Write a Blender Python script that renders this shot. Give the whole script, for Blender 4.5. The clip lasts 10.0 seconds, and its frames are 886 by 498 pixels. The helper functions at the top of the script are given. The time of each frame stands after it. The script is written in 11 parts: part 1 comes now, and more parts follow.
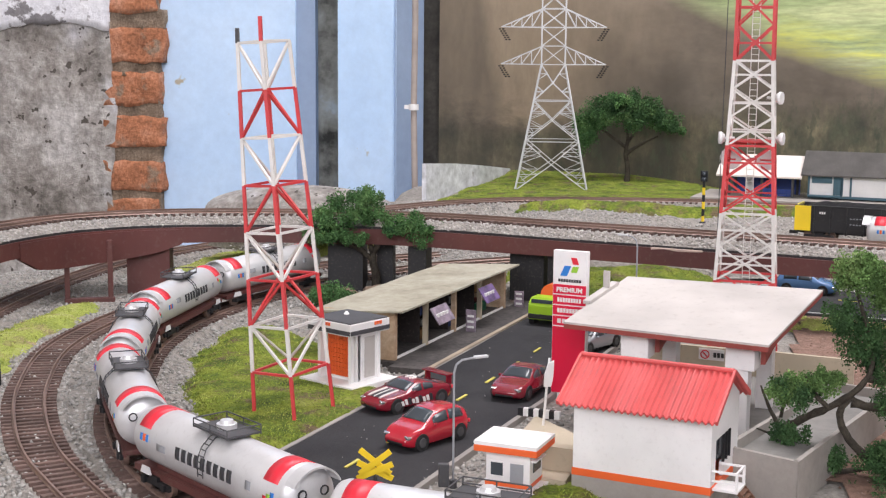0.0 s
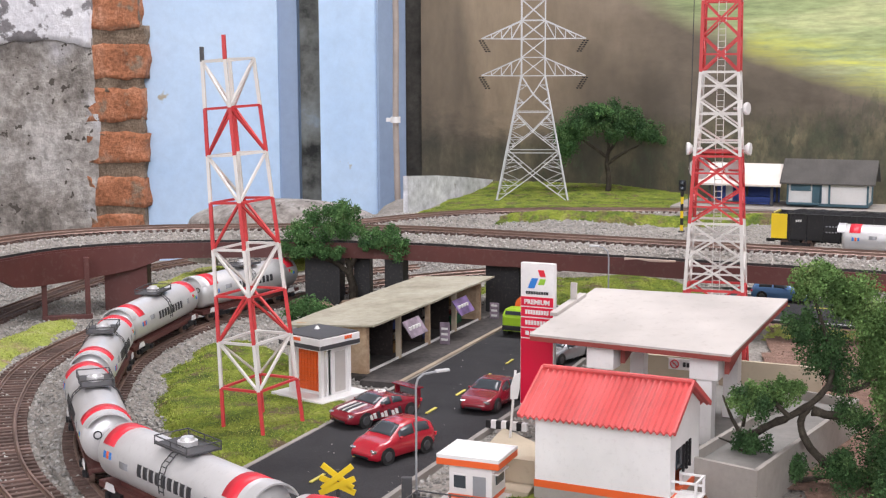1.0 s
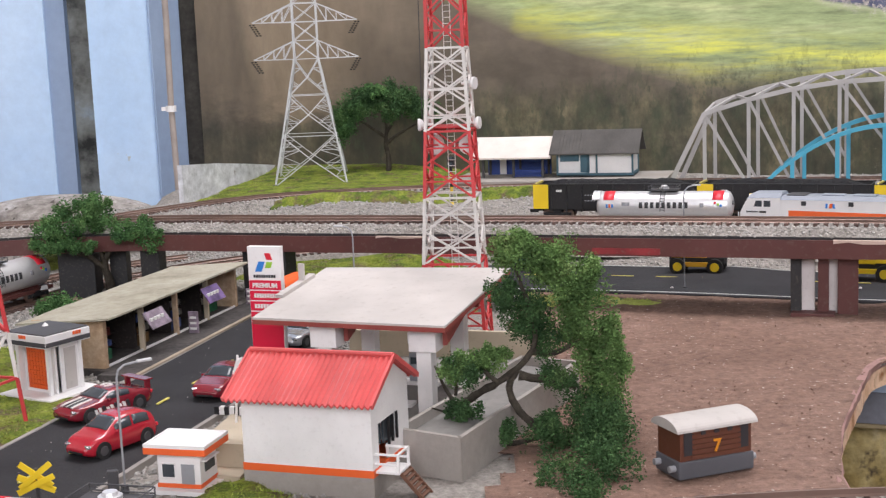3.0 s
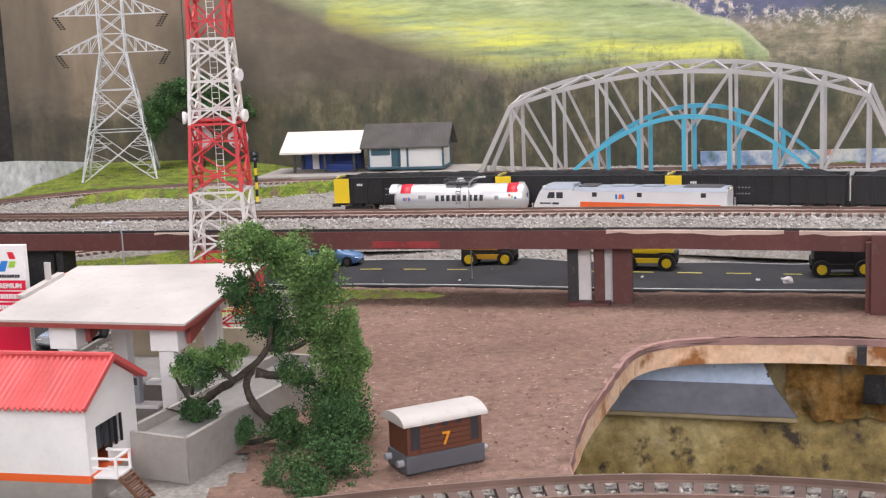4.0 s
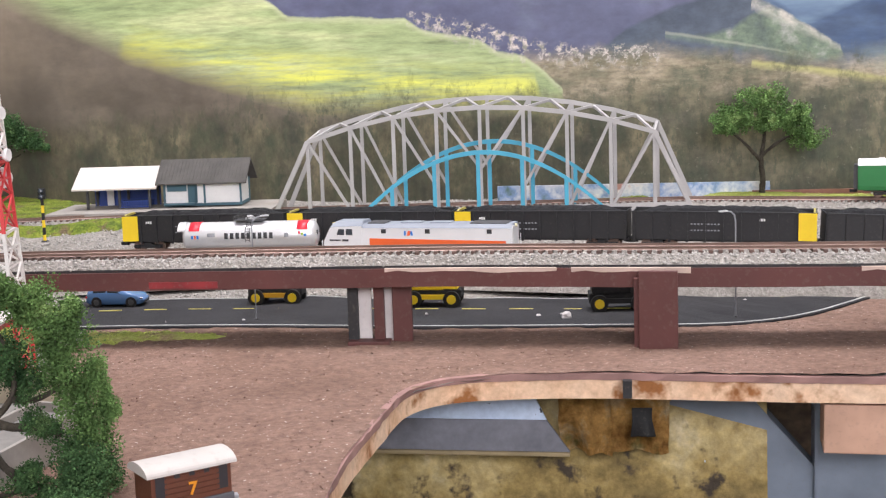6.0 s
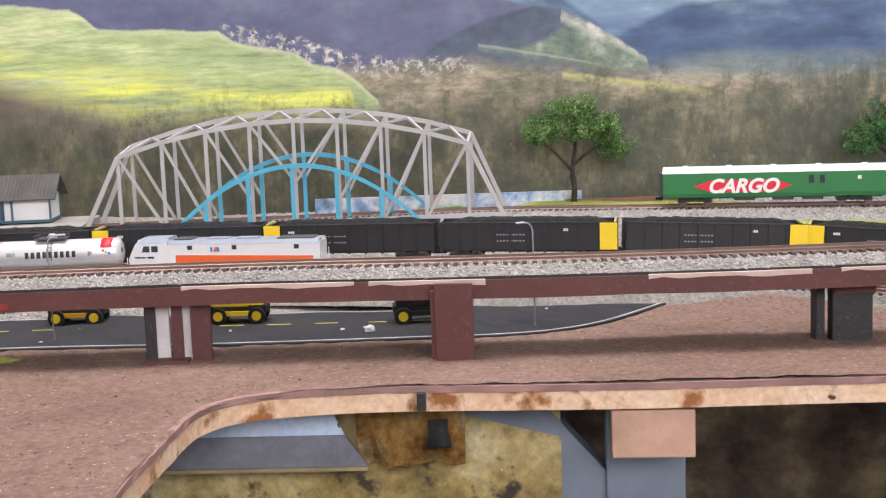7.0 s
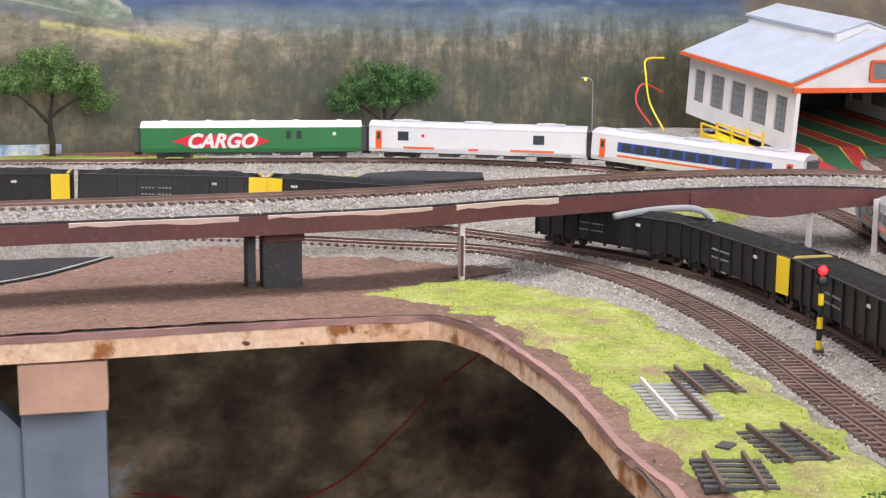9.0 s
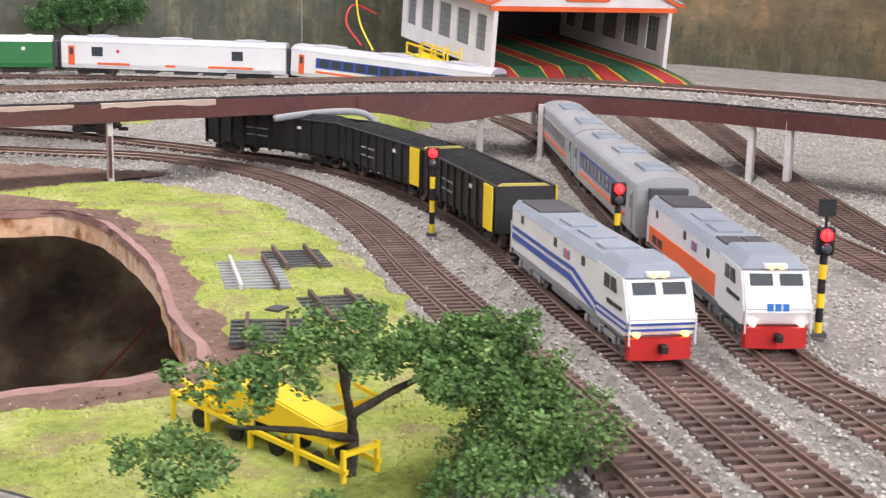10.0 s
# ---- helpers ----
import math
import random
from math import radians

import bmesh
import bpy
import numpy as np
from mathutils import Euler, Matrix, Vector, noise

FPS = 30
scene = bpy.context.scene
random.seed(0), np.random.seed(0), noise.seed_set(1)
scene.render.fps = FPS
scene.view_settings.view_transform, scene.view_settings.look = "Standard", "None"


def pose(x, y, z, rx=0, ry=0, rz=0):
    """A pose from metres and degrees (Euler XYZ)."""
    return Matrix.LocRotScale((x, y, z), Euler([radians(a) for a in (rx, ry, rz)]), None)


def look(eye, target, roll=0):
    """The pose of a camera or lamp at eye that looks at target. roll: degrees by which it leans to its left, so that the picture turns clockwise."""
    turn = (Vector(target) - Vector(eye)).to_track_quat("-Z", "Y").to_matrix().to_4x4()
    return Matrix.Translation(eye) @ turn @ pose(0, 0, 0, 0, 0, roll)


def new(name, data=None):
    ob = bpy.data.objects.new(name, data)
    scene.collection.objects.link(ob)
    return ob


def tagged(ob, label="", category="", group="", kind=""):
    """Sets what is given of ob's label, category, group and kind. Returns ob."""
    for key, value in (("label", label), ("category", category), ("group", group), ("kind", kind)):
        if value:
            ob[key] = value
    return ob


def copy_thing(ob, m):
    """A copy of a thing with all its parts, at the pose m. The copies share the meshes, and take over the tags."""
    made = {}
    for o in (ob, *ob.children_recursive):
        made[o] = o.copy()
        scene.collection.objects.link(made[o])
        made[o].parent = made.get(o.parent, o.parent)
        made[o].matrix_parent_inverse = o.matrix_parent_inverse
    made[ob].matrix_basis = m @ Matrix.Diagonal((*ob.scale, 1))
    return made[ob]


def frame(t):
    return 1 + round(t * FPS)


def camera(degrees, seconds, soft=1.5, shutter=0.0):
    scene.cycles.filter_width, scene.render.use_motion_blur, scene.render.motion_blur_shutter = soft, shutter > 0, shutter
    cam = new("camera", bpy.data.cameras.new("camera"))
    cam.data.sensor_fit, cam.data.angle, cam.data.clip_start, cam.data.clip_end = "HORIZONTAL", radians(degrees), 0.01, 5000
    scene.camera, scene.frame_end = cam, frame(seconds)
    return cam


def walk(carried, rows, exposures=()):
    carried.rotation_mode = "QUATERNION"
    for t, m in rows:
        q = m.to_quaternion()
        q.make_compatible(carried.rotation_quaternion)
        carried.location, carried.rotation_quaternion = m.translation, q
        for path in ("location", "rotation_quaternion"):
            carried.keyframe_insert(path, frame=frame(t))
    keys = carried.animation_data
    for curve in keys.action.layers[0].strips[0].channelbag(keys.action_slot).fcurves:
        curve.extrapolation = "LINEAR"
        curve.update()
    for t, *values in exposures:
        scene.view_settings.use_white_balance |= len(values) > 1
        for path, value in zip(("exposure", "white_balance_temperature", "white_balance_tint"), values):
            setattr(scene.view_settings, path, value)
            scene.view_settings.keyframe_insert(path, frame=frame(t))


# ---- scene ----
cam = camera(37.3, 10.0, soft=1.25, shutter=0.06)
PATH = [
    (0, (-0.031, -0.101, 0.2), (-0.327, 1.856, -0.088), 0.5),
    (0.5, (-0.024, -0.106, 0.202), (-0.337, 1.851, -0.071), 0.2),
    (1, (-0.014, -0.103, 0.203), (-0.304, 1.857, -0.07), -0.2),
    (1.5, (-0.007, -0.099, 0.202), (-0.27, 1.864, -0.074), -0.9),
    (2, (0.006, -0.1, 0.203), (-0.209, 1.869, -0.077), -1.5),
    (2.5, (0.023, -0.098, 0.201), (-0.114, 1.876, -0.089), -2.1),
    (3, (0.049, -0.099, 0.2), (0.011, 1.878, -0.103), -2.3),
    (3.2, (0.065, -0.092, 0.196), (0.094, 1.884, -0.113), -2.1),
    (4.3, (0.119, -0.089, 0.194), (0.306, 1.877, -0.123), -2.4),
    (4.5, (0.119, -0.091, 0.196), (0.327, 1.873, -0.118), -2.3),
    (5, (0.12, -0.095, 0.2), (0.38, 1.865, -0.101), -2.0),
    (5.2, (0.122, -0.095, 0.197), (0.407, 1.863, -0.098), -1.9),
    (6.3, (0.161, -0.09, 0.201), (0.636, 1.833, -0.077), -1.9),
    (6.5, (0.164, -0.094, 0.203), (0.682, 1.817, -0.077), -1.9),
    (7, (0.187, -0.102, 0.202), (0.823, 1.774, -0.074), -2.1),
    (7.5, (0.198, -0.109, 0.209), (0.957, 1.721, -0.065), -1.9),
    (8, (0.209, -0.116, 0.205), (1.115, 1.645, -0.075), -1.5),
    (8.5, (0.245, -0.125, 0.197), (1.309, 1.542, -0.102), -0.5),
    (9, (0.281, -0.132, 0.184), (1.479, 1.434, -0.149), 0.3),
    (9.5, (0.313, -0.147, 0.174), (1.624, 1.319, -0.189), 0.8),
    (9.6, (0.326, -0.153, 0.167), (1.651, 1.3, -0.198), 0.9),
    (9.8, (0.343, -0.177, 0.156), (1.709, 1.234, -0.224), 1.0),
    (10, (0.369, -0.203, 0.142), (1.776, 1.163, -0.249), 1.2),
]
walk(cam, [(t, look(eye, target, roll)) for t, eye, target, roll in PATH],
     exposures=[(0, 0.0), (1.5, -0.07), (3.0, -0.14), (4.5, 0.11), (6.5, 0.18), (8.5, 0.17), (9.5, 0.25), (10, 0.25)])

# ---- exposure, world and large lights ----
world = bpy.data.worlds.new("world")
scene.world = world
world.use_nodes = True
_wn = world.node_tree
_bg = _wn.nodes["Background"]
_sky = _wn.nodes.new("ShaderNodeTexSky")
_sky.sky_type = "NISHITA"
_sky.sun_disc = False
_sky.sun_elevation = radians(50)
_sky.sun_rotation = radians(200)
_wn.links.new(_sky.outputs[0], _bg.inputs[0])
_bg.inputs[1].default_value = 0.1


def area_lamp(name, eye, target, sx, sy, watts, color):
    data = bpy.data.lights.new(name, "AREA")
    data.shape, data.size, data.size_y, data.energy, data.color = "RECTANGLE", sx, sy, watts, color
    ob = new(name, data)
    ob.matrix_world = look(eye, target)
    return ob


# added lamps for an assumed, unseen roof light above and window behind the camera
area_lamp("skylight_glow", (0.5, 1.02, 1.99), (0.5, 1.02, 0), 2.1, 0.66, 62, (1.0, 0.95, 0.98))
area_lamp("window_glow", (0.2, -2.14, 1.2), (0.2, 0.0, 1.15), 2.8, 1.1, 72, (1.0, 0.955, 1.0))

# ---- materials ----
MATS = {}


def _nodes(name):
    m = bpy.data.materials.new(name)
    m.use_nodes = True
    nt = m.node_tree
    return m, nt, nt.nodes["Principled BSDF"]


def _coords(nt, scale, obj=False):
    tc = nt.nodes.new("ShaderNodeTexCoord")
    mp = nt.nodes.new("ShaderNodeMapping")
    mp.inputs["Scale"].default_value = (scale, scale, scale) if not isinstance(scale, tuple) else scale
    if obj:
        nt.links.new(tc.outputs["Object"], mp.inputs[0])
    else:
        geo = nt.nodes.new("ShaderNodeNewGeometry")
        nt.links.new(geo.outputs["Position"], mp.inputs[0])
    return mp.outputs[0]


def _noise(nt, vec, scale, detail=4.0, rough=0.6):
    n = nt.nodes.new("ShaderNodeTexNoise")
    n.inputs["Scale"].default_value = scale
    n.inputs["Detail"].default_value = detail
    n.inputs["Roughness"].default_value = rough
    nt.links.new(vec, n.inputs["Vector"])
    return n.outputs[0]


def _ramp(nt, fac, stops):
    r = nt.nodes.new("ShaderNodeValToRGB")
    els = r.color_ramp.elements
    while len(els) < len(stops):
        els.new(0.5)
    for e, (p, c) in zip(els, stops):
        e.position = p
        e.color = (*c, 1)
    nt.links.new(fac, r.inputs[0])
    return r.outputs[0]


def _mix(nt, fac, a, b, mode="MIX"):
    m = nt.nodes.new("ShaderNodeMix")
    m.data_type, m.blend_type = "RGBA", mode
    for sock, v in ((m.inputs[0], fac), (m.inputs[6], a), (m.inputs[7], b)):
        if isinstance(v, (int, float)):
            sock.default_value = v
        elif isinstance(v, tuple):
            sock.default_value = (*v, 1)
        else:
            nt.links.new(v, sock)
    return m.outputs[2]


def _bump(nt, bsdf, height, strength, dist):
    b = nt.nodes.new("ShaderNodeBump")
    b.inputs["Strength"].default_value = strength
    b.inputs["Distance"].default_value = dist
    nt.links.new(height, b.inputs["Height"])
    nt.links.new(b.outputs[0], bsdf.inputs["Normal"])


def paint(name, color, rough=0.5, wear=0.12, scale=120.0, metal=0.0, dirt=(0.18, 0.15, 0.12), bump=0.15, vary=0.0, coat=0.0):
    """Painted or moulded surface with soft blotches, fine grain and grime."""
    if name in MATS:
        return MATS[name]
    m, nt, b = _nodes(name)
    v = _coords(nt, 1.0)
    big = _noise(nt, v, scale * 0.25, 3)
    fine = _noise(nt, v, scale * 4, 4)
    lo = tuple(c * (1 - wear) for c in color)
    hi = tuple(min(1, c * (1 + wear * 0.5)) for c in color)
    c = _ramp(nt, big, [(0.3, lo), (0.7, hi)])
    gr = _ramp(nt, fine, [(0.55, (0, 0, 0)), (0.85, (1, 1, 1))])
    gm = nt.nodes.new("ShaderNodeMath")
    gm.operation = "MULTIPLY"
    gm.inputs[1].default_value = wear * 1.6
    nt.links.new(gr, gm.inputs[0])
    c = _mix(nt, gm.outputs[0], c, dirt)
    if vary:
        oi = nt.nodes.new("ShaderNodeObjectInfo")
        k = _ramp(nt, oi.outputs["Random"], [(0, (1 - vary,) * 3), (1, (1 + vary * 0.3,) * 3)])
        c = _mix(nt, 1.0, c, k, "MULTIPLY")
    nt.links.new(c, b.inputs["Base Color"])
    b.inputs["Roughness"].default_value = rough
    b.inputs["Metallic"].default_value = metal
    b.inputs["Coat Weight"].default_value = coat
    if bump:
        _bump(nt, b, fine, bump, 0.0006)
    MATS[name] = m
    return m


def blotch(name, stops, scale, rough=0.9, bump=0.6, dist=0.002, fine=6.0, speck=None, island=0.0, second=None, grain=(0.55, 1.35)):
    """Rough natural surface: colours by noise at two scales, relief, specks."""
    if name in MATS:
        return MATS[name]
    m, nt, b = _nodes(name)
    v = _coords(nt, 1.0)
    n1 = _noise(nt, v, scale, 5, 0.65)
    n2 = _noise(nt, v, scale * fine, 5, 0.7)
    c = _ramp(nt, n1, stops)
    k = _ramp(nt, n2, [(0.25, (grain[0],) * 3), (0.75, (grain[1],) * 3)])
    c = _mix(nt, 1.0, c, k, "MULTIPLY")
    if second:
        sc, lo, hi, col = second
        n3 = _noise(nt, v, sc, 4, 0.6)
        mask = _ramp(nt, n3, [(lo, (0, 0, 0)), (hi, (1, 1, 1))])
        c = _mix(nt, mask, c, _mix(nt, 1.0, col, k, "MULTIPLY"))
    if speck:
        sc, th, col = speck
        n3 = _noise(nt, v, sc, 2, 0.5)
        mask = _ramp(nt, n3, [(th, (0, 0, 0)), (th + 0.03, (1, 1, 1))])
        c = _mix(nt, mask, c, col)
    if island:
        g = nt.nodes.new("ShaderNodeNewGeometry")
        k2 = _ramp(nt, g.outputs["Random Per Island"], [(0, (1 - island,) * 3), (1, (1 + island,) * 3)])
        c = _mix(nt, 1.0, c, k2, "MULTIPLY")
    nt.links.new(c, b.inputs["Base Color"])
    b.inputs["Roughness"].default_value = rough
    b.inputs["Specular IOR Level"].default_value = 0.25
    _bump(nt, b, n2, bump, dist)
    MATS[name] = m
    return m


def emitter(name, color, strength):
    m, nt, b = _nodes(name)
    b.inputs["Base Color"].default_value = (*color, 1)
    b.inputs["Emission Color"].default_value = (*color, 1)
    b.inputs["Emission Strength"].default_value = strength
    MATS[name] = m
    return m


def glass(name, color=(0.05, 0.06, 0.07), rough=0.08):
    if name in MATS:
        return MATS[name]
    m, nt, b = _nodes(name)
    b.inputs["Base Color"].default_value = (*color, 1)
    b.inputs["Roughness"].default_value = rough
    b.inputs["Specular IOR Level"].default_value = 0.4
    MATS[name] = m
    return m


white_paint = paint("white_paint", (0.8, 0.79, 0.785), 0.45, 0.1)
red_paint = paint("red_paint", (0.62, 0.045, 0.04), 0.45, 0.15)
redcoral = paint("coral_roof", (0.6, 0.09, 0.088), 0.55, 0.2)
orange_paint = paint("orange_paint", (0.8, 0.13, 0.03), 0.45, 0.08)
black_paint = paint("black_paint", (0.007, 0.007, 0.009), 0.6, 0.15)
yellow_paint = paint("yellow_paint", (0.85, 0.6, 0.02), 0.45, 0.08)
grey_paint = paint("grey_paint", (0.3, 0.31, 0.33), 0.5, 0.15)
roof_grey = paint("roof_grey", (0.26, 0.29, 0.34), 0.5, 0.12)
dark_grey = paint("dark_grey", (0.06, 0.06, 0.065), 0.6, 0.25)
dark_glass = glass("dark_glass")
rail_metal = paint("rail_metal", (0.24, 0.16, 0.13), 0.4, 0.3, metal=0.4)
sleeper_brown = paint("sleeper_brown", (0.15, 0.095, 0.08), 0.85, 0.35, vary=0.3, dirt=(0.3, 0.26, 0.23))
maroon = paint("maroon_board", (0.105, 0.032, 0.028), 0.55, 0.25, scale=60)
asphalt = blotch("asphalt", [(0.3, (0.024, 0.024, 0.027)), (0.7, (0.043, 0.043, 0.046))], 18, 0.85, 0.35, 0.0008, 60)
dirt = blotch("brown_earth", [(0.25, (0.15, 0.093, 0.07)), (0.5, (0.23, 0.145, 0.112)), (0.8, (0.31, 0.205, 0.165))], 7, 0.95, 0.9, 0.003, 30,
              speck=(420, 0.7, (0.55, 0.48, 0.42)))
gravel = blotch("gravel_bed", [(0.3, (0.27, 0.25, 0.225)), (0.7, (0.4, 0.375, 0.345))], 60, 0.95, 1.0, 0.003, 5)
stone_mat = blotch("ballast_stone", [(0.2, (0.22, 0.215, 0.2)), (0.5, (0.34, 0.33, 0.31)), (0.8, (0.45, 0.435, 0.41))], 300, 0.95, 0.3, 0.0005, 4, island=0.3, grain=(0.8, 1.15))
stone_mid = blotch("mid_ballast_stone", [(0.2, (0.29, 0.275, 0.255)), (0.5, (0.39, 0.37, 0.345)), (0.8, (0.48, 0.46, 0.435))], 300, 0.95, 0.3, 0.0005, 4, island=0.28, grain=(0.8, 1.15))
stone_pale = blotch("pale_ballast_stone", [(0.2, (0.33, 0.305, 0.275)), (0.5, (0.45, 0.425, 0.385)), (0.8, (0.55, 0.525, 0.485))], 300, 0.95, 0.3, 0.0005, 4, island=0.25, grain=(0.8, 1.15))
turf = blotch("model_turf", [(0.3, (0.055, 0.085, 0.02)), (0.45, (0.15, 0.21, 0.03)), (0.58, (0.26, 0.31, 0.045)), (0.74, (0.34, 0.36, 0.1))], 48, 0.95, 1.0, 0.003, 9,
              second=(52, 0.53, 0.66, (0.17, 0.125, 0.075)), grain=(0.35, 1.5))
turf_bright = blotch("bright_turf", [(0.3, (0.24, 0.3, 0.07)), (0.5, (0.41, 0.47, 0.11)), (0.7, (0.53, 0.54, 0.22))], 26, 0.95, 1.0, 0.003, 12,
                     second=(30, 0.52, 0.68, (0.36, 0.26, 0.17)), grain=(0.6, 1.28))
wood_edge = blotch("raw_wood_edge", [(0.3, (0.66, 0.38, 0.22)), (0.5, (0.8, 0.55, 0.37)), (0.75, (0.85, 0.66, 0.5))], 22, 0.8, 0.4, 0.001, 8,
                   second=(34, 0.56, 0.66, (0.34, 0.14, 0.05)), speck=(60, 0.7, (0.1, 0.05, 0.03)), grain=(0.75, 1.12))


# ---- mesh helpers ----
def part(name, bm, material, parent, label=""):
    me = bpy.data.meshes.new(name)
    bm.to_mesh(me)
    bm.free()
    me.materials.append(material)
    ob = new(name, me)
    if parent is not None:
        ob.parent = parent
    if label:
        ob["label"] = label
    return ob


def share(ob, m, parent=None):
    """Another object on the same mesh."""
    o = new(ob.name.split(".")[0], ob.data)
    o.parent = parent or ob.parent
    o.matrix_basis = m
    return o


def thing(name, m, label, category, group="", kind=""):
    ob = new(name)
    ob.empty_display_size = 0.01
    ob.matrix_basis = m
    return tagged(ob, label, category, group, kind)


def solo(name, bm, material, label, category, group="", kind="", m=None):
    ob = part(name, bm, material, None)
    if m is not None:
        ob.matrix_basis = m
    return tagged(ob, label, category, group, kind)


def BM():
    return bmesh.new()


def box(bm, c, s, rz=0.0, bevel=0.0, m=None):
    """Box by centre and size, turned about z by degrees, edges bevelled."""
    r = bmesh.ops.create_cube(bm, size=1.0)
    vs = r["verts"]
    mat = Matrix.Translation(c) @ Matrix.Rotation(radians(rz), 4, "Z") @ Matrix.Diagonal((*s, 1))
    if m is not None:
        mat = m @ mat
    bmesh.ops.transform(bm, matrix=mat, verts=vs)
    if bevel:
        es = list({e for v in vs for e in v.link_edges})
        bmesh.ops.bevel(bm, geom=es, offset=bevel, segments=2, affect="EDGES", profile=0.6)
    return bm


def cyl(bm, a, b, r, r2=None, seg=12, caps=True):
    a, b = Vector(a), Vector(b)
    d = b - a
    r2 = r if r2 is None else r2
    out = bmesh.ops.create_cone(bm, cap_ends=caps, segments=seg, radius1=r, radius2=r2, depth=d.length)
    q = Vector((0, 0, 1)).rotation_difference(d.normalized()).to_matrix().to_4x4()
    bmesh.ops.transform(bm, matrix=Matrix.Translation((a + b) / 2) @ q, verts=out["verts"])
    return bm


def bar(bm, a, b, w, h=None, up=(0, 0, 1)):
    """Square bar between two points."""
    a, b = Vector(a), Vector(b)
    d = b - a
    h = w if h is None else h
    z = d.normalized()
    u = Vector(up)
    if abs(z.dot(u)) > 0.98:
        u = Vector((0, 1, 0))
    x = u.cross(z).normalized()
    y = z.cross(x)
    rot = Matrix((x, y, z)).transposed().to_4x4()
    r = bmesh.ops.create_cube(bm, size=1.0)
    bmesh.ops.transform(bm, matrix=Matrix.Translation((a + b) / 2) @ rot @ Matrix.Diagonal((w, h, d.length, 1)), verts=r["verts"])
    return bm


def prism(bm, pts, h0, h1, plane="xy"):
    """Extrude a polygon; plane xy (heights z), xz (depth y) or yz (depth x)."""
    def p3(p, h):
        return {"xy": (p[0], p[1], h), "xz": (p[0], h, p[1]), "yz": (h, p[0], p[1])}[plane]
    lo = [bm.verts.new(p3(p, h0)) for p in pts]
    hi = [bm.verts.new(p3(p, h1)) for p in pts]
    n = len(pts)
    bm.faces.new(lo[::-1])
    bm.faces.new(hi)
    for i in range(n):
        bm.faces.new((lo[i], lo[(i + 1) % n], hi[(i + 1) % n], hi[i]))
    bmesh.ops.recalc_face_normals(bm, faces=bm.faces[:])
    return bm


def spline(ctrl, step=0.01):
    """Catmull-Rom points through ctrl, evenly spaced."""
    P = np.array(ctrl, float)
    P = np.vstack([2 * P[0] - P[1], P, 2 * P[-1] - P[-2]])
    out = []
    for i in range(1, len(P) - 2):
        for s in np.linspace(0, 1, 40, endpoint=False):
            a, b, c, d = P[i - 1], P[i], P[i + 1], P[i + 2]
            out.append(0.5 * (2 * b + (c - a) * s + (2 * a - 5 * b + 4 * c - d) * s**2 + (3 * b - a - 3 * c + d) * s**3))
    out = np.array(out + [P[-2]])
    L = np.r_[0, np.cumsum(np.linalg.norm(np.diff(out, axis=0), axis=1))]
    n = max(2, int(L[-1] / step))
    u = np.linspace(0, L[-1], n + 1)
    return np.stack([np.interp(u, L, out[:, k]) for k in range(out.shape[1])], -1)


def frames_of(path):
    """Unit tangent and left normal in plan at each point."""
    t = np.gradient(path[:, :2], axis=0)
    t /= np.linalg.norm(t, axis=1)[:, None]
    return t, np.stack([-t[:, 1], t[:, 0]], -1)


def sweep(bm, path, profile, closed=True, jitter=None):
    """Carry a profile of (left offset, height) along a path."""
    _, n = frames_of(path)
    rings = []
    for i, p in enumerate(path):
        ring = []
        for k, (o, h) in enumerate(profile):
            j = jitter(i, k) if jitter else (0, 0)
            ring.append(bm.verts.new((p[0] + n[i, 0] * (o + j[0]), p[1] + n[i, 1] * (o + j[0]), p[2] + h + j[1])))
        rings.append(ring)
    m = len(profile)
    for a, b in zip(rings, rings[1:]):
        for k in range(m if closed else m - 1):
            bm.faces.new((a[k], a[(k + 1) % m], b[(k + 1) % m], b[k]))
    if closed:
        bm.faces.new(rings[0][::-1])
        bm.faces.new(rings[-1])
    bmesh.ops.recalc_face_normals(bm, faces=bm.faces[:])
    return bm


def mesh_from(name, verts, faces, material, smooth=False):
    me = bpy.data.meshes.new(name)
    me.from_pydata([tuple(v) for v in verts], [], faces)
    me.materials.append(material)
    me.update()
    if smooth:
        me.polygons.foreach_set("use_smooth", [True] * len(me.polygons))
    return new(name, me)


def smooth(ob):
    ob.data.polygons.foreach_set("use_smooth", [True] * len(ob.data.polygons))
    return ob

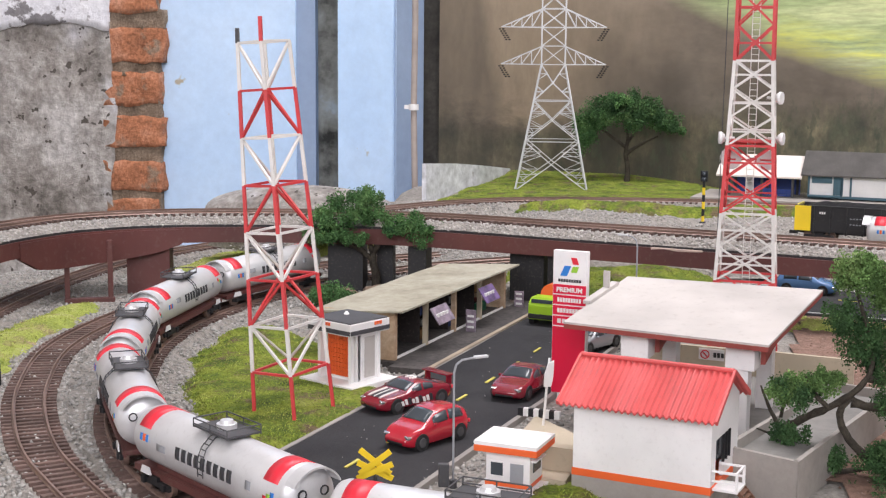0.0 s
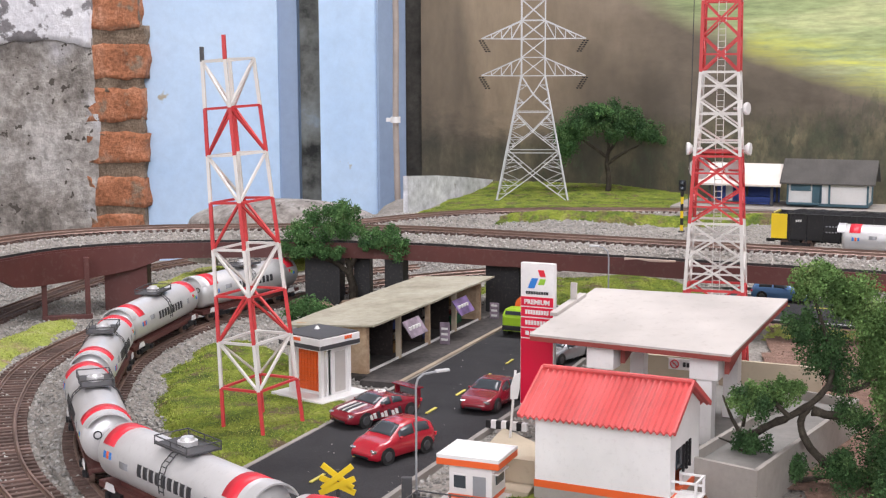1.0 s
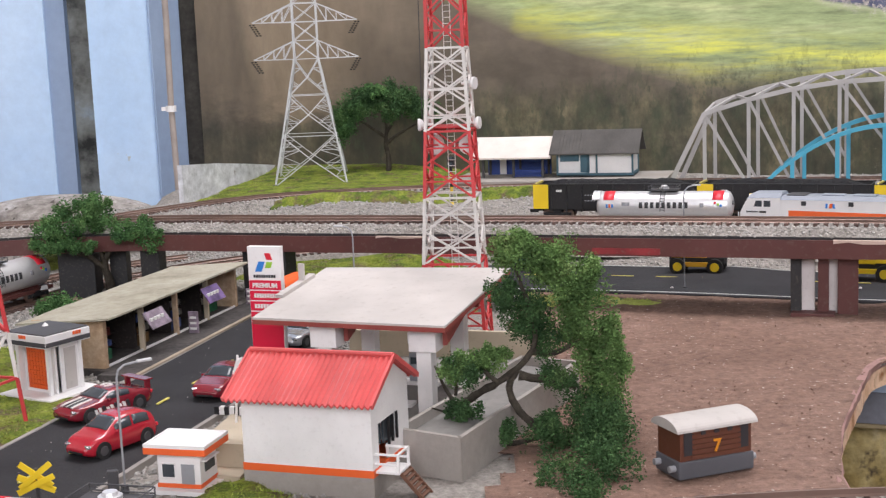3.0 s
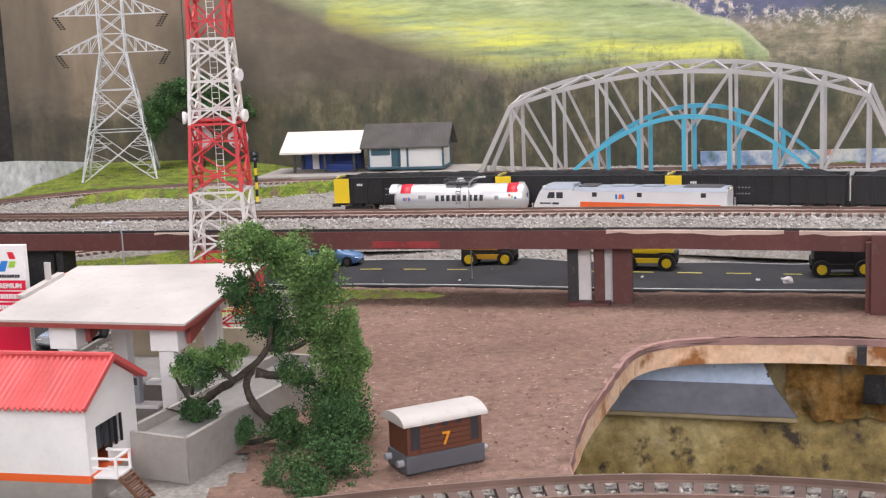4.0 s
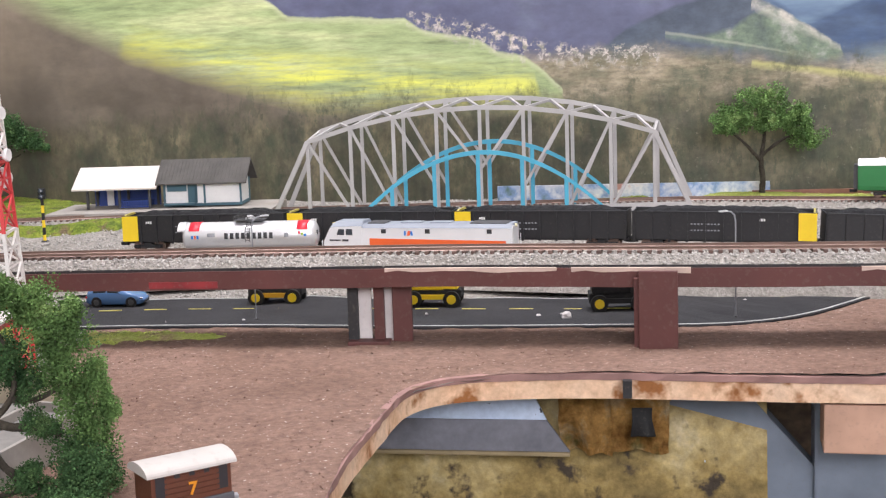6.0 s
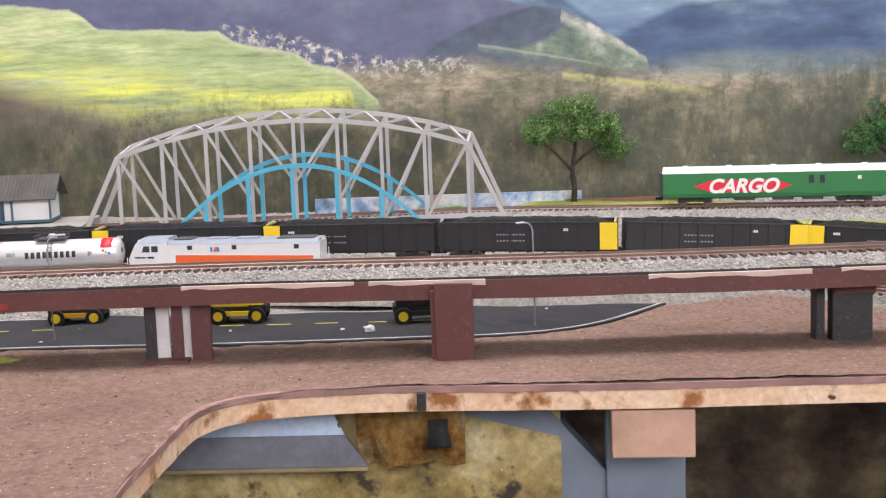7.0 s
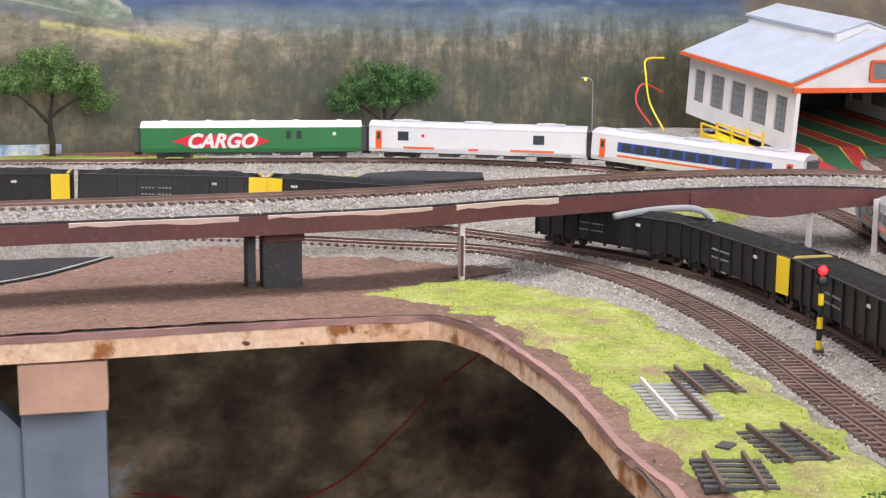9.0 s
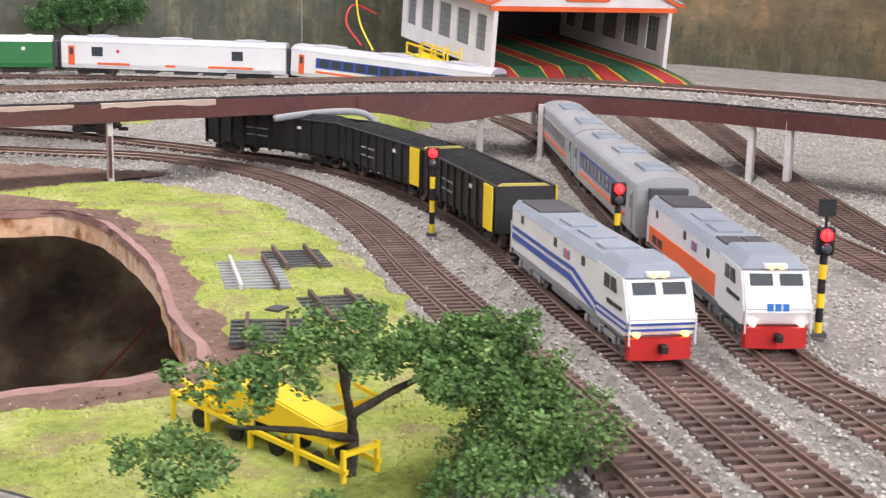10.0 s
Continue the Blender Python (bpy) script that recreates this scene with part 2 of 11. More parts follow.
# ---- the layout's ground ----
# heights of the board: flat in front, a raised shelf along the back
LEVELS = [(-0.6, 0.5, 0), (-0.5, 0.9, 0), (-0.45, 1.15, 0), (-0.3, 1.15, 0), (-0.1, 1.12, 0.006), (-0.25, 0.8, 0), (0.0, 0.9, 0), (0.1, 1.02, 0), (0.38, 0.93, 0),
          (0.3, 0.8, 0), (0.56, 0.85, 0), (0.8, 0.72, 0), (0.9, 0.6, 0), (0.85, 0.35, 0), (0.75, 0.1, 0), (0.95, 0.2, 0), (0.0, 0.5, 0), (-0.3, 0.4, 0), (0.5, 0.2, 0)]
SHELF = [(-0.3, 1.38, 0.032), (-0.1, 1.42, 0.036), (0.15, 1.42, 0.036), (0.5, 1.36, 0.034), (0.85, 1.19, 0.034), (1.06, 1.06, 0.034), (1.22, 0.9, 0.034),
         (1.36, 0.76, 0.044), (1.2, 1.1, 0.036), (0.2, 1.5, 0.038), (-0.2, 1.6, 0.038), (-0.3, 1.58, 0.034), (-0.19, 1.68, 0.046), (-0.1, 1.71, 0.046), (0.8, 1.3, 0.038), (1.6, 0.8, 0.054), (1.6, 0.72, 0.05), (1.46, 0.95, 0.06), (1.75, 0.66, 0.04)]
LEVELS += [(0.2, 1.0, 0), (0.33, 0.95, 0), (0.46, 0.9, 0), (0.6, 0.845, 0), (0.68, 0.84, 0.001), (0.05, 1.03, 0), (0.0, 1.18, 0.015), (0.28, 1.11, 0.018), (0.55, 0.97, 0.018), (0.8, 0.85, 0.009), (0.96, 0.77, 0.002), (-0.15, 1.2, 0.012), (0.43, 1.05, 0.019), (0.7, 0.91, 0.014), (-0.7, 1.5, -0.12), (-0.9, 1.3, -0.1), (-0.62, 1.6, -0.12), (-1.1, 1.6, -0.12), (-0.85, 1.65, -0.12), (-0.6, 1.4, -0.03), (-0.5, 1.64, -0.12), (-0.42, 1.6, -0.08), (1.36, 0.5, 0.01), (1.27, 0.39, 0.0), (1.5, 0.45, 0.008), (1.6, 0.3, 0.0), (1.42, 0.58, 0.02), (1.2, 0.3, 0), (1.4, 0.2, 0)]


def ground_z(x, y):
    """Height of the board by weighted nearness to levels set to fit the camera's view."""
    P = np.array(LEVELS + SHELF)
    x, y = np.asarray(x, float), np.asarray(y, float)
    d2 = (x[..., None] - P[:, 0]) ** 2 + (y[..., None] - P[:, 1]) ** 2 + 0.0006
    w = 1 / d2**2
    return (w * P[:, 2]).sum(-1) / w.sum(-1)


PIT = [(0.205, 0.40), (0.213, 0.471), (0.233, 0.541), (0.262, 0.611), (0.288, 0.668), (0.318, 0.692), (0.36, 0.69), (0.42, 0.672), (0.541, 0.618), (0.70, 0.557),
       (0.755, 0.532), (0.777, 0.518), (0.775, 0.475), (0.764, 0.438), (0.729, 0.349), (0.68, 0.26), (0.642, 0.19), (0.57, 0.205), (0.45, 0.24), (0.30, 0.31)]


def in_poly(x, y, poly):
    inside = np.zeros(np.shape(x), bool)
    n = len(poly)
    for i in range(n):
        (x0, y0), (x1, y1) = poly[i], poly[(i + 1) % n]
        hit = ((y0 > y) != (y1 > y)) & (x < (x1 - x0) * (y - y0) / (y1 - y0 + 1e-12) + x0)
        inside ^= hit
    return inside


def snap_to(x, y, poly, reach):
    """Pull grid points near the outline onto it, so that the hole has a clean rim."""
    P = np.array(poly)
    Q = np.roll(P, -1, axis=0)
    best = np.full(x.shape, 1e9)
    bx, by = x.copy(), y.copy()
    for (ax, ay), (cx, cy) in zip(P, Q):
        dx, dy = cx - ax, cy - ay
        t = np.clip(((x - ax) * dx + (y - ay) * dy) / (dx * dx + dy * dy), 0, 1)
        px, py = ax + t * dx, ay + t * dy
        d = np.hypot(x - px, y - py)
        near = d < best
        best[near], bx[near], by[near] = d[near], px[near], py[near]
    near = best < reach
    return np.where(near, bx, x), np.where(near, by, y)


def sheet(name, x0, x1, y0, y1, step, keep, lift, material, rough=0.0, snap=None):
    """A piece of the board's surface where keep(x, y) holds."""
    xs, ys = np.arange(x0, x1 + step / 2, step), np.arange(y0, y1 + step / 2, step)
    X, Y = np.meshgrid(xs, ys)
    cx, cy = (X[:-1, :-1] + X[1:, 1:]) / 2, (Y[:-1, :-1] + Y[1:, 1:]) / 2
    ok = keep(cx, cy)
    if snap is not None:
        X, Y = snap_to(X, Y, snap, step * 0.75)
    Z = ground_z(X, Y) + lift
    if rough:
        nz = np.array([noise.noise((x * 60, y * 60, 3.1)) + 0.5 * noise.noise((x * 170, y * 170, 9.4)) for x, y in zip(X.ravel(), Y.ravel())]).reshape(X.shape)
        Z = Z + rough * nz
    idx = -np.ones(X.size, int)
    w = X.shape[1]
    faces = []
    for j, i in zip(*np.nonzero(ok)):
        faces.append((j * w + i, j * w + i + 1, (j + 1) * w + i + 1, (j + 1) * w + i))
    used = np.unique(np.array(faces).ravel())
    idx[used] = np.arange(len(used))
    V = np.stack([X.ravel()[used], Y.ravel()[used], Z.ravel()[used]], -1)
    return mesh_from(name, V, [tuple(idx[list(f)]) for f in faces], material, True)


def wobble(x, y, s=25.0, a=0.012):
    """Uneven offset for the edges of turf and earth."""
    return np.array([noise.noise((p * s, q * s, 0.7)) + 0.5 * noise.noise((p * s * 3, q * s * 3, 5.7)) for p, q in zip(np.ravel(x), np.ravel(y))]).reshape(np.shape(x)) * a


EARTH = [(0.06, 0.42), (0.06, 0.7), (0.1, 1.0), (0.3, 0.93), (0.48, 0.83), (0.6, 0.8), (0.74, 0.86), (0.86, 0.72), (0.92, 0.62), (0.78, 0.6), (0.85, 0.5), (0.80, 0.38), (0.72, 0.2), (0.62, 0.1), (0.3, 0.2), (0.12, 0.36)]

base = sheet("ground", -1.15, 1.95, -0.45, 1.75, 0.0125, lambda x, y: ~in_poly(x, y, PIT), 0.0, gravel, 0.0012, PIT)
tagged(base, "grey gravelled board of a model railway layout", "ground", kind="structure")
earth = sheet("earth_ground", 0.0, 1.0, 0.05, 1.05, 0.0075, lambda x, y: in_poly(x + wobble(x, y), y + wobble(y, x), EARTH) & ~in_poly(x, y, PIT), 0.0022, dirt, 0.0012, PIT)
tagged(earth, "bare brown earth strewn with fine pale grit", "ground", kind="structure")

# raw plywood edge of the opening, with its painted rim
rim_path = np.array([(x, y, 0.0) for x, y in spline(PIT + [PIT[0]], 0.008)])
rim = solo("board_edge", sweep(BM(), rim_path, [(0.0, 0.001), (0.006, 0.001), (0.006, -0.0135), (0.0, -0.0135)], True,
           lambda i, k: (0.0012 * noise.noise((i * 0.35, k, 0)), 0.0)), wood_edge, "raw sawn plywood edge round the opening", "board edge", kind="structure")
rim_pink = paint("dusty_pink_rim", (0.33, 0.19, 0.17), 0.8, 0.3)
solo("board_rim", sweep(BM(), rim_path, [(-0.0013, -0.0012), (-0.0013, 0.003), (0.0024, 0.0032), (0.0055, 0.0008)], True,
     lambda i, k: (0.0015 * noise.noise((i * 0.5, k, 4)), 0.0006 * noise.noise((i * 0.9, k, 7)))), rim_pink, "dusty pink painted rim round the opening", "rim", kind="structure")

# underside: floor of the room, blue-grey steel legs and a wooden bearer
# pale blue-grey patches put reflected light into the stained floor's colour
floor_mat = blotch("stained_floor", [(0.3, (0.045, 0.032, 0.024)), (0.5, (0.12, 0.09, 0.05)), (0.7, (0.22, 0.18, 0.1))], 7, 0.35, 0.2, 0.002, 9,
                   second=(6.0, 0.56, 0.64, (0.33, 0.36, 0.33)), speck=(22, 0.68, (0.42, 0.48, 0.5)))
bm = BM()
box(bm, (0.4, 0.0, -0.52), (5.2, 5.0, 0.04))
solo("floor", bm, floor_mat, "dark stained shiny floor under the layout", "floor", kind="structure")
steel = paint("blue_grey_steel", (0.2, 0.24, 0.3), 0.5, 0.2)

# ---- tracks ----
T_OUT = [(-0.16, 0.30, 0), (-0.22, 0.37, 0), (-0.281, 0.44, 0), (-0.322, 0.492, 0), (-0.36, 0.558, 0), (-0.386, 0.617, 0), (-0.412, 0.70, 0), (-0.419, 0.78, 0), (-0.41, 0.88, 0), (-0.385, 0.98, 0),
         (-0.335, 1.08, 0), (-0.26, 1.16, 0), (-0.16, 1.21, 0), (-0.04, 1.235, 0)]
T_IN = [(0.06, 0.335, 0), (-0.04, 0.338, 0), (-0.12, 0.358, 0), (-0.189, 0.405, 0), (-0.25, 0.462, 0), (-0.3, 0.543, 0), (-0.336, 0.645, 0), (-0.358, 0.75, 0), (-0.352, 0.86, 0), (-0.325, 0.945, 0),
        (-0.279, 1.014, 0.003), (-0.208, 1.074, 0.007), (-0.116, 1.116, 0.01), (-0.009, 1.132, 0.015), (0.103, 1.13, 0.0186), (0.242, 1.093, 0.0196), (0.382, 1.03, 0.0196), (0.521, 0.944, 0.0196), (0.673, 0.876, 0.0144), (0.805, 0.81, 0.0073),
        (0.9, 0.748, 0.001), (0.946, 0.7, 0), (0.963, 0.64, 0), (0.964, 0.575, 0), (0.947, 0.497, 0), (0.911, 0.409, 0), (0.861, 0.32, 0), (0.812, 0.243, 0), (0.764, 0.163, 0), (0.70, 0.055, 0), (0.64, -0.04, 0), (0.58, -0.13, 0)]
T_FAR = [(-0.44, 0.55, 0), (-0.50, 0.7, 0), (-0.522, 0.84, 0), (-0.526, 0.95, 0), (-0.515, 1.08, 0), (-0.47, 1.2, 0), (-0.382, 1.269, 0.005), (-0.255, 1.267, 0.0114), (-0.133, 1.24, 0.0176)]
T_COAL = [(-0.133, 1.24, 0.0176), (0.011, 1.221, 0.0215), (0.128, 1.199, 0.0215), (0.278, 1.149, 0.0215), (0.428, 1.084, 0.0215), (0.563, 1.012, 0.0215), (0.7, 0.94, 0.0195), (0.842, 0.885, 0.0126), (0.944, 0.82, 0.0059), (0.996, 0.735, 0.001),
          (1.014, 0.65, 0), (1.021, 0.592, 0), (1.016, 0.52, 0), (0.993, 0.446, 0), (0.941, 0.334, 0), (0.909, 0.281, 0), (0.877, 0.233, 0), (0.807, 0.134, 0), (0.764, 0.067, 0), (0.734, 0.024, 0), (0.697, -0.03, 0), (0.62, -0.15, 0)]
T_STN = [(-0.42, 1.10, 0.03), (-0.34, 1.22, 0.034), (-0.25, 1.32, 0.036), (-0.16, 1.385, 0.036), (-0.03, 1.408, 0.036), (0.1, 1.404, 0.036), (0.3, 1.374, 0.036), (0.45, 1.335, 0.036), (0.62, 1.29, 0.036), (0.74, 1.25, 0.036), (0.85, 1.183, 0.036), (0.95, 1.115, 0.037), (1.07, 1.04, 0.037),
         (1.17, 0.955, 0.036), (1.245, 0.85, 0.033), (1.295, 0.73, 0.026), (1.29, 0.62, 0.017), (1.245, 0.525, 0.009), (1.17, 0.435, 0.003), (1.085, 0.345, 0), (0.96, 0.212, 0), (0.81, 0.045, 0), (0.766, -0.022, 0), (0.68, -0.15, 0)]
T_R4 = [(1.5, 0.72, 0.05), (1.46, 0.64, 0.036), (1.36, 0.5, 0.014), (1.27, 0.39, 0.003), (1.086, 0.197, 0), (1.004, 0.095, 0), (0.85, -0.1, 0)]
T_R3 = [(1.57, 0.69, 0.05), (1.52, 0.61, 0.036), (1.42, 0.47, 0.014), (1.3, 0.345, 0.003), (1.15, 0.2, 0), (1.061, 0.11, 0), (0.9, -0.09, 0)]
V_EDGE = [(-0.44, 0.55), (-0.50, 0.70), (-0.508, 0.80), (-0.49, 0.88), (-0.46, 0.92), (-0.42, 0.945), (-0.37, 0.96), (-0.28, 0.972), (-0.187, 0.962), (-0.11, 0.937), (0.01, 0.900), (0.128, 0.863), (0.33, 0.795), (0.47, 0.735), (0.585, 0.688), (0.72, 0.641), (0.825, 0.612),
          (0.93, 0.60), (1.07, 0.57), (1.16, 0.525), (1.21, 0.46), (1.235, 0.38), (1.236, 0.30), (1.236, 0.2), (1.236, 0.0), (1.236, -0.2)]
DECK = 0.057

sleeper_bm = BM()
box(sleeper_bm, (0, 0, 0.0012), (0.0029, 0.030, 0.0022), bevel=0.0)
SLEEPER = part("sleeper", sleeper_bm, sleeper_brown, None)
SLEEPER_MESH = SLEEPER.data
bpy.data.objects.remove(SLEEPER)


def track(name, ctrl, label, lift=0.003, ballast=True, pieces=300, gap=0.0068, near=None, mat=None):
    """Flexible track: ballast bed, sleepers, two rails with their heads."""
    path = spline(ctrl, 0.008)
    path[:, 2] += lift
    th = thing(name, Matrix(), label, "railway track", "railway tracks")
    if ballast:
        part("ballast", sweep(BM(), path, [(0.034, -0.016), (0.0185, 0.0004), (-0.0185, 0.0004), (-0.034, -0.016)], True,
             lambda i, k: (0.002 * noise.noise((i * 0.6, k, 2)), 0.0004 * noise.noise((i * 0.8, k, 3)))), mat or gravel, th)
    for s, nm in ((1, "rail"), (-1, "rail")):
        o = s * 0.00825
        rail = part(nm, sweep(BM(), path, [(o - 0.0011, 0.0022), (o + 0.0011, 0.0022), (o + 0.0004, 0.0028), (o + 0.0005, 0.0044), (o - 0.0005, 0.0044), (o - 0.0004, 0.0028)]), rail_metal, th)
    fine = spline(ctrl, gap)
    fine[:, 2] += lift
    t, _ = frames_of(fine)
    V, F = [], []
    cube = [(v.co.x, v.co.y, v.co.z) for v in SLEEPER_MESH.vertices]
    quads = [tuple(p.vertices) for p in SLEEPER_MESH.polygons]
    left = pieces
    for i, p in enumerate(fine):
        if left > 0 and (near is None or near(p)):
            so = new("sleeper", SLEEPER_MESH)
            so.parent = th
            so.matrix_basis = Matrix.Translation(p) @ Matrix.Rotation(math.atan2(t[i, 1], t[i, 0]) + random.uniform(-0.02, 0.02), 4, "Z")
            left -= 1
        else:
            b = len(V)
            for x, y, z in cube:
                V.append((p[0] + t[i, 0] * x - t[i, 1] * y, p[1] + t[i, 1] * x + t[i, 0] * y, p[2] + z))
            F += [tuple(b + k for k in q) for q in quads]
    if V:
        rest = mesh_from("sleeper_run", V, F, sleeper_brown)
        rest.parent = th
        rest["kind"] = "stuff"
    return th, path


tr_out, P_OUT = track("railway_track", T_OUT, "curved outer track with brown sleepers on grey ballast")
tr_in, P_IN = track("railway_track", T_IN, "long curved track carrying the silver tank wagons", near=lambda p: p[0] > 0.6 and p[1] < 0.7)
tr_far, P_FAR = track("railway_track", T_FAR, "curved track passing beneath the viaduct by the wall", pieces=0)
tr_coal, P_COAL = track("railway_track", T_COAL, "track carrying the black coal wagons", near=lambda p: p[1] < 0.2)
tr_stn, P_STN = track("railway_track", T_STN, "track past the small station and down beside the depot", near=lambda p: p[1] < 0.1)
tr_r3, P_R3 = track("railway_track", T_R3, "siding running out of the depot", pieces=0)
tr_r4, P_R4 = track("railway_track", T_R4, "siding beside the passenger train", pieces=0)

# ---- viaduct ----
edge = spline(V_EDGE, 0.01)
v_path = np.c_[edge, np.full(len(edge), DECK)]
viaduct = thing("viaduct", Matrix(), "long curved dark maroon wooden viaduct carrying a single track", "viaduct")
cream = paint("bare_cream_paint", (0.55, 0.42, 0.36), 0.7, 0.2)
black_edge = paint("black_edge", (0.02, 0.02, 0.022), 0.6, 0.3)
part("deck", sweep(BM(), v_path, [(0.002, -0.0035), (0.002, 0.002), (0.056, 0.002), (0.056, -0.0035)]), black_edge, viaduct)
part("fascia", sweep(BM(), v_path, [(0.0, 0.0), (0.004, 0.0), (0.004, -0.013), (0.0, -0.013)], True,
     lambda i, k: (0.0004 * noise.noise((i * 0.3, k, 1)), 0.0005 * noise.noise((i * 0.22, k, 5)) if k in (0, 1) else 0.0008 * noise.noise((i * 0.15, 2, 5)))), maroon, viaduct)
part("fascia", sweep(BM(), v_path, [(0.052, 0.0), (0.056, 0.0), (0.056, -0.013), (0.052, -0.013)]), maroon, viaduct)
mid = v_path.copy()
_, nrm = frames_of(v_path)
mid[:, :2] += nrm * 0.029
part("ballast_bed", sweep(BM(), mid, [(0.026, 0.002), (0.019, 0.0075), (-0.019, 0.0075), (-0.0265, 0.002)], True,
     lambda i, k: (0.0012 * noise.noise((i * 0.9, k, 1)), 0.0005 * noise.noise((i * 0.7, k, 8)))), gravel, viaduct)
P_VIA = mid.copy()
tr_via, _ = track("railway_track", [tuple(p) for p in mid[::4]], "track on the viaduct laid in pale grey ballast", lift=0.0075, ballast=False, pieces=300,
                  near=lambda p: 0.1 < p[0] < 1.15)


def pier(x, y, w, d, rz, mats, label_part=""):
    """Board pier: a stout block with a lighter flank and a foot."""
    m = pose(x, y, 0, 0, 0, rz)
    bm = BM()
    box(bm, (0, 0, (DECK - 0.014) / 2), (w, d, DECK - 0.014), bevel=0.0006, m=m)
    p = part("pier", bm, mats[0], viaduct, label_part)
    return p


white_side = paint("whitewashed_side", (0.62, 0.58, 0.57), 0.6, 0.2)

# ---- room ----
wall_blue = blotch("pale_blue_wall", [(0.3, (0.44, 0.61, 0.84)), (0.7, (0.57, 0.72, 0.9))], 3, 0.6, 0.15, 0.002, 20, second=(17, 0.69, 0.72, (0.42, 0.38, 0.3)), grain=(0.9, 1.05))
# darker copy of the wall blue, putting shade on the turned faces
shaded_blue = blotch("mid_blue_wall", [(0.3, (0.24, 0.32, 0.46)), (0.7, (0.31, 0.4, 0.55))], 4, 0.6, 0.15, 0.002, 20, grain=(0.93, 1.04))
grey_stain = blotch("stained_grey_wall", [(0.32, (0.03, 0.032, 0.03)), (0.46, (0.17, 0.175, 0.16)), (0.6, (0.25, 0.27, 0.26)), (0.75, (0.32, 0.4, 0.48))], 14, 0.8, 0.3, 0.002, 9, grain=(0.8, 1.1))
cement = blotch("old_cement", [(0.3, (0.14, 0.125, 0.11)), (0.48, (0.33, 0.305, 0.28)), (0.66, (0.52, 0.5, 0.48))], 11, 0.95, 1.0, 0.005, 8, grain=(0.6, 1.25),
                second=(7, 0.55, 0.68, (0.66, 0.65, 0.68)), speck=(70, 0.66, (0.09, 0.08, 0.07)))
limewash = blotch("peeling_limewash", [(0.3, (0.68, 0.68, 0.73)), (0.7, (0.82, 0.82, 0.85))], 12, 0.9, 0.8, 0.004, 8, grain=(0.8, 1.1), second=(26, 0.52, 0.56, (0.24, 0.23, 0.24)))
brick_mat = blotch("orange_brick", [(0.3, (0.26, 0.115, 0.065)), (0.5, (0.46, 0.19, 0.1)), (0.72, (0.56, 0.3, 0.2))], 24, 0.95, 1.0, 0.004, 8, second=(30, 0.56, 0.66, (0.3, 0.22, 0.16)))
mortar = blotch("grey_mortar", [(0.3, (0.17, 0.125, 0.09)), (0.7, (0.36, 0.28, 0.21))], 40, 0.95, 1.0, 0.004, 8)
plain_wall = blotch("cream_room_wall", [(0.3, (0.68, 0.67, 0.65)), (0.7, (0.76, 0.75, 0.73))], 2, 0.85, 0.2, 0.002, 20, grain=(0.95, 1.03))
TOP = 1.95


def wall_box(name, x0, x1, y0, y1, z0, z1, mat, label, tag=""):
    bm = BM()
    box(bm, ((x0 + x1) / 2, (y0 + y1) / 2, (z0 + z1) / 2), (x1 - x0, y1 - y0, z1 - z0))
    return solo(name, bm, mat, label, tag or "wall", kind="structure")


def rough_face(name, x0, x1, y, z0, z1, mat, label, edge, depth=0.012, step=0.011):
    """Lumpy plaster face with an uneven outline, standing on the wall behind it."""
    xs, zs = np.arange(x0, x1 + step, step), np.arange(z0, z1 + step, step)
    V, F, idx = [], [], {}
    for j, zz in enumerate(zs):
        for i, xx in enumerate(xs):
            px, pz = edge(xx, zz)
            n = noise.noise((xx * 18, zz * 18, 1.3)) + 0.5 * noise.noise((xx * 55, zz * 55, 6.1))
            V.append((px, y - 0.002 - depth * 0.25 * (1 + n), pz))
            idx[i, j] = len(V) - 1
    for j in range(len(zs) - 1):
        for i in range(len(xs) - 1):
            F.append((idx[i, j], idx[i + 1, j], idx[i + 1, j + 1], idx[i, j + 1]))
    b = len(V)
    border = [idx[i, 0] for i in range(len(xs))] + [idx[len(xs) - 1, j] for j in range(1, len(zs))] + [idx[i, len(zs) - 1] for i in range(len(xs) - 2, -1, -1)] + [idx[0, j] for j in range(len(zs) - 2, 0, -1)]
    for k in border:
        V.append((V[k][0], y + 0.01, V[k][2]))
    n = len(border)
    for k in range(n):
        F.append((border[k], b + k, b + (k + 1) % n, border[(k + 1) % n]))
    return mesh_from(name, V, F, mat, True)


# old masonry at the west end, a broken brick jamb beside it
w_west = wall_box("wall_west_end", -1.95, -0.705, 1.672, 1.76, -0.52, TOP, mortar, "old rough wall ending in broken bricks")


def jag(x_edge, amp, s):
    def f(x, z):
        k = min(1, max(0, (x - (x_edge - 0.03)) / 0.03))
        return x + k * amp * noise.noise((z * s, 0.4, 2.2)), z
    return f


tagged(rough_face("plaster", -1.5, -0.776, 1.672, -0.5, 0.25, cement, "", jag(-0.776, 0.012, 16)), "grey stained cement plaster on the old wall", "plaster", kind="structure")


def wash_edge(x, z):
    k = min(1, max(0, (0.268 - z) / 0.045))
    return x + (0.012 * noise.noise((z * 16, 0.4, 2.2)) if x > -0.8 else 0), z + k * 0.02 * (noise.noise((x * 14, 1.7, 0)) + 0.6 * noise.noise((x * 40, 4.7, 0)))


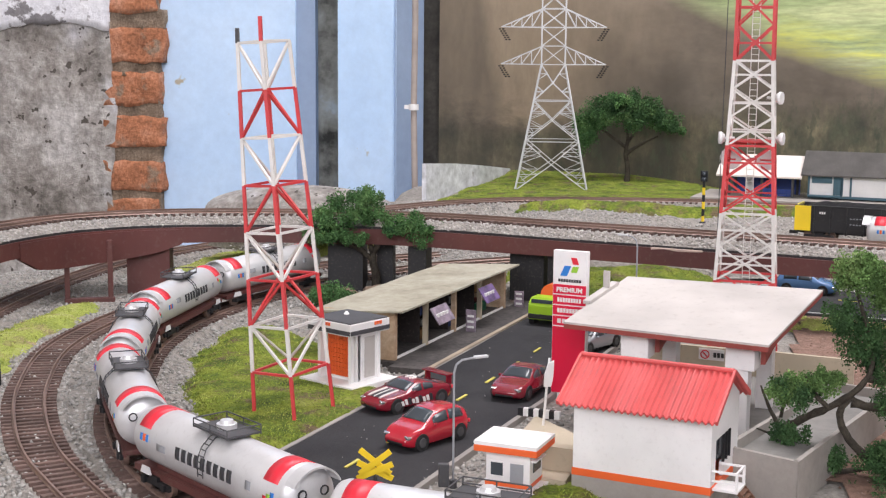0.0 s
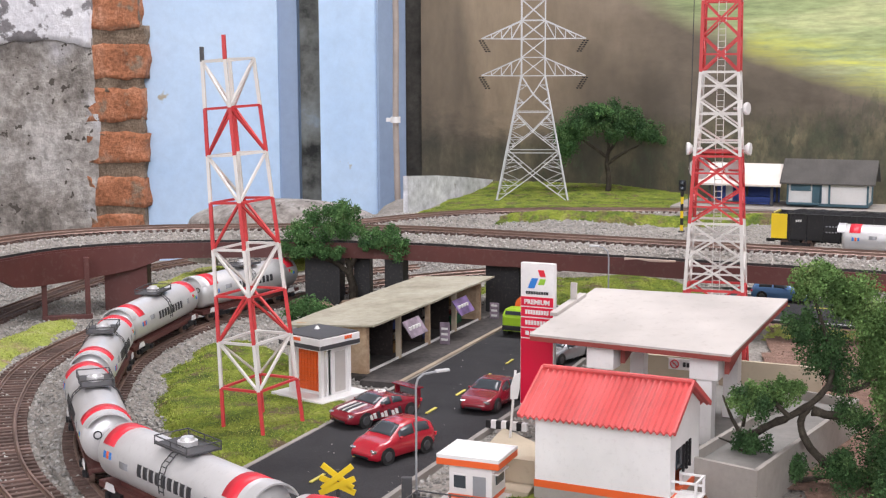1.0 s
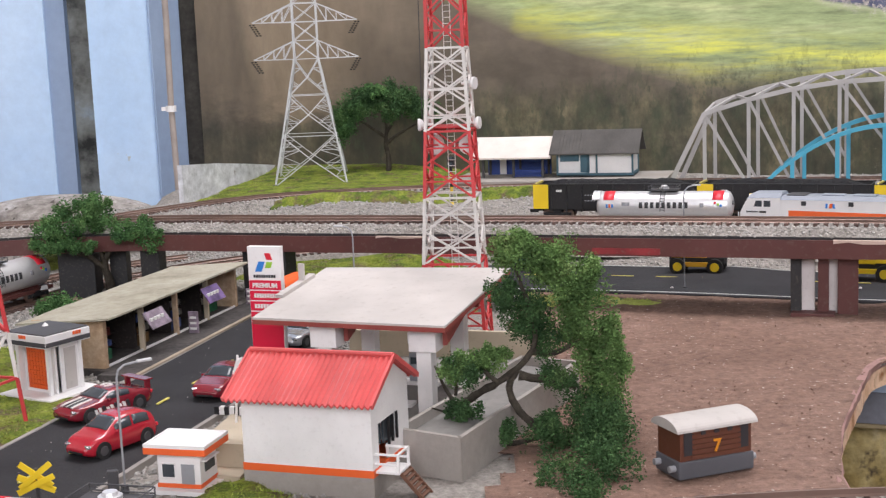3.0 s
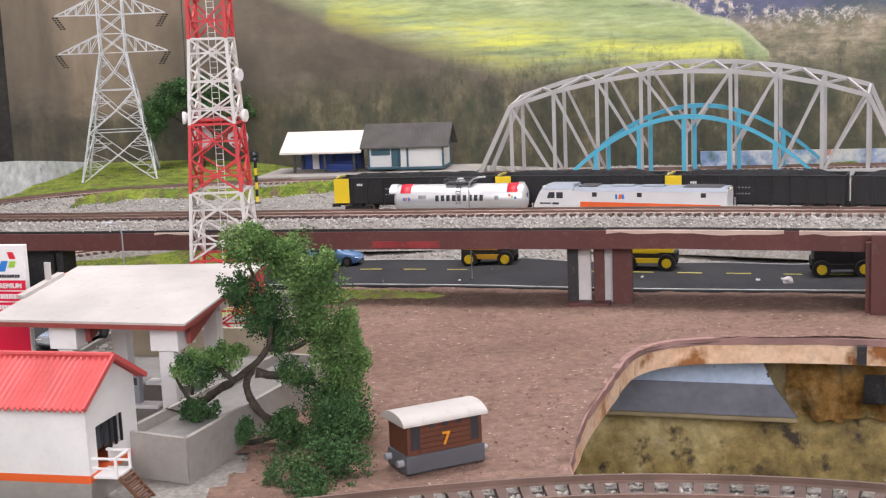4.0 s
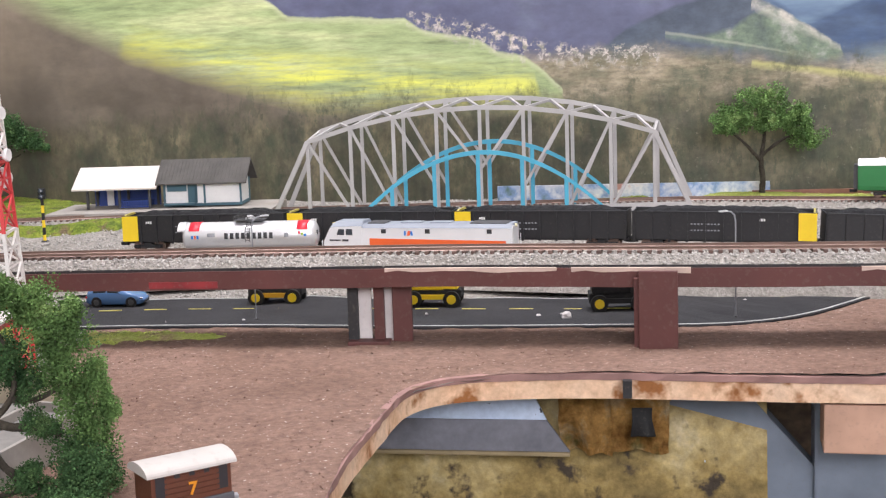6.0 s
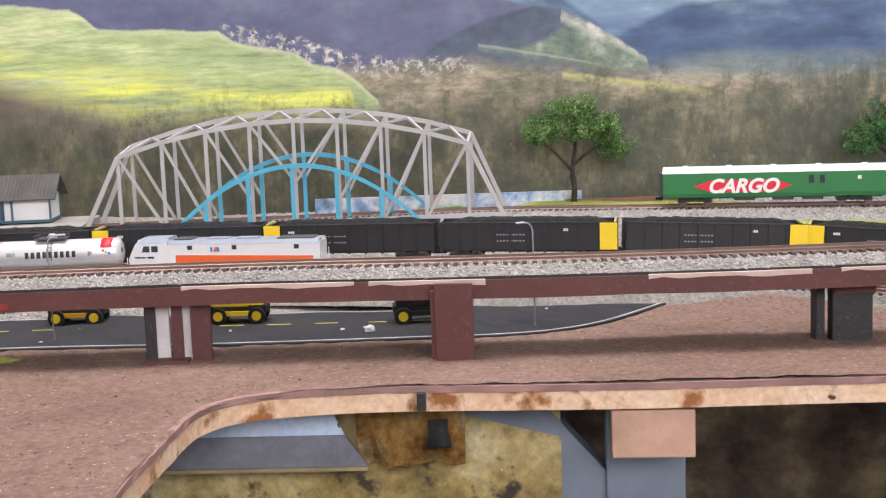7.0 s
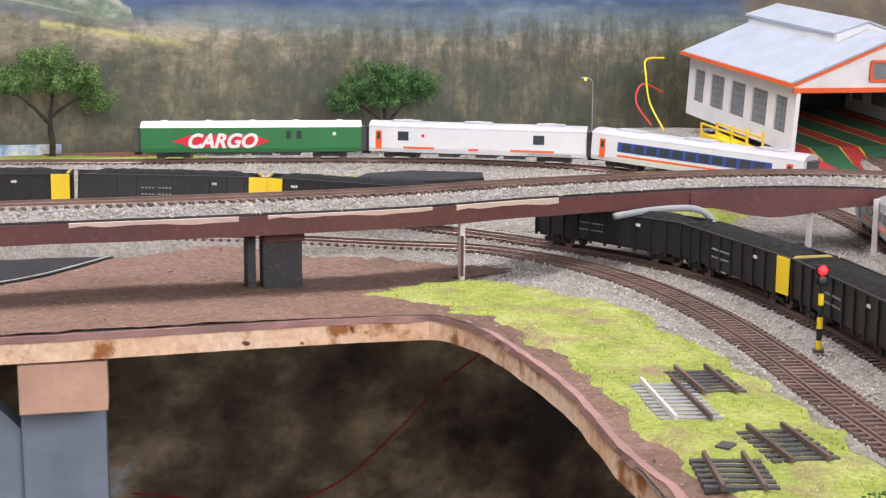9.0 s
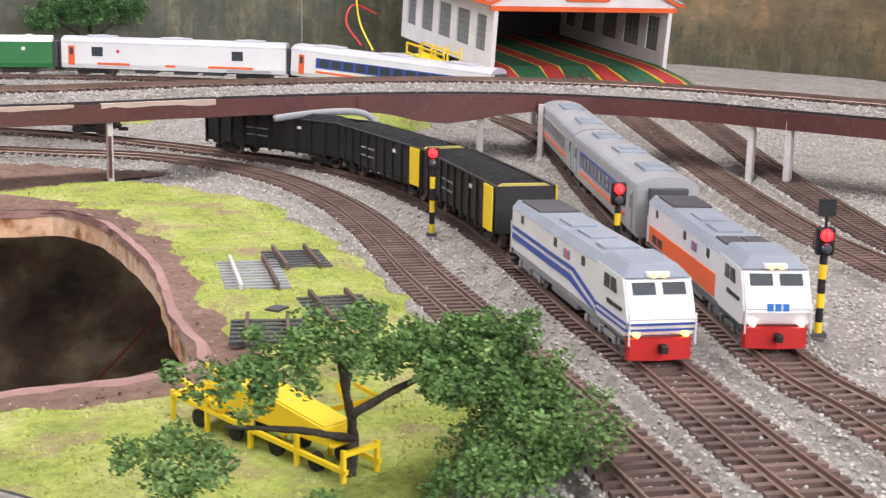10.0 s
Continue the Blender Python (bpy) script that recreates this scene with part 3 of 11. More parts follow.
tagged(rough_face("limewash", -1.5, -0.782, 1.664, 0.236, 1.0, limewash, "", wash_edge), "peeling white limewash above the cement", "plaster", kind="structure")
random.seed(11)
zc = -0.5
while zc < 1.0:
    h = random.uniform(0.036, 0.048)
    w = random.uniform(0.078, 0.092)
    bm = BM()
    box(bm, (-0.786 + w / 2, 1.681, zc + h / 2), (w, 0.026, h))
    bmesh.ops.subdivide_edges(bm, edges=bm.edges[:], cuts=5, use_grid_fill=True)
    for v in bm.verts:
        q = v.co * 42
        v.co += Vector((0.007 * noise.noise(q), 0.005 * noise.noise(q + Vector((9, 0, 0))), 0.006 * noise.noise(q + Vector((0, 9, 0)))))
    smooth(part("brick", bm, brick_mat, w_west))
    # rough lump of mortar filling the joint
    gap = random.uniform(0.012, 0.022)
    bm = BM()
    box(bm, (-0.784 + w / 2, 1.6835, zc + h + gap / 2), (w - 0.008, 0.024, gap + 0.008))
    bmesh.ops.subdivide_edges(bm, edges=bm.edges[:], cuts=5, use_grid_fill=True)
    for v in bm.verts:
        v.co += 0.006 * noise.noise_vector(v.co * 60)
    smooth(part("mortar_joint", bm, mortar, w_west))
    zc += h + gap

# pale blue panels, a stained recess and the boxed column
wall_box("wall_blue", -0.708, -0.51, 1.686, 1.76, -0.52, TOP, wall_blue, "pale blue painted wall panel with peeling spots")
wall_box("wall_strip", -0.51, -0.483, 1.69, 1.76, -0.52, TOP, shaded_blue, "reveal beside the stained recess in a darker, shaded blue")
# random blotches from near-black to blue-grey cover the recess
wall_box("wall_recess", -0.483, -0.443, 1.705, 1.79, -0.52, TOP, grey_stain, "dark grey recess with stain blotches")
bm = BM()
prism(bm, [(-0.443, 1.655), (-0.374, 1.712), (-0.345, 1.76), (-0.345, 1.80), (-0.443, 1.80)], -0.52, TOP)
solo("wall_column", bm, wall_blue, "pale blue boxed column", "column", kind="structure")
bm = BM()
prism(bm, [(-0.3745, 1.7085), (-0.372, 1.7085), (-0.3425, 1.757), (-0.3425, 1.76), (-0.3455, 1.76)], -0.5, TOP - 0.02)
solo("wall_column_side", bm, shaded_blue, "side of the boxed column in a darker, shaded blue", "column", kind="structure")
pipe_mat = paint("beige_pipe", (0.36, 0.31, 0.28), 0.5, 0.2)
pipe = thing("conduit_pipe", Matrix(), "beige plastic conduit running up the column", "pipe")
bm = BM()
cu = [(-0.327, 1.628, -0.3), (-0.331, 1.628, 0.0), (-0.3335, 1.628, 0.135), (-0.332, 1.628, 0.25), (-0.336, 1.628, 0.6), (-0.336, 1.628, TOP)]
for a, b in zip(cu, cu[1:]):
    cyl(bm, a, b, 0.0042, seg=12, caps=False)
smooth(part("pipe", bm, pipe_mat, pipe))
bm = BM()
cyl(bm, (-0.3335, 1.628, 0.131), (-0.3335, 1.628, 0.139), 0.0066, seg=14)
box(bm, (-0.340, 1.63, 0.135), (0.012, 0.008, 0.005))
part("clip", bm, white_paint, pipe, "white pipe clip")
# near-black filler strip stands for the shade in this gap
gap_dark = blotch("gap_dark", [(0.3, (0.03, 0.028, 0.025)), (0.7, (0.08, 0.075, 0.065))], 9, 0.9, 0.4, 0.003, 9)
wall_box("wall_gap", -0.345, -0.292, 1.77, 1.80, -0.52, TOP, gap_dark, "near-black strip painting the shade between column and back wall")
# added wedge board, fitted to the camera's view, hides the ground by the turf
bm = BM()
rows = []
for x, y, z0, z1 in ((-0.287, 1.452, 0.0, 0.0745), (-0.262, 1.53, 0.01, 0.069), (-0.236, 1.605, 0.02, 0.061), (-0.208, 1.675, 0.03, 0.052)):
    rows.append([bm.verts.new((x + dx, y + dx * 0.34, z)) for dx, z in ((0, z0), (-0.005, z0), (-0.005, z1), (0, z1))])
for a, b in zip(rows, rows[1:]):
    for k in range(4):
        bm.faces.new((a[k], a[(k + 1) % 4], b[(k + 1) % 4], b[k]))
bm.faces.new(rows[0][::-1])
bm.faces.new(rows[-1])
bmesh.ops.recalc_face_normals(bm, faces=bm.faces[:])
solo("low_upstand", bm, blotch("white_upstand", [(0.3, (0.55, 0.56, 0.6)), (0.7, (0.68, 0.69, 0.72))], 9, 0.8, 0.3, 0.002, 9, second=(30, 0.66, 0.7, (0.3, 0.28, 0.25))), "low white wedge board shaped to the view of a whitewashed wall foot", "board", kind="structure")
# lump of grey cement at the column's foot
bm = BM()
bmesh.ops.create_icosphere(bm, subdivisions=4, radius=1.0, matrix=Matrix.Translation((-0.47, 1.56, 0.0)) @ Matrix.Diagonal((0.13, 0.07, 0.034, 1)))
for v in bm.verts:
    v.co += v.co.normalized() * 0.012 * noise.noise(v.co * 16)
smooth(solo("cement_mound", bm, cement, "low grey cement mound behind the viaduct", "mound"))

# ---- back wall with its printed landscape ----
B0, B1 = Vector((-0.30, 1.745, 0)), Vector((2.25, 0.80, 0))
b_dir = (B1 - B0).normalized()
rot = math.degrees(math.atan2(b_dir.y, b_dir.x))
M_BACK = pose(B0.x, B0.y, 0, 0, 0, rot)
B_LEN = (B1 - B0).length + 0.75


def landscape():
    """Printed hills: layers, each below its own skyline over the wall's length."""
    m, nt, b = _nodes("printed_landscape")
    tc = nt.nodes.new("ShaderNodeTexCoord")
    sep = nt.nodes.new("ShaderNodeSeparateXYZ")
    nt.links.new(tc.outputs["Object"], sep.inputs[0])
    u, z, vec = sep.outputs[0], sep.outputs[2], tc.outputs["Object"]

    def math_(op, a, c, clamp=False):
        n = nt.nodes.new("ShaderNodeMath")
        n.operation, n.use_clamp = op, clamp
        for i, v in enumerate((a, c)):
            if isinstance(v, (int, float)):
                n.inputs[i].default_value = v
            else:
                nt.links.new(v, n.inputs[i])
        return n.outputs[0]

    def stretch(sx, sz):
        mp = nt.nodes.new("ShaderNodeMapping")
        mp.inputs["Scale"].default_value = (sx, 1, sz)
        nt.links.new(vec, mp.inputs[0])
        return mp.outputs[0]

    def skyline(pts):
        """Height over the wall's length."""
        r = nt.nodes.new("ShaderNodeValToRGB")
        els = r.color_ramp.elements
        while len(els) < len(pts):
            els.new(0.5)
        for e, (p, h) in zip(els, pts):
            e.position = p / 2.8
            e.color = (h, h, h, 1)
        nt.links.new(math_("DIVIDE", u, 2.8), r.inputs[0])
        return r.outputs[0]

    def below(pts, soft, amp, s):
        """1 below the skyline, with an uneven soft edge."""
        n = _noise(nt, stretch(s, s), 1.0, 5, 0.65)
        d = math_("ADD", math_("SUBTRACT", skyline(pts), z), math_("MULTIPLY", math_("SUBTRACT", n, 0.5), amp))
        return math_("ADD", math_("DIVIDE", d, soft), 0.5, True)

    def tone(stops, sx, sz, fine=5.0, depth=0.35):
        n1 = _noise(nt, stretch(sx, sz), 1.0, 5, 0.6)
        n2 = _noise(nt, stretch(sx * fine, sz * fine), 1.0, 4, 0.7)
        c = _ramp(nt, n1, stops)
        return _mix(nt, 1.0, c, _ramp(nt, n2, [(0.25, (1 - depth,) * 3), (0.75, (1 + depth * 0.6,) * 3)]), "MULTIPLY")

    col = tone([(0.35, (0.065, 0.12, 0.23)), (0.5, (0.13, 0.22, 0.3)), (0.66, (0.36, 0.48, 0.48))], 2.5, 9, 4, 0.25)
    # far blue ranges
    col = _mix(nt, below([(0, 0.5), (0.6, 0.34), (0.9, 0.3), (1.08, 0.30), (1.2, 0.278), (1.262, 0.23), (1.28, 0.238), (1.343, 0.263), (1.478, 0.276), (1.67, 0.274), (1.8, 0.29), (2.2, 0.36), (2.8, 0.3)], 0.008, 0.012, 16), col,
               tone([(0.38, (0.024, 0.056, 0.125)), (0.5, (0.048, 0.092, 0.17)), (0.62, (0.14, 0.23, 0.28))], 4, 12, 5, 0.4))
    # slate range on the left, a darker hill before it with a lit shoulder
    col = _mix(nt, below([(0, 0.5), (0.6, 0.34), (0.95, 0.305), (1.06, 0.292), (1.14, 0.276), (1.19, 0.262), (1.24, 0.0)], 0.004, 0.006, 24), col,
               tone([(0.35, (0.06, 0.075, 0.13)), (0.55, (0.085, 0.1, 0.17)), (0.7, (0.11, 0.14, 0.2))], 7, 12, 5, 0.25))
    col = _mix(nt, below([(0, 0.0), (0.96, 0.0), (1.018, 0.198), (1.058, 0.23), (1.112, 0.254), (1.171, 0.268), (1.204, 0.265), (1.23, 0.249), (1.263, 0.228), (1.31, 0.197), (1.34, 0.0)], 0.004, 0.006, 30), col,
               tone([(0.35, (0.04, 0.06, 0.09)), (0.55, (0.065, 0.095, 0.13)), (0.7, (0.1, 0.15, 0.15))], 9, 14, 5, 0.35))
    lit = math_("MULTIPLY", below([(0, 0), (1.096, 0), (1.102, 0.224), (1.143, 0.219), (1.18, 0.226), (1.21, 0.246), (1.23, 0.249), (1.263, 0.228), (1.31, 0.197), (1.33, 0)], 0.006, 0.008, 60),
                math_("SUBTRACT", 1.0, below([(0, 0.4), (1.09, 0.4), (1.102, 0.221), (1.143, 0.214), (1.196, 0.203), (1.262, 0.186), (1.311, 0.188), (1.33, 0.4)], 0.01, 0.01, 40)))
    col = _mix(nt, math_("MULTIPLY", lit, 0.75), col, tone([(0.4, (0.08, 0.12, 0.09)), (0.55, (0.16, 0.24, 0.14)), (0.66, (0.4, 0.44, 0.38))], 18, 22, 5, 0.5))
    ridge = math_("SUBTRACT", below([(0, 0), (1.18, 0), (1.2, 0.264), (1.23, 0.25), (1.263, 0.229), (1.31, 0.198), (1.32, 0)], 0.004, 0.008, 60), below([(0, 0), (1.16, 0), (1.178, 0.27), (1.2, 0.25), (1.23, 0.236), (1.263, 0.219), (1.31, 0.195), (1.325, 0.19), (1.345, 0)], 0.008, 0.02, 60))
    col = _mix(nt, math_("MULTIPLY", ridge, 0.55, True), col, tone([(0.4, (0.25, 0.3, 0.25)), (0.6, (0.6, 0.6, 0.52))], 60, 60))
    line = math_("SUBTRACT", below([(0, 0), (1.095, 0), (1.1, 0.227), (1.143, 0.2195), (1.196, 0.2095), (1.25, 0.197), (1.27, 0)], 0.002, 0.004, 60), below([(0, 0.0), (1.08, 0), (1.092, 0.23), (1.1, 0.224), (1.143, 0.2165), (1.196, 0.2065), (1.25, 0.196), (1.27, 0.19), (1.3, 0)], 0.002, 0.004, 60))
    col = _mix(nt, math_("MULTIPLY", line, 0.3, True), col, (0.42, 0.47, 0.36))
    col = _mix(nt, below([(0, 0), (1.25, 0.0), (1.3, 0.19), (1.42, 0.198), (1.6, 0.192), (2.0, 0.2), (2.3, 0.21), (2.8, 0.2)], 0.035, 0.03, 12), col,
               tone([(0.35, (0.09, 0.14, 0.17)), (0.5, (0.15, 0.21, 0.2)), (0.66, (0.24, 0.29, 0.2))], 6, 26, 5, 0.4))
    # reed beds
    col = _mix(nt, below([(0, 0), (0.9, 0.0), (0.94, 0.2), (1.0, 0.206), (1.1, 0.205), (1.3, 0.185), (1.5, 0.176), (2.0, 0.172), (2.8, 0.17)], 0.02, 0.03, 30), col,
               tone([(0.35, (0.11, 0.125, 0.075)), (0.5, (0.2, 0.19, 0.12)), (0.64, (0.36, 0.33, 0.23))], 12, 30, 6, 0.55))
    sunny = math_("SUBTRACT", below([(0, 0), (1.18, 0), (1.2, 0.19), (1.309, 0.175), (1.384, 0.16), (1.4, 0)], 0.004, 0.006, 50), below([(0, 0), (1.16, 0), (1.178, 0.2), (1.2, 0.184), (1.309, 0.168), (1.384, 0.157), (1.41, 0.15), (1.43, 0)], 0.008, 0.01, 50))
    col = _mix(nt, math_("MULTIPLY", sunny, 0.7, True), col, (0.42, 0.44, 0.16))
    # sunlit green hill
    green = tone([(0.3, (0.2, 0.28, 0.13)), (0.5, (0.31, 0.41, 0.19)), (0.68, (0.5, 0.58, 0.3))], 4, 26, 7, 0.45)
    glow = math_("MULTIPLY", below([(0, 0), (0.36, 0.0), (0.45, 0.245), (0.61, 0.22), (0.72, 0.205), (0.82, 0.19), (0.95, 0.18), (1.0, 0)], 0.03, 0.02, 14), _ramp(nt, _noise(nt, stretch(6, 50), 1.0, 5, 0.7), [(0.42, (0, 0, 0)), (0.62, (1, 1, 1))]))
    green = _mix(nt, math_("MULTIPLY", glow, 1.15, True), green, (0.55, 0.62, 0.12))
    col = _mix(nt, below([(0, 0.34), (0.405, 0.299), (0.545, 0.291), (0.626, 0.283), (0.641, 0.271), (0.657, 0.259), (0.797, 0.252), (0.817, 0.239), (0.884, 0.225), (0.911, 0.209), (0.944, 0.201), (0.964, 0.184), (0.985, 0.163), (1.0, 0.0)], 0.004, 0.012, 24), col, green)
    blossom = math_("MULTIPLY", math_("SUBTRACT", below([(0, 0), (0.76, 0.0), (0.8, 0.262), (0.9, 0.24), (0.97, 0.215), (1.1, 0.21), (1.16, 0.0)], 0.006, 0.03, 40), below([(0, 0.4), (0.76, 0.4), (0.8, 0.246), (0.884, 0.22), (0.951, 0.195), (1.1, 0.19), (1.16, 0.4)], 0.02, 0.02, 40)), _ramp(nt, _noise(nt, stretch(90, 90), 1.0, 5, 0.75), [(0.5, (0, 0, 0)), (0.56, (1, 1, 1))]))
    col = _mix(nt, blossom, col, tone([(0.4, (0.2, 0.22, 0.18)), (0.6, (0.55, 0.53, 0.48))], 120, 120))
    crest = math_("SUBTRACT", below([(0, 0.34), (0.405, 0.299), (0.545, 0.291), (0.626, 0.283), (0.641, 0.271), (0.657, 0.259), (0.797, 0.252), (0.817, 0.239), (0.884, 0.225), (0.911, 0.209), (0.944, 0.201), (0.964, 0.184), (0.985, 0.163), (1.0, 0.0)], 0.003, 0.012, 24), below([(0, 0.337), (0.405, 0.296), (0.545, 0.288), (0.626, 0.278), (0.641, 0.266), (0.657, 0.255), (0.797, 0.248), (0.817, 0.235), (0.884, 0.221), (0.911, 0.205), (0.944, 0.197), (0.964, 0.18), (0.985, 0.158), (1.0, 0.0)], 0.008, 0.014, 24))
    col = _mix(nt, math_("MULTIPLY", crest, 0.5, True), col, (0.5, 0.56, 0.36))
    # brown slope and the dark brush along the foot
    col = _mix(nt, below([(0, 0.36), (0.3, 0.3), (0.39, 0.256), (0.454, 0.226), (0.512, 0.208), (0.58, 0.185), (0.68, 0.16), (0.8, 0.15), (0.98, 0.145), (1.06, 0.0)], 0.04, 0.02, 8), col,
               tone([(0.3, (0.07, 0.063, 0.045)), (0.5, (0.125, 0.112, 0.083)), (0.72, (0.2, 0.18, 0.14))], 5, 9, 6, 0.22))
    khaki = skyline([(0, 0.9), (0.14, 0.85), (0.24, 0.45), (0.36, 0.0), (2.8, 0.0)])
    col = _mix(nt, khaki, col, tone([(0.3, (0.15, 0.125, 0.08)), (0.5, (0.24, 0.205, 0.135)), (0.72, (0.31, 0.265, 0.18))], 6, 2.5, 7, 0.25))
    swirl = math_("MULTIPLY", math_("MULTIPLY", below([(0, 0.15), (0.2, 0.14), (0.34, 0.12), (0.42, 0.0)], 0.06, 0.1, 12), _ramp(nt, _noise(nt, stretch(13, 26), 1.0, 6, 0.7), [(0.46, (0, 0, 0)), (0.6, (1, 1, 1))])), 0.6)
    col = _mix(nt, swirl, col, (0.05, 0.045, 0.03))
    smoke = math_("MULTIPLY", _ramp(nt, _noise(nt, stretch(7, 4), 1.0, 4, 0.6), [(0.5, (0, 0, 0)), (0.68, (1, 1, 1))]), math_("MULTIPLY", skyline([(0, 0.2), (0.2, 0.35), (0.3, 0.65), (0.4, 0.6), (0.55, 0.0), (2.8, 0.0)]), below([(0, 0.3), (0.3, 0.26), (0.5, 0.2), (0.6, 0.1)], 0.08, 0.08, 8)))
    col = _mix(nt, smoke, col, (0.045, 0.042, 0.032))
    brush = tone([(0.36, (0.022, 0.03, 0.018)), (0.5, (0.065, 0.07, 0.038)), (0.64, (0.16, 0.15, 0.085))], 24, 14, 5, 0.6)
    col = _mix(nt, math_("MULTIPLY", below([(0, 0.12), (0.05, 0.1), (0.3, 0.125), (0.5, 0.135), (0.7, 0.142), (1.0, 0.15), (1.2, 0.162), (1.4, 0.15), (2.0, 0.15), (2.15, 0.16), (2.3, 0.1), (2.8, 0.1)], 0.035, 0.07, 40), 0.85), col, brush)
    shrubs = math_("MULTIPLY", math_("MULTIPLY", below([(0, 0.0), (0.4, 0.0), (0.55, 0.15), (0.9, 0.17), (1.2, 0.2), (1.6, 0.19), (2.1, 0.19), (2.3, 0.1)], 0.03, 0.09, 34), _ramp(nt, _noise(nt, stretch(26, 20), 1.0, 6, 0.75), [(0.5, (0, 0, 0)), (0.6, (1, 1, 1))])), 0.7)
    col = _mix(nt, shrubs, col, tone([(0.3, (0.025, 0.035, 0.02)), (0.6, (0.07, 0.085, 0.045))], 60, 40))
    flecks = math_("MULTIPLY", math_("MULTIPLY", below([(0, 0.0), (0.85, 0.0), (0.95, 0.21), (1.3, 0.2), (2.1, 0.18), (2.3, 0.1)], 0.02, 0.04, 34), _ramp(nt, _noise(nt, stretch(110, 100), 1.0, 5, 0.75), [(0.6, (0, 0, 0)), (0.66, (1, 1, 1))])), 0.22)
    col = _mix(nt, flecks, col, (0.42, 0.4, 0.3))
    stain = _noise(nt, stretch(9, 5), 1.0, 3, 0.5)
    dark = math_("MULTIPLY", below([(0, 0.5), (0.03, 0.4), (0.09, 0.06), (0.16, 0.1), (0.24, 0.2), (0.34, 0.16), (0.44, 0.0)], 0.14, 0.1, 8), math_("MULTIPLY", stain, 1.0))
    col = _mix(nt, dark, col, (0.035, 0.033, 0.025))
    warm = math_("MULTIPLY", math_("SUBTRACT", 1.0, below([(0, 0.6), (1.98, 0.6), (2.12, 0.1), (2.8, 0.05)], 0.1, 0.08, 9)), 0.75)
    col = _mix(nt, warm, col, tone([(0.3, (0.06, 0.05, 0.025)), (0.55, (0.16, 0.12, 0.055)), (0.72, (0.42, 0.26, 0.11))], 8, 14))
    strokes = math_("MULTIPLY", math_("MULTIPLY", below([(0, 0.0), (0.2, 0.11), (0.6, 0.16), (0.8, 0.165), (1.1, 0.15), (1.4, 0.16), (1.6, 0.185), (2.1, 0.19), (2.4, 0.1)], 0.05, 0.12, 20), _ramp(nt, _noise(nt, stretch(64, 30), 1.0, 6, 0.75), [(0.52, (0, 0, 0)), (0.58, (1, 1, 1))])), 0.65)
    col = _mix(nt, strokes, col, tone([(0.3, (0.02, 0.035, 0.02)), (0.6, (0.055, 0.07, 0.04))], 90, 30))
    firs = math_("MULTIPLY", math_("MULTIPLY", skyline([(0, 0), (1.38, 0.0), (1.5, 0.6), (1.9, 0.7), (2.1, 0.3), (2.8, 0.0)]), below([(0, 0.0), (1.36, 0.1), (1.46, 0.185), (1.7, 0.195), (2.0, 0.2), (2.2, 0.12)], 0.03, 0.09, 44)), _ramp(nt, _noise(nt, stretch(52, 13), 1.0, 6, 0.7), [(0.4, (0, 0, 0)), (0.56, (1, 1, 1))]))
    col = _mix(nt, firs, col, tone([(0.3, (0.018, 0.028, 0.024)), (0.6, (0.045, 0.06, 0.042))], 70, 24))
    # stained wall below the board; its pale blue patches paint in reflections
    foot = tone([(0.4, (0.05, 0.04, 0.03)), (0.5, (0.24, 0.19, 0.13)), (0.58, (0.5, 0.44, 0.28)), (0.64, (0.6, 0.7, 0.74))], 4, 5, 6, 0.6)
    col = _mix(nt, math_("MULTIPLY", math_("ADD", z, 0.03), -200.0, True), col, foot)
    col = _mix(nt, 1.0, col, (1.32, 1.2, 1.22), "MULTIPLY")
    nt.links.new(col, b.inputs["Base Color"])
    b.inputs["Roughness"].default_value = 0.5
    _bump(nt, b, _noise(nt, stretch(9, 5), 1.0, 3, 0.5), 0.5, 0.01)
    return m


bm = BM()
box(bm, (B_LEN / 2 - 0.01, 0.03, 0.7), (B_LEN + 0.02, 0.06, 2.44))
ob = solo("wall_north", bm, landscape(), "back wall covered with a printed landscape of hills and reeds", "wall", kind="structure", m=M_BACK)

# unseen shell added to shape light: side walls, window wall, ceiling with roof light
wall_box("wall_east", 2.90, 2.98, -2.2, 0.56, -0.52, TOP, plain_wall, "unseen plain cream wall added to close the room")
wall_box("wall_west", -2.02, -1.94, -2.2, 1.76, -0.52, TOP, plain_wall, "unseen plain cream wall added to close the room")
for x0, x1, z0, z1 in ((-1.94, -1.25, -0.52, TOP), (1.65, 2.90, -0.52, TOP), (-1.25, 1.65, -0.52, 0.62), (-1.25, 1.65, 1.78, TOP)):
    wall_box("wall_south", x0, x1, -2.2, -2.12, z0, z1, plain_wall, "unseen plain cream wall added round an assumed wide window")
for x0, x1, y0, y1 in ((-2.02, 2.98, -2.2, 0.66), (-2.02, 2.98, 1.38, 1.85), (-2.02, -0.6, 0.66, 1.38), (1.6, 2.98, 0.66, 1.38)):
    wall_box("ceiling", x0, x1, y0, y1, TOP, TOP + 0.06, plain_wall, "unseen plain ceiling added round an assumed roof light", "ceiling")

# ---- rolling stock ----
silver = paint("silver_paint", (0.68, 0.68, 0.69), 0.38, 0.12, metal=0.45)
loco_white = paint("loco_white", (0.74, 0.74, 0.75), 0.35, 0.06, coat=0.2)
bogie_grey = paint("bogie_grey", (0.13, 0.14, 0.15), 0.6, 0.2)
pilot_red = paint("pilot_red", (0.5, 0.02, 0.02), 0.4, 0.1)
deep_blue = paint("deep_blue", (0.03, 0.07, 0.33), 0.4, 0.08)
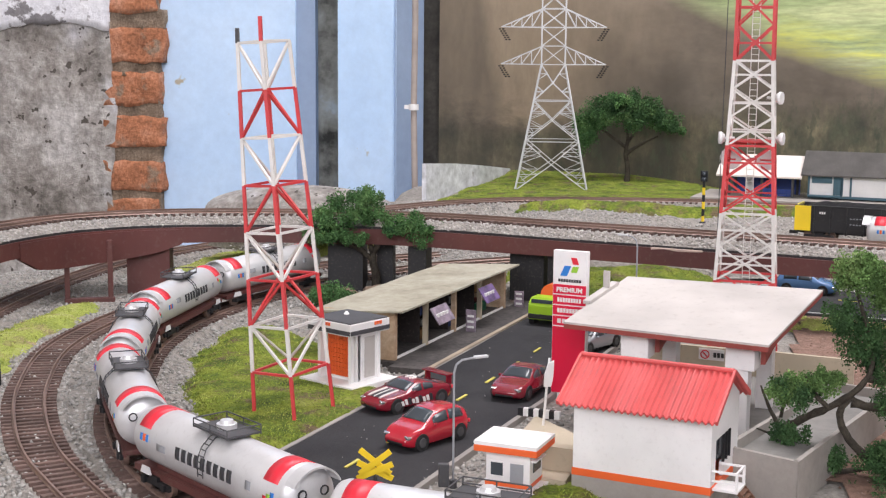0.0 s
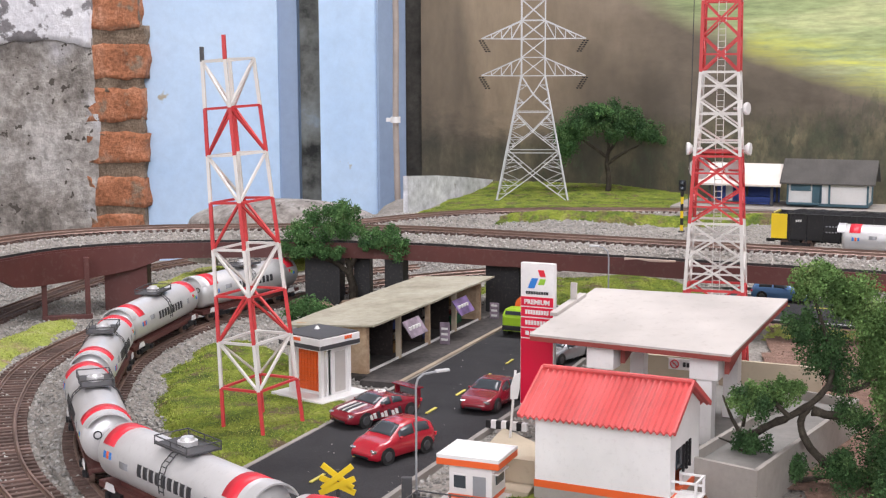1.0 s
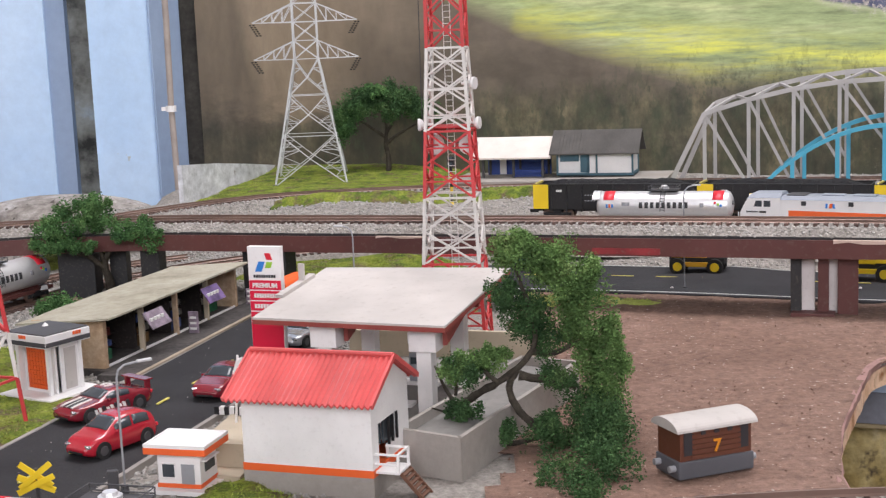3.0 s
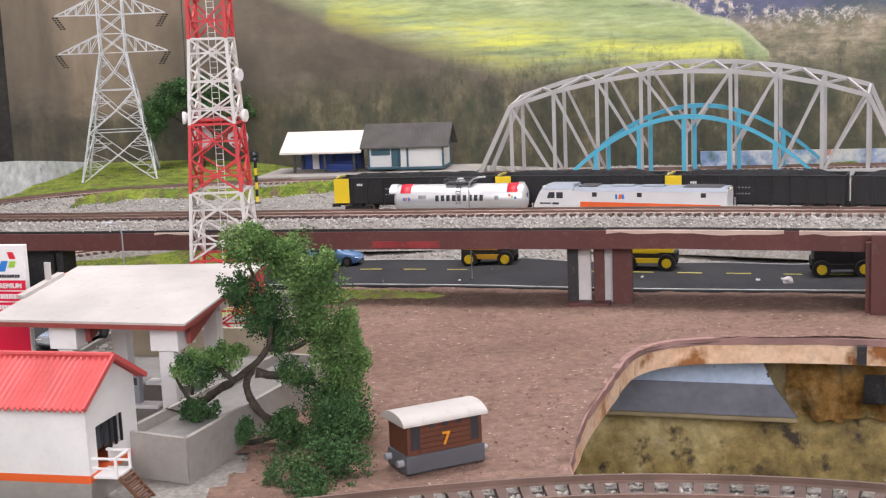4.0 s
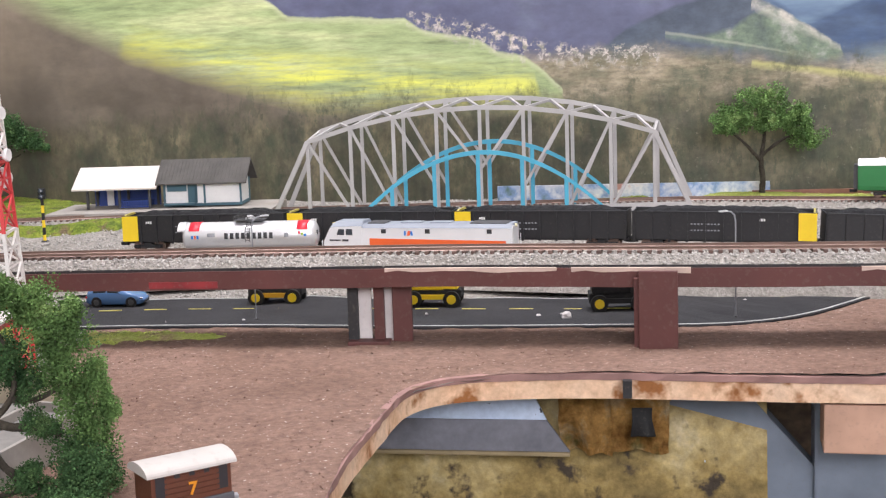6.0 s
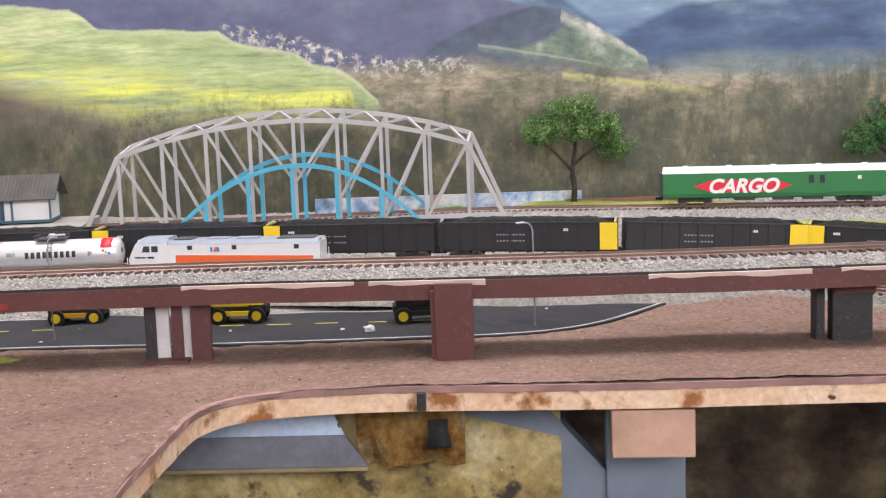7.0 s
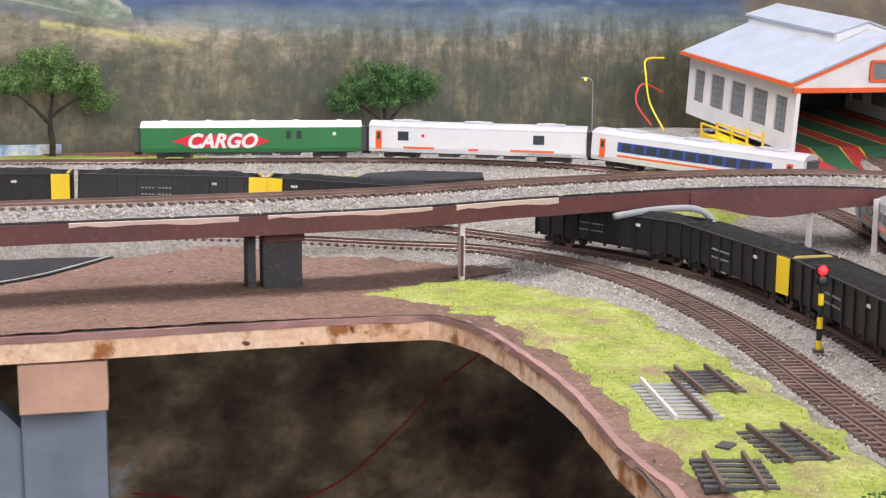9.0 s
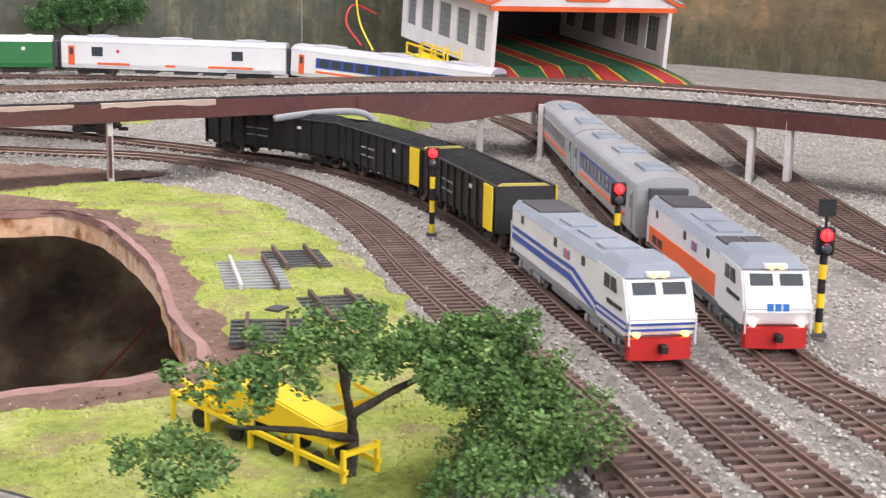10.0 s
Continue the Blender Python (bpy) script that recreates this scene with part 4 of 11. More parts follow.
cargo_green = paint("cargo_green", (0.025, 0.17, 0.05), 0.4, 0.08)
coach_grey = paint("coach_grey", (0.42, 0.43, 0.45), 0.35, 0.08, metal=0.3)
coal_black = blotch("coal", [(0.3, (0.008, 0.008, 0.009)), (0.7, (0.03, 0.03, 0.033))], 220, 0.7, 1.0, 0.002, 4)
wagon_black = paint("wagon_black", (0.014, 0.014, 0.016), 0.5, 0.3, dirt=(0.1, 0.08, 0.07))
cream_paint = paint("cream_paint", (0.62, 0.58, 0.36), 0.5, 0.1)
lamp_warm = emitter("lamp_warm", (1.0, 0.75, 0.15), 2.5)
lamp_white = emitter("lamp_white", (1.0, 0.9, 0.7), 3.0)
lamp_red = emitter("lamp_red", (1.0, 0.006, 0.008), 11.0)
ink = paint("dark_ink", (0.03, 0.03, 0.035), 0.5, 0.05, bump=0.0)
white_ink = paint("white_ink", (0.75, 0.75, 0.73), 0.5, 0.05, bump=0.0)
logo_blue = paint("logo_blue", (0.03, 0.2, 0.6), 0.4, 0.04, bump=0.0)
logo_green = paint("logo_green", (0.3, 0.55, 0.05), 0.4, 0.04, bump=0.0)
logo_red = paint("logo_red", (0.65, 0.02, 0.04), 0.4, 0.04, bump=0.0)


def arc_s(path):
    return np.r_[0, np.cumsum(np.linalg.norm(np.diff(path, axis=0), axis=1))]


def on_track(path, s, half=0.05, turn=False):
    """Pose of a vehicle whose middle is s along the track; x ahead."""
    S = arc_s(path)
    a = Vector([np.interp(s - half, S, path[:, k]) for k in range(3)])
    b = Vector([np.interp(s + half, S, path[:, k]) for k in range(3)])
    if turn:
        a, b = b, a
    d = (b - a).normalized()
    mid = (a + b) / 2 + Vector((0, 0, 0.0045))
    y = Vector((0, 0, 1)).cross(d).normalized()
    z = d.cross(y)
    return Matrix.Translation(mid) @ Matrix((d, y, z)).transposed().to_4x4()


def s_near(path, x, y):
    return arc_s(path)[np.argmin(np.hypot(path[:, 0] - x, path[:, 1] - y))]


def bogie(th, x, axles, mat, wb=0.021):
    """Truck with side frames, axle boxes and its wheels."""
    bm = BM()
    for s in (-1, 1):
        box(bm, (x, s * 0.0118, 0.0052), (wb + 0.008, 0.002, 0.0032), bevel=0.0005)
        for k in range(axles):
            ax = x - wb / 2 + wb * k / (axles - 1)
            box(bm, (ax, s * 0.013, 0.0052), (0.0034, 0.0022, 0.0036), bevel=0.0004)
        box(bm, (x, s * 0.0125, 0.0078), (0.008, 0.0018, 0.0022))
    box(bm, (x, 0, 0.006), (0.006, 0.022, 0.003))
    b = part("bogie", bm, mat, th)
    for k in range(axles):
        ax = x - wb / 2 + wb * k / (axles - 1)
        bm = BM()
        for s in (-1, 1):
            cyl(bm, (ax, s * 0.0068, 0.0052), (ax, s * 0.0094, 0.0052), 0.0052, seg=16)
        cyl(bm, (ax, -0.0068, 0.0052), (ax, 0.0068, 0.0052), 0.001, seg=8)
        part("wheelset", bm, rail_metal, b)
    return b


def decal(th, name, pts, y, mat, t=0.0003, label=""):
    """A flat patch of colour on a side wall: x, z outline on the plane y."""
    bm = BM()
    s = 1 if y > 0 else -1
    prism(bm, pts, y - s * 0.0002, y + s * t, "xz")
    return part(name, bm, mat, th, label)


def rect(x0, x1, z0, z1):
    return [(x0, z0), (x1, z0), (x1, z1), (x0, z1)]


def skew(x0, x1, z0, z1, k):
    return [(x0, z0), (x1, z0), (x1 + k, z1), (x0 + k, z1)]


def marks(th, name, x, z, w, h, n, y, mat, gap=0.25):
    """Unreadable lettering: a row of small bars."""
    bm = BM()
    s = 1 if y > 0 else -1
    step = w / n
    for i in range(n):
        box(bm, (x + step * (i + 0.5), y + s * 0.0002, z + h / 2), (step * (1 - gap), 0.0005, h * (1.0 if i % 3 else 0.85)))
    return part(name, bm, mat, th)


def locomotive(label, blue):
    th = thing("locomotive", Matrix(), label, "locomotive", "locomotives")
    bm = BM()
    box(bm, (0, 0, 0.0102), (0.172, 0.0285, 0.0028), bevel=0.0005)
    for s in (-1, 1):
        box(bm, (-0.01, s * 0.0128, 0.0087), (0.13, 0.002, 0.002))
    part("underframe", bm, grey_paint if blue else bogie_grey, th)
    bm = BM()
    box(bm, (-0.002, 0, 0.0063), (0.04, 0.024, 0.0062), bevel=0.0012)
    part("fuel_tank", bm, grey_paint, th)
    for x in (-0.055, 0.055):
        bogie(th, x, 3, grey_paint if blue else bogie_grey, 0.036)
    # long hood
    W = 0.0146
    bm = BM()
    prism(bm, [(-W, 0.0116), (W, 0.0116), (W, 0.0335), (W - 0.003, 0.0372), (-W + 0.003, 0.0372), (-W, 0.0335)], -0.089, 0.0535, "yz")
    bmesh.ops.bevel(bm, geom=[e for e in bm.edges if abs(e.verts[0].co.x - e.verts[1].co.x) < 1e-6 and e.verts[0].co.x < -0.08], offset=0.0012, segments=2, affect="EDGES")
    hood = part("hood", bm, loco_white, th)
    bm = BM()
    prism(bm, [(-W - 0.0002, 0.0338), (W + 0.0002, 0.0338), (W - 0.0032, 0.0378), (-W + 0.0032, 0.0378)], -0.0885, 0.054, "yz")
    roof = part("roof", bm, roof_grey, th, "grey roof")
    bm = BM()
    box(bm, (-0.066, 0, 0.0382), (0.034, 0.0218, 0.0012), bevel=0.0003)
    part("radiator_grille", bm, dark_grey, roof)
    for x in (-0.02, 0.008):
        bm = BM()
        box(bm, (x, 0, 0.0383), (0.02, 0.013, 0.0014), bevel=0.0004)
        part("roof_hatch", bm, roof_grey, roof)
    if blue:
        bm = BM()
        box(bm, (0.036, 0, 0.0384), (0.012, 0.017, 0.0016), bevel=0.0004)
        part("exhaust", bm, roof_grey, roof)
    else:
        for y in (-0.0058, 0.0058):
            bm = BM()
            box(bm, (0.04, y, 0.0384), (0.017, 0.0105, 0.001), bevel=0.0002)
            part("roof_grille", bm, dark_grey, roof)
    # cab with its raked nose and screen
    bm = BM()
    Wc = 0.0152
    prism(bm, [(0.0535, 0.0112), (0.0892, 0.0112), (0.0918, 0.0182), (0.0885, 0.0262), (0.0842, 0.0348), (0.0535, 0.0356)], -Wc, Wc, "xz")
    bmesh.ops.bevel(bm, geom=[e for e in bm.edges if e.verts[0].co.x > 0.08 and e.verts[1].co.x > 0.08], offset=0.0009, segments=2, affect="EDGES")
    cab = part("cab", bm, loco_white, th)
    bm = BM()
    foot = [bm.verts.new(q) for q in ((0.0525, -Wc - 0.0002, 0.0352), (0.0848, -Wc - 0.0002, 0.0345), (0.0848, Wc + 0.0002, 0.0345), (0.0525, Wc + 0.0002, 0.0352))]
    head = [bm.verts.new(q) for q in ((0.0525, -Wc + 0.0045, 0.0405), (0.0795, -Wc + 0.005, 0.0402), (0.0795, Wc - 0.005, 0.0402), (0.0525, Wc - 0.0045, 0.0405))]
    bm.faces.new(foot[::-1])
    bm.faces.new(head)
    for i in range(4):
        bm.faces.new((foot[i], foot[(i + 1) % 4], head[(i + 1) % 4], head[i]))
    bmesh.ops.bevel(bm, geom=bm.edges[:], offset=0.0007, segments=2, affect="EDGES")
    part("cab_roof", bm, roof_grey, cab, "grey cab roof")
    bm = BM()
    box(bm, (0.0838, 0, 0.0362), (0.0028, 0.0105, 0.0024), bevel=0.0005)
    part("lamp_box", bm, loco_white, cab)
    for s in (-1, 1):
        bm = BM()
        y0, y1 = s * 0.0016, s * 0.0118
        pts = [(0.0866, 0.0283), (0.0845, 0.0329), (0.0852, 0.0332), (0.0878, 0.0285)]
        prism(bm, pts, min(y0, y1), max(y0, y1), "xz")
        part("windscreen", bm, dark_glass, cab, "dark windscreen pane")
        for x, wd in ((0.0625, 0.0062), (0.0705, 0.0075)):
            decal(cab, "side_window", [(x, 0.0268), (x + wd, 0.0268), (x + wd - (0.002 if x > 0.07 else 0), 0.0328), (x, 0.0328)], s * (Wc + 0.0001), dark_glass, 0.0003)
        decal(cab, "vent", rect(0.0665, 0.0725, 0.0205, 0.0225), s * (Wc + 0.0001), ink, 0.0003)
        marks(cab, "lettering", 0.074, 0.0208, 0.011, 0.0016, 6, s * (Wc + 0.0002), ink)
        for x in (-0.07, -0.012, 0.03):
            decal(hood, "hatch_window", rect(x, x + 0.0045, 0.0285, 0.0328), s * (W + 0.0001), ink, 0.0002)
        # maker's mark as plain shapes
        decal(hood, "logo_patch", skew(0.004, 0.0062, 0.0265, 0.031, 0.0008), s * (W + 0.0002), logo_blue)
        decal(hood, "logo_patch", skew(0.007, 0.0098, 0.0265, 0.031, -0.001), s * (W + 0.0002), orange_paint)
        decal(hood, "logo_patch", skew(0.0108, 0.0126, 0.0265, 0.031, 0.0), s * (W + 0.0002), logo_blue)
        if blue:
            k = 0.0014
            decal(hood, "stripe", [(-0.086, 0.0225), (0.018, 0.0225), (0.052, 0.0145), (0.052, 0.0165), (0.02, 0.0245), (-0.086, 0.0245)], s * (W + k - 0.0013), deep_blue)
            decal(hood, "stripe", [(-0.086, 0.0172), (0.012, 0.0172), (0.046, 0.012), (0.052, 0.012), (0.014, 0.0205), (-0.086, 0.0205)], s * (W + 0.0001), deep_blue)
            for z in (0.0135, 0.0162):
                decal(cab, "stripe", rect(0.0535, 0.09, z, z + 0.001), s * (Wc + 0.0001), deep_blue)
        else:
            decal(hood, "stripe", [(-0.083, 0.0125), (0.046, 0.0125), (0.046, 0.0235), (-0.083, 0.0215)], s * (W + 0.0001), orange_paint, 0.0003, "broad orange stripe")
            for x in (-0.074, -0.062):
                decal(hood, "vent", rect(x, x + 0.009, 0.0135, 0.018), s * (W + 0.0004), ink, 0.0003)
        # handrails and steps
        bm = BM()
        cyl(bm, (0.0925, s * 0.0146, 0.008), (0.0925, s * 0.0146, 0.0215), 0.0004, seg=6)
        cyl(bm, (-0.0905, s * 0.0142, 0.008), (-0.0905, s * 0.0142, 0.026), 0.0004, seg=6)
        part("handrail", bm, loco_white, th)
        bm = BM()
        for x in (0.086, -0.084):
            for z in (0.003, 0.006, 0.009):
                box(bm, (x, s * 0.0135, z), (0.006, 0.003, 0.0008))
        part("step", bm, pilot_red if x > 0 else dark_grey, th)
    if blue:
        for z in (0.0135, 0.0162):
            bm = BM()
            f = (z - 0.0112) / 0.007
            box(bm, (0.0891 + 0.0026 * f, 0, z + 0.0005), (0.0012, 0.0295, 0.001))
            part("stripe", bm, deep_blue, cab)
    else:
        bm = BM()
        for y, c in ((0.0035, 0), (0.0, 1), (-0.0035, 2)):
            box(bm, (0.0908, y, 0.0195), (0.0016, 0.0026, 0.0032))
        part("logo_patch", bm, logo_blue, cab)
    for s in (-1, 1):
        bm = BM()
        cyl(bm, (0.0885, s * 0.0108, 0.0122), (0.0918, s * 0.0108, 0.0122), 0.00125, seg=12)
        part("headlight", bm, lamp_warm if blue else lamp_white, cab, "lit headlamp")
        bm = BM()
        cyl(bm, (0.0836, s * 0.0022, 0.0362), (0.0856, s * 0.0022, 0.0362), 0.0012, seg=12)
        part("top_light", bm, lamp_warm, cab, "lit roof lamp")
    for s, x in ((1, 0.088), (-1, -0.0885)):
        bm = BM()
        prism(bm, [(x, -0.0145), (x, 0.0145), (x + s * 0.003, 0.0135), (x + s * 0.0045, 0.0), (x + s * 0.003, -0.0135)][:: s], 0.0012, 0.0105)
        part("pilot", bm, pilot_red if s > 0 else dark_grey, th, "red snow plough front" if s > 0 else "")
        bm = BM()
        box(bm, (x + s * 0.0055, 0, 0.0068), (0.006, 0.003, 0.0035), bevel=0.0006)
        part("coupler", bm, black_paint, th)
    bm = BM()
    cyl(bm, (-0.0905, 0.0, 0.0355), (-0.0885, 0.0, 0.0355), 0.0018, seg=12)
    part("rear_light", bm, cream_paint, th)
    return th


def tank_wagon():
    th = thing("tank_wagon", Matrix(), "silver tank wagon with red bands on a dark maroon frame", "tank wagon", "tank wagons")
    L, R, zc = 0.067, 0.0148, 0.0262
    bm = BM()
    ring = []
    prof = [(-L - 0.0035, 0.003), (-L - 0.0025, 0.009), (-L, R * 0.93), (-L + 0.0025, R), (-0.03, R), (0.03, R), (L - 0.0025, R), (L, R * 0.93), (L + 0.0025, 0.009), (L + 0.0035, 0.003)]
    N = 32
    for x, r in prof:
        ring.append([bm.verts.new((x, r * math.cos(2 * math.pi * k / N), zc + r * math.sin(2 * math.pi * k / N))) for k in range(N)])
    for a, b in zip(ring, ring[1:]):
        for k in range(N):
            bm.faces.new((a[k], a[(k + 1) % N], b[(k + 1) % N], b[k]))
    bm.faces.new(ring[0][::-1])
    bm.faces.new(ring[-1])
    bmesh.ops.recalc_face_normals(bm, faces=bm.faces[:])
    barrel = smooth(part("barrel", bm, silver, th, "silver tank barrel"))

    def band(x0, x1, a0, a1, mat, name="band"):
        bm = BM()
        n = max(3, int((a1 - a0) / 8))
        rows = []
        for x in (x0, x1):
            rows.append([[bm.verts.new((x, (R + e) * math.cos(radians(a0 + (a1 - a0) * k / n)), zc + (R + e) * math.sin(radians(a0 + (a1 - a0) * k / n)))) for k in range(n + 1)] for e in (-0.0002, 0.0003)])
        for k in range(n):
            bm.faces.new((rows[0][1][k], rows[1][1][k], rows[1][1][k + 1], rows[0][1][k + 1]))
            for e in (0, 1):
                bm.faces.new((rows[e][0][k], rows[e][1][k], rows[e][1][k + 1], rows[e][0][k + 1]))
        bmesh.ops.recalc_face_normals(bm, faces=bm.faces[:])
        return smooth(part(name, bm, mat, barrel))

    for x0 in (-0.0615, 0.0505):
        for a0, a1 in ((28, 152),):
            band(x0, x0 + 0.011, a0, a1, logo_red)
    for s, a in ((1, 6), (-1, 174)):
        sg = 1 if s > 0 else -1
        # big lettering as plain bars, small placards and coloured logo patches
        for k in range(9):
            x = (-0.026 + 0.0058 * k) * sg
            band(min(x, x + 0.0036 * sg), max(x, x + 0.0036 * sg), a - 12, a + 12, ink, "lettering")
        band(-0.038 * sg if sg < 0 else -0.042, -0.038 if sg > 0 else 0.042, a - 8, a + 8, grey_paint, "placard")
        x = 0.034 * sg
        band(min(x, x + 0.008 * sg), max(x, x + 0.008 * sg), a - 2, a + 12, grey_paint, "placard")
        for k, (dx, c) in enumerate(((0.0, logo_blue), (0.0028, orange_paint), (0.0056, logo_blue))):
            x = (0.051 + dx) * sg
            band(min(x, x + 0.002 * sg), max(x, x + 0.002 * sg), a - 10, a + 4, c, "logo_patch")
        for k, c in enumerate((logo_blue, logo_green, logo_red)):
            x = (-0.0605 + 0.003 * k) * sg
            band(min(x, x + 0.0024 * sg), max(x, x + 0.0024 * sg), a - 6 + 5 * k, a + 4 + 5 * k, c, "logo_patch")
    bm = BM()
    box(bm, (0, 0, 0.0098), (0.142, 0.02, 0.0026), bevel=0.0005)
    for s in (-1, 1):
        box(bm, (0, s * 0.0108, 0.0092), (0.142, 0.0016, 0.0034))
        box(bm, (0, s * 0.006, 0.0112), (0.11, 0.003, 0.004))
    part("underframe", bm, maroon, th, "dark maroon frame")
    for x in (-0.049, 0.049):
        bogie(th, x, 2, black_paint, 0.02)
    # top walkway with rails, dome and ladders
    bm = BM()
    box(bm, (0, 0, zc + R + 0.0016), (0.03, 0.019, 0.0009))
    walkway = part("walkway", bm, dark_grey, th)
    bm = BM()
    for s in (-1, 1):
        for z in (0.0055, 0.0028):
            cyl(bm, (-0.015, s * 0.0095, zc + R + z), (0.015, s * 0.0095, zc + R + z), 0.00035, seg=6)
        for x in (-0.015, 0, 0.015):
            cyl(bm, (x, s * 0.0095, zc + R + 0.001), (x, s * 0.0095, zc + R + 0.0055), 0.00035, seg=6)
    for x in (-0.015, 0.015):
        cyl(bm, (x, -0.0095, zc + R + 0.0055), (x, 0.0095, zc + R + 0.0055), 0.00035, seg=6)
    part("guard_rail", bm, dark_grey, walkway)
    bm = BM()
    cyl(bm, (0, 0, zc + R), (0, 0, zc + R + 0.0045), 0.005, seg=18)
    cyl(bm, (0, 0, zc + R + 0.0045), (0, 0, zc + R + 0.0062), 0.0036, 0.003, seg=18)
    part("dome", bm, silver, th)
    for s in (-1, 1):
        bm = BM()
        for x in (-0.0022, 0.0022):
            for a0, a1 in ((88, 60), (60, 35), (35, 10), (10, -18)):
                p = [(x, s * (R + 0.0012) * math.cos(radians(a)), zc + (R + 0.0012) * math.sin(radians(a))) for a in (a0, a1)]
                cyl(bm, p[0], p[1], 0.0003, seg=5)
        for a in range(-12, 80, 11):
            y, z = s * (R + 0.0012) * math.cos(radians(a)), zc + (R + 0.0012) * math.sin(radians(a))
            cyl(bm, (-0.0022, y, z), (0.0022, y, z), 0.0003, seg=5)
        part("ladder", bm, dark_grey, th)
        for x in (-0.062, 0.052):
            bm = BM()
            prism(bm, [(x, 0.0085), (x + 0.011, 0.0085), (x + 0.009, 0.0125), (x + 0.002, 0.0125)], s * 0.0128, s * 0.0134, "xz")
            part("step_plate", bm, loco_white, th, "white step plate")
    for s in (-1, 1):
        if s > 0:
            bm = BM()
            arc = [radians(q) for q in range(28, 153, 8)]
            prism(bm, [(R * math.cos(q), zc + (R + 0.0006) * math.sin(q)) for q in arc] + [((R - 0.0008) * math.cos(q), zc + (R - 0.0003) * math.sin(q)) for q in arc[::-1]], L - 0.001, L + 0.0065, "yz")
            part("end_hood", bm, silver, th, "thin curved end hood")
        bm = BM()
        box(bm, (s * 0.0735, 0, 0.0068), (0.007, 0.003, 0.003))
        part("coupler", bm, black_paint, th)
        for y in (-0.006, 0.006):
            bm = BM()
            for q in range(14):
                p = [(s * (L + 0.0033), y + 0.0021 * math.cos(w), zc + 0.003 + 0.0021 * math.sin(w)) for w in (6.2832 * q / 14, 6.2832 * (q + 1) / 14)]
                bar(bm, p[0], p[1], 0.0006)
            part("end_placard", bm, ink, th)
    return th


dull_yellow = paint("dull_yellow", (0.5, 0.42, 0.1), 0.6, 0.2)
coach_roof = paint("pale_lilac_roof", (0.5, 0.5, 0.54), 0.4, 0.15)


def coal_wagon(yellow_at):
    th = thing("coal_wagon", Matrix(), "black open coal wagon heaped with coal" + (", yellow end panel" if yellow_at else ", plain black sides"), "coal wagon", "coal wagons")
    L, W = 0.0785, 0.0158
    z0, z1 = 0.0105, 0.0345
    bm = BM()
    box(bm, (0, 0, z0), (2 * L, 2 * W - 0.002, 0.0015))
    body = part("floor_plate", bm, wagon_black, th)
    bm = BM()
    box(bm, (0, 0, 0.0088), (2 * L + 0.004, 0.012, 0.0028))
    part("sole_bar", bm, wagon_black, th)
    for s in (-1, 1):
        for nm, c, q in (("side_wall", (0, s * (W - 0.0005), (z0 + z1) / 2), (2 * L, 0.001, z1 - z0)), ("end_wall", (s * (L - 0.0005), 0, (z0 + z1) / 2), (0.001, 2 * W - 0.002, z1 - z0)), ("top_rail", (0, s * W, z1), (2 * L + 0.001, 0.002, 0.0012))):
            bm = BM()
            box(bm, c, q, bevel=0.0003 if nm == "top_rail" else 0.0)
            part(nm, bm, wagon_black, th)
    for s in (-1, 1):
        for k in range(11):
            x = -L + 0.002 + (2 * L - 0.004) * k / 10
            bm = BM()
            box(bm, (x, s * (W + 0.0006), (z0 + z1) / 2), (0.0016, 0.0014, z1 - z0))
            box(bm, (x, s * (W + 0.0004), z0 - 0.0012), (0.0022, 0.0014, 0.0026))
            part("rib", bm, wagon_black, body)
        if yellow_at:
            bm = BM()
            box(bm, (yellow_at * (L - 0.0075), s * (W + 0.0017), 0.0227), (0.0152, 0.0007, 0.0238), bevel=0.0002)
            part("end_panel", bm, yellow_paint, body, "bright yellow panel")
        marks(body, "lettering", -yellow_at * 0.0 + (-0.056 if yellow_at < 0 else 0.03), 0.0272, 0.006, 0.0022, 3, s * (W + 0.0004), white_ink)
        for z in (0.0235, 0.018):
            marks(body, "lettering", -0.028, z, 0.026, 0.0012, 9, s * (W + 0.0004), grey_paint, 0.45)
    # coal heap
    bm = BM()
    nx, ny = 40, 10
    g = [[bm.verts.new((-L + 0.004 + (2 * L - 0.008) * i / nx, -W + 0.0012 + (2 * W - 0.0024) * j / ny, 0)) for j in range(ny + 1)] for i in range(nx + 1)]
    for i in range(nx + 1):
        for j in range(ny + 1):
            v = g[i][j]
            e = min(1, min(i, nx - i) / 5) * min(1, min(j, ny - j) / 3 + 0.15)
            v.co.z = 0.0315 + 0.0062 * e**0.8 + 0.0009 * noise.noise((v.co.x * 260, v.co.y * 260, yellow_at)) * (0.3 + e)
    for i in range(nx):
        for j in range(ny):
            bm.faces.new((g[i][j], g[i + 1][j], g[i + 1][j + 1], g[i][j + 1]))
    part("coal_load", bm, coal_black, th, "heaped black coal")
    for s in (-1, 1):
        if s == yellow_at:
            bm = BM()
            prism(bm, [(-W + 0.001, 0.034), (W - 0.001, 0.034), (W - 0.004, 0.0358), (-W + 0.004, 0.0358)], s * (L - 0.0028), s * (L - 0.001), "yz")
            part("end_cap", bm, dull_yellow, body, "dull yellow end cap")
        bm = BM()
        box(bm, (s * (L + 0.004), 0, 0.0068), (0.008, 0.003, 0.003))
        part("coupler", bm, black_paint, th)
    for x in (-0.056, 0.056):
        bogie(th, x, 2, black_paint, 0.02)
    return th


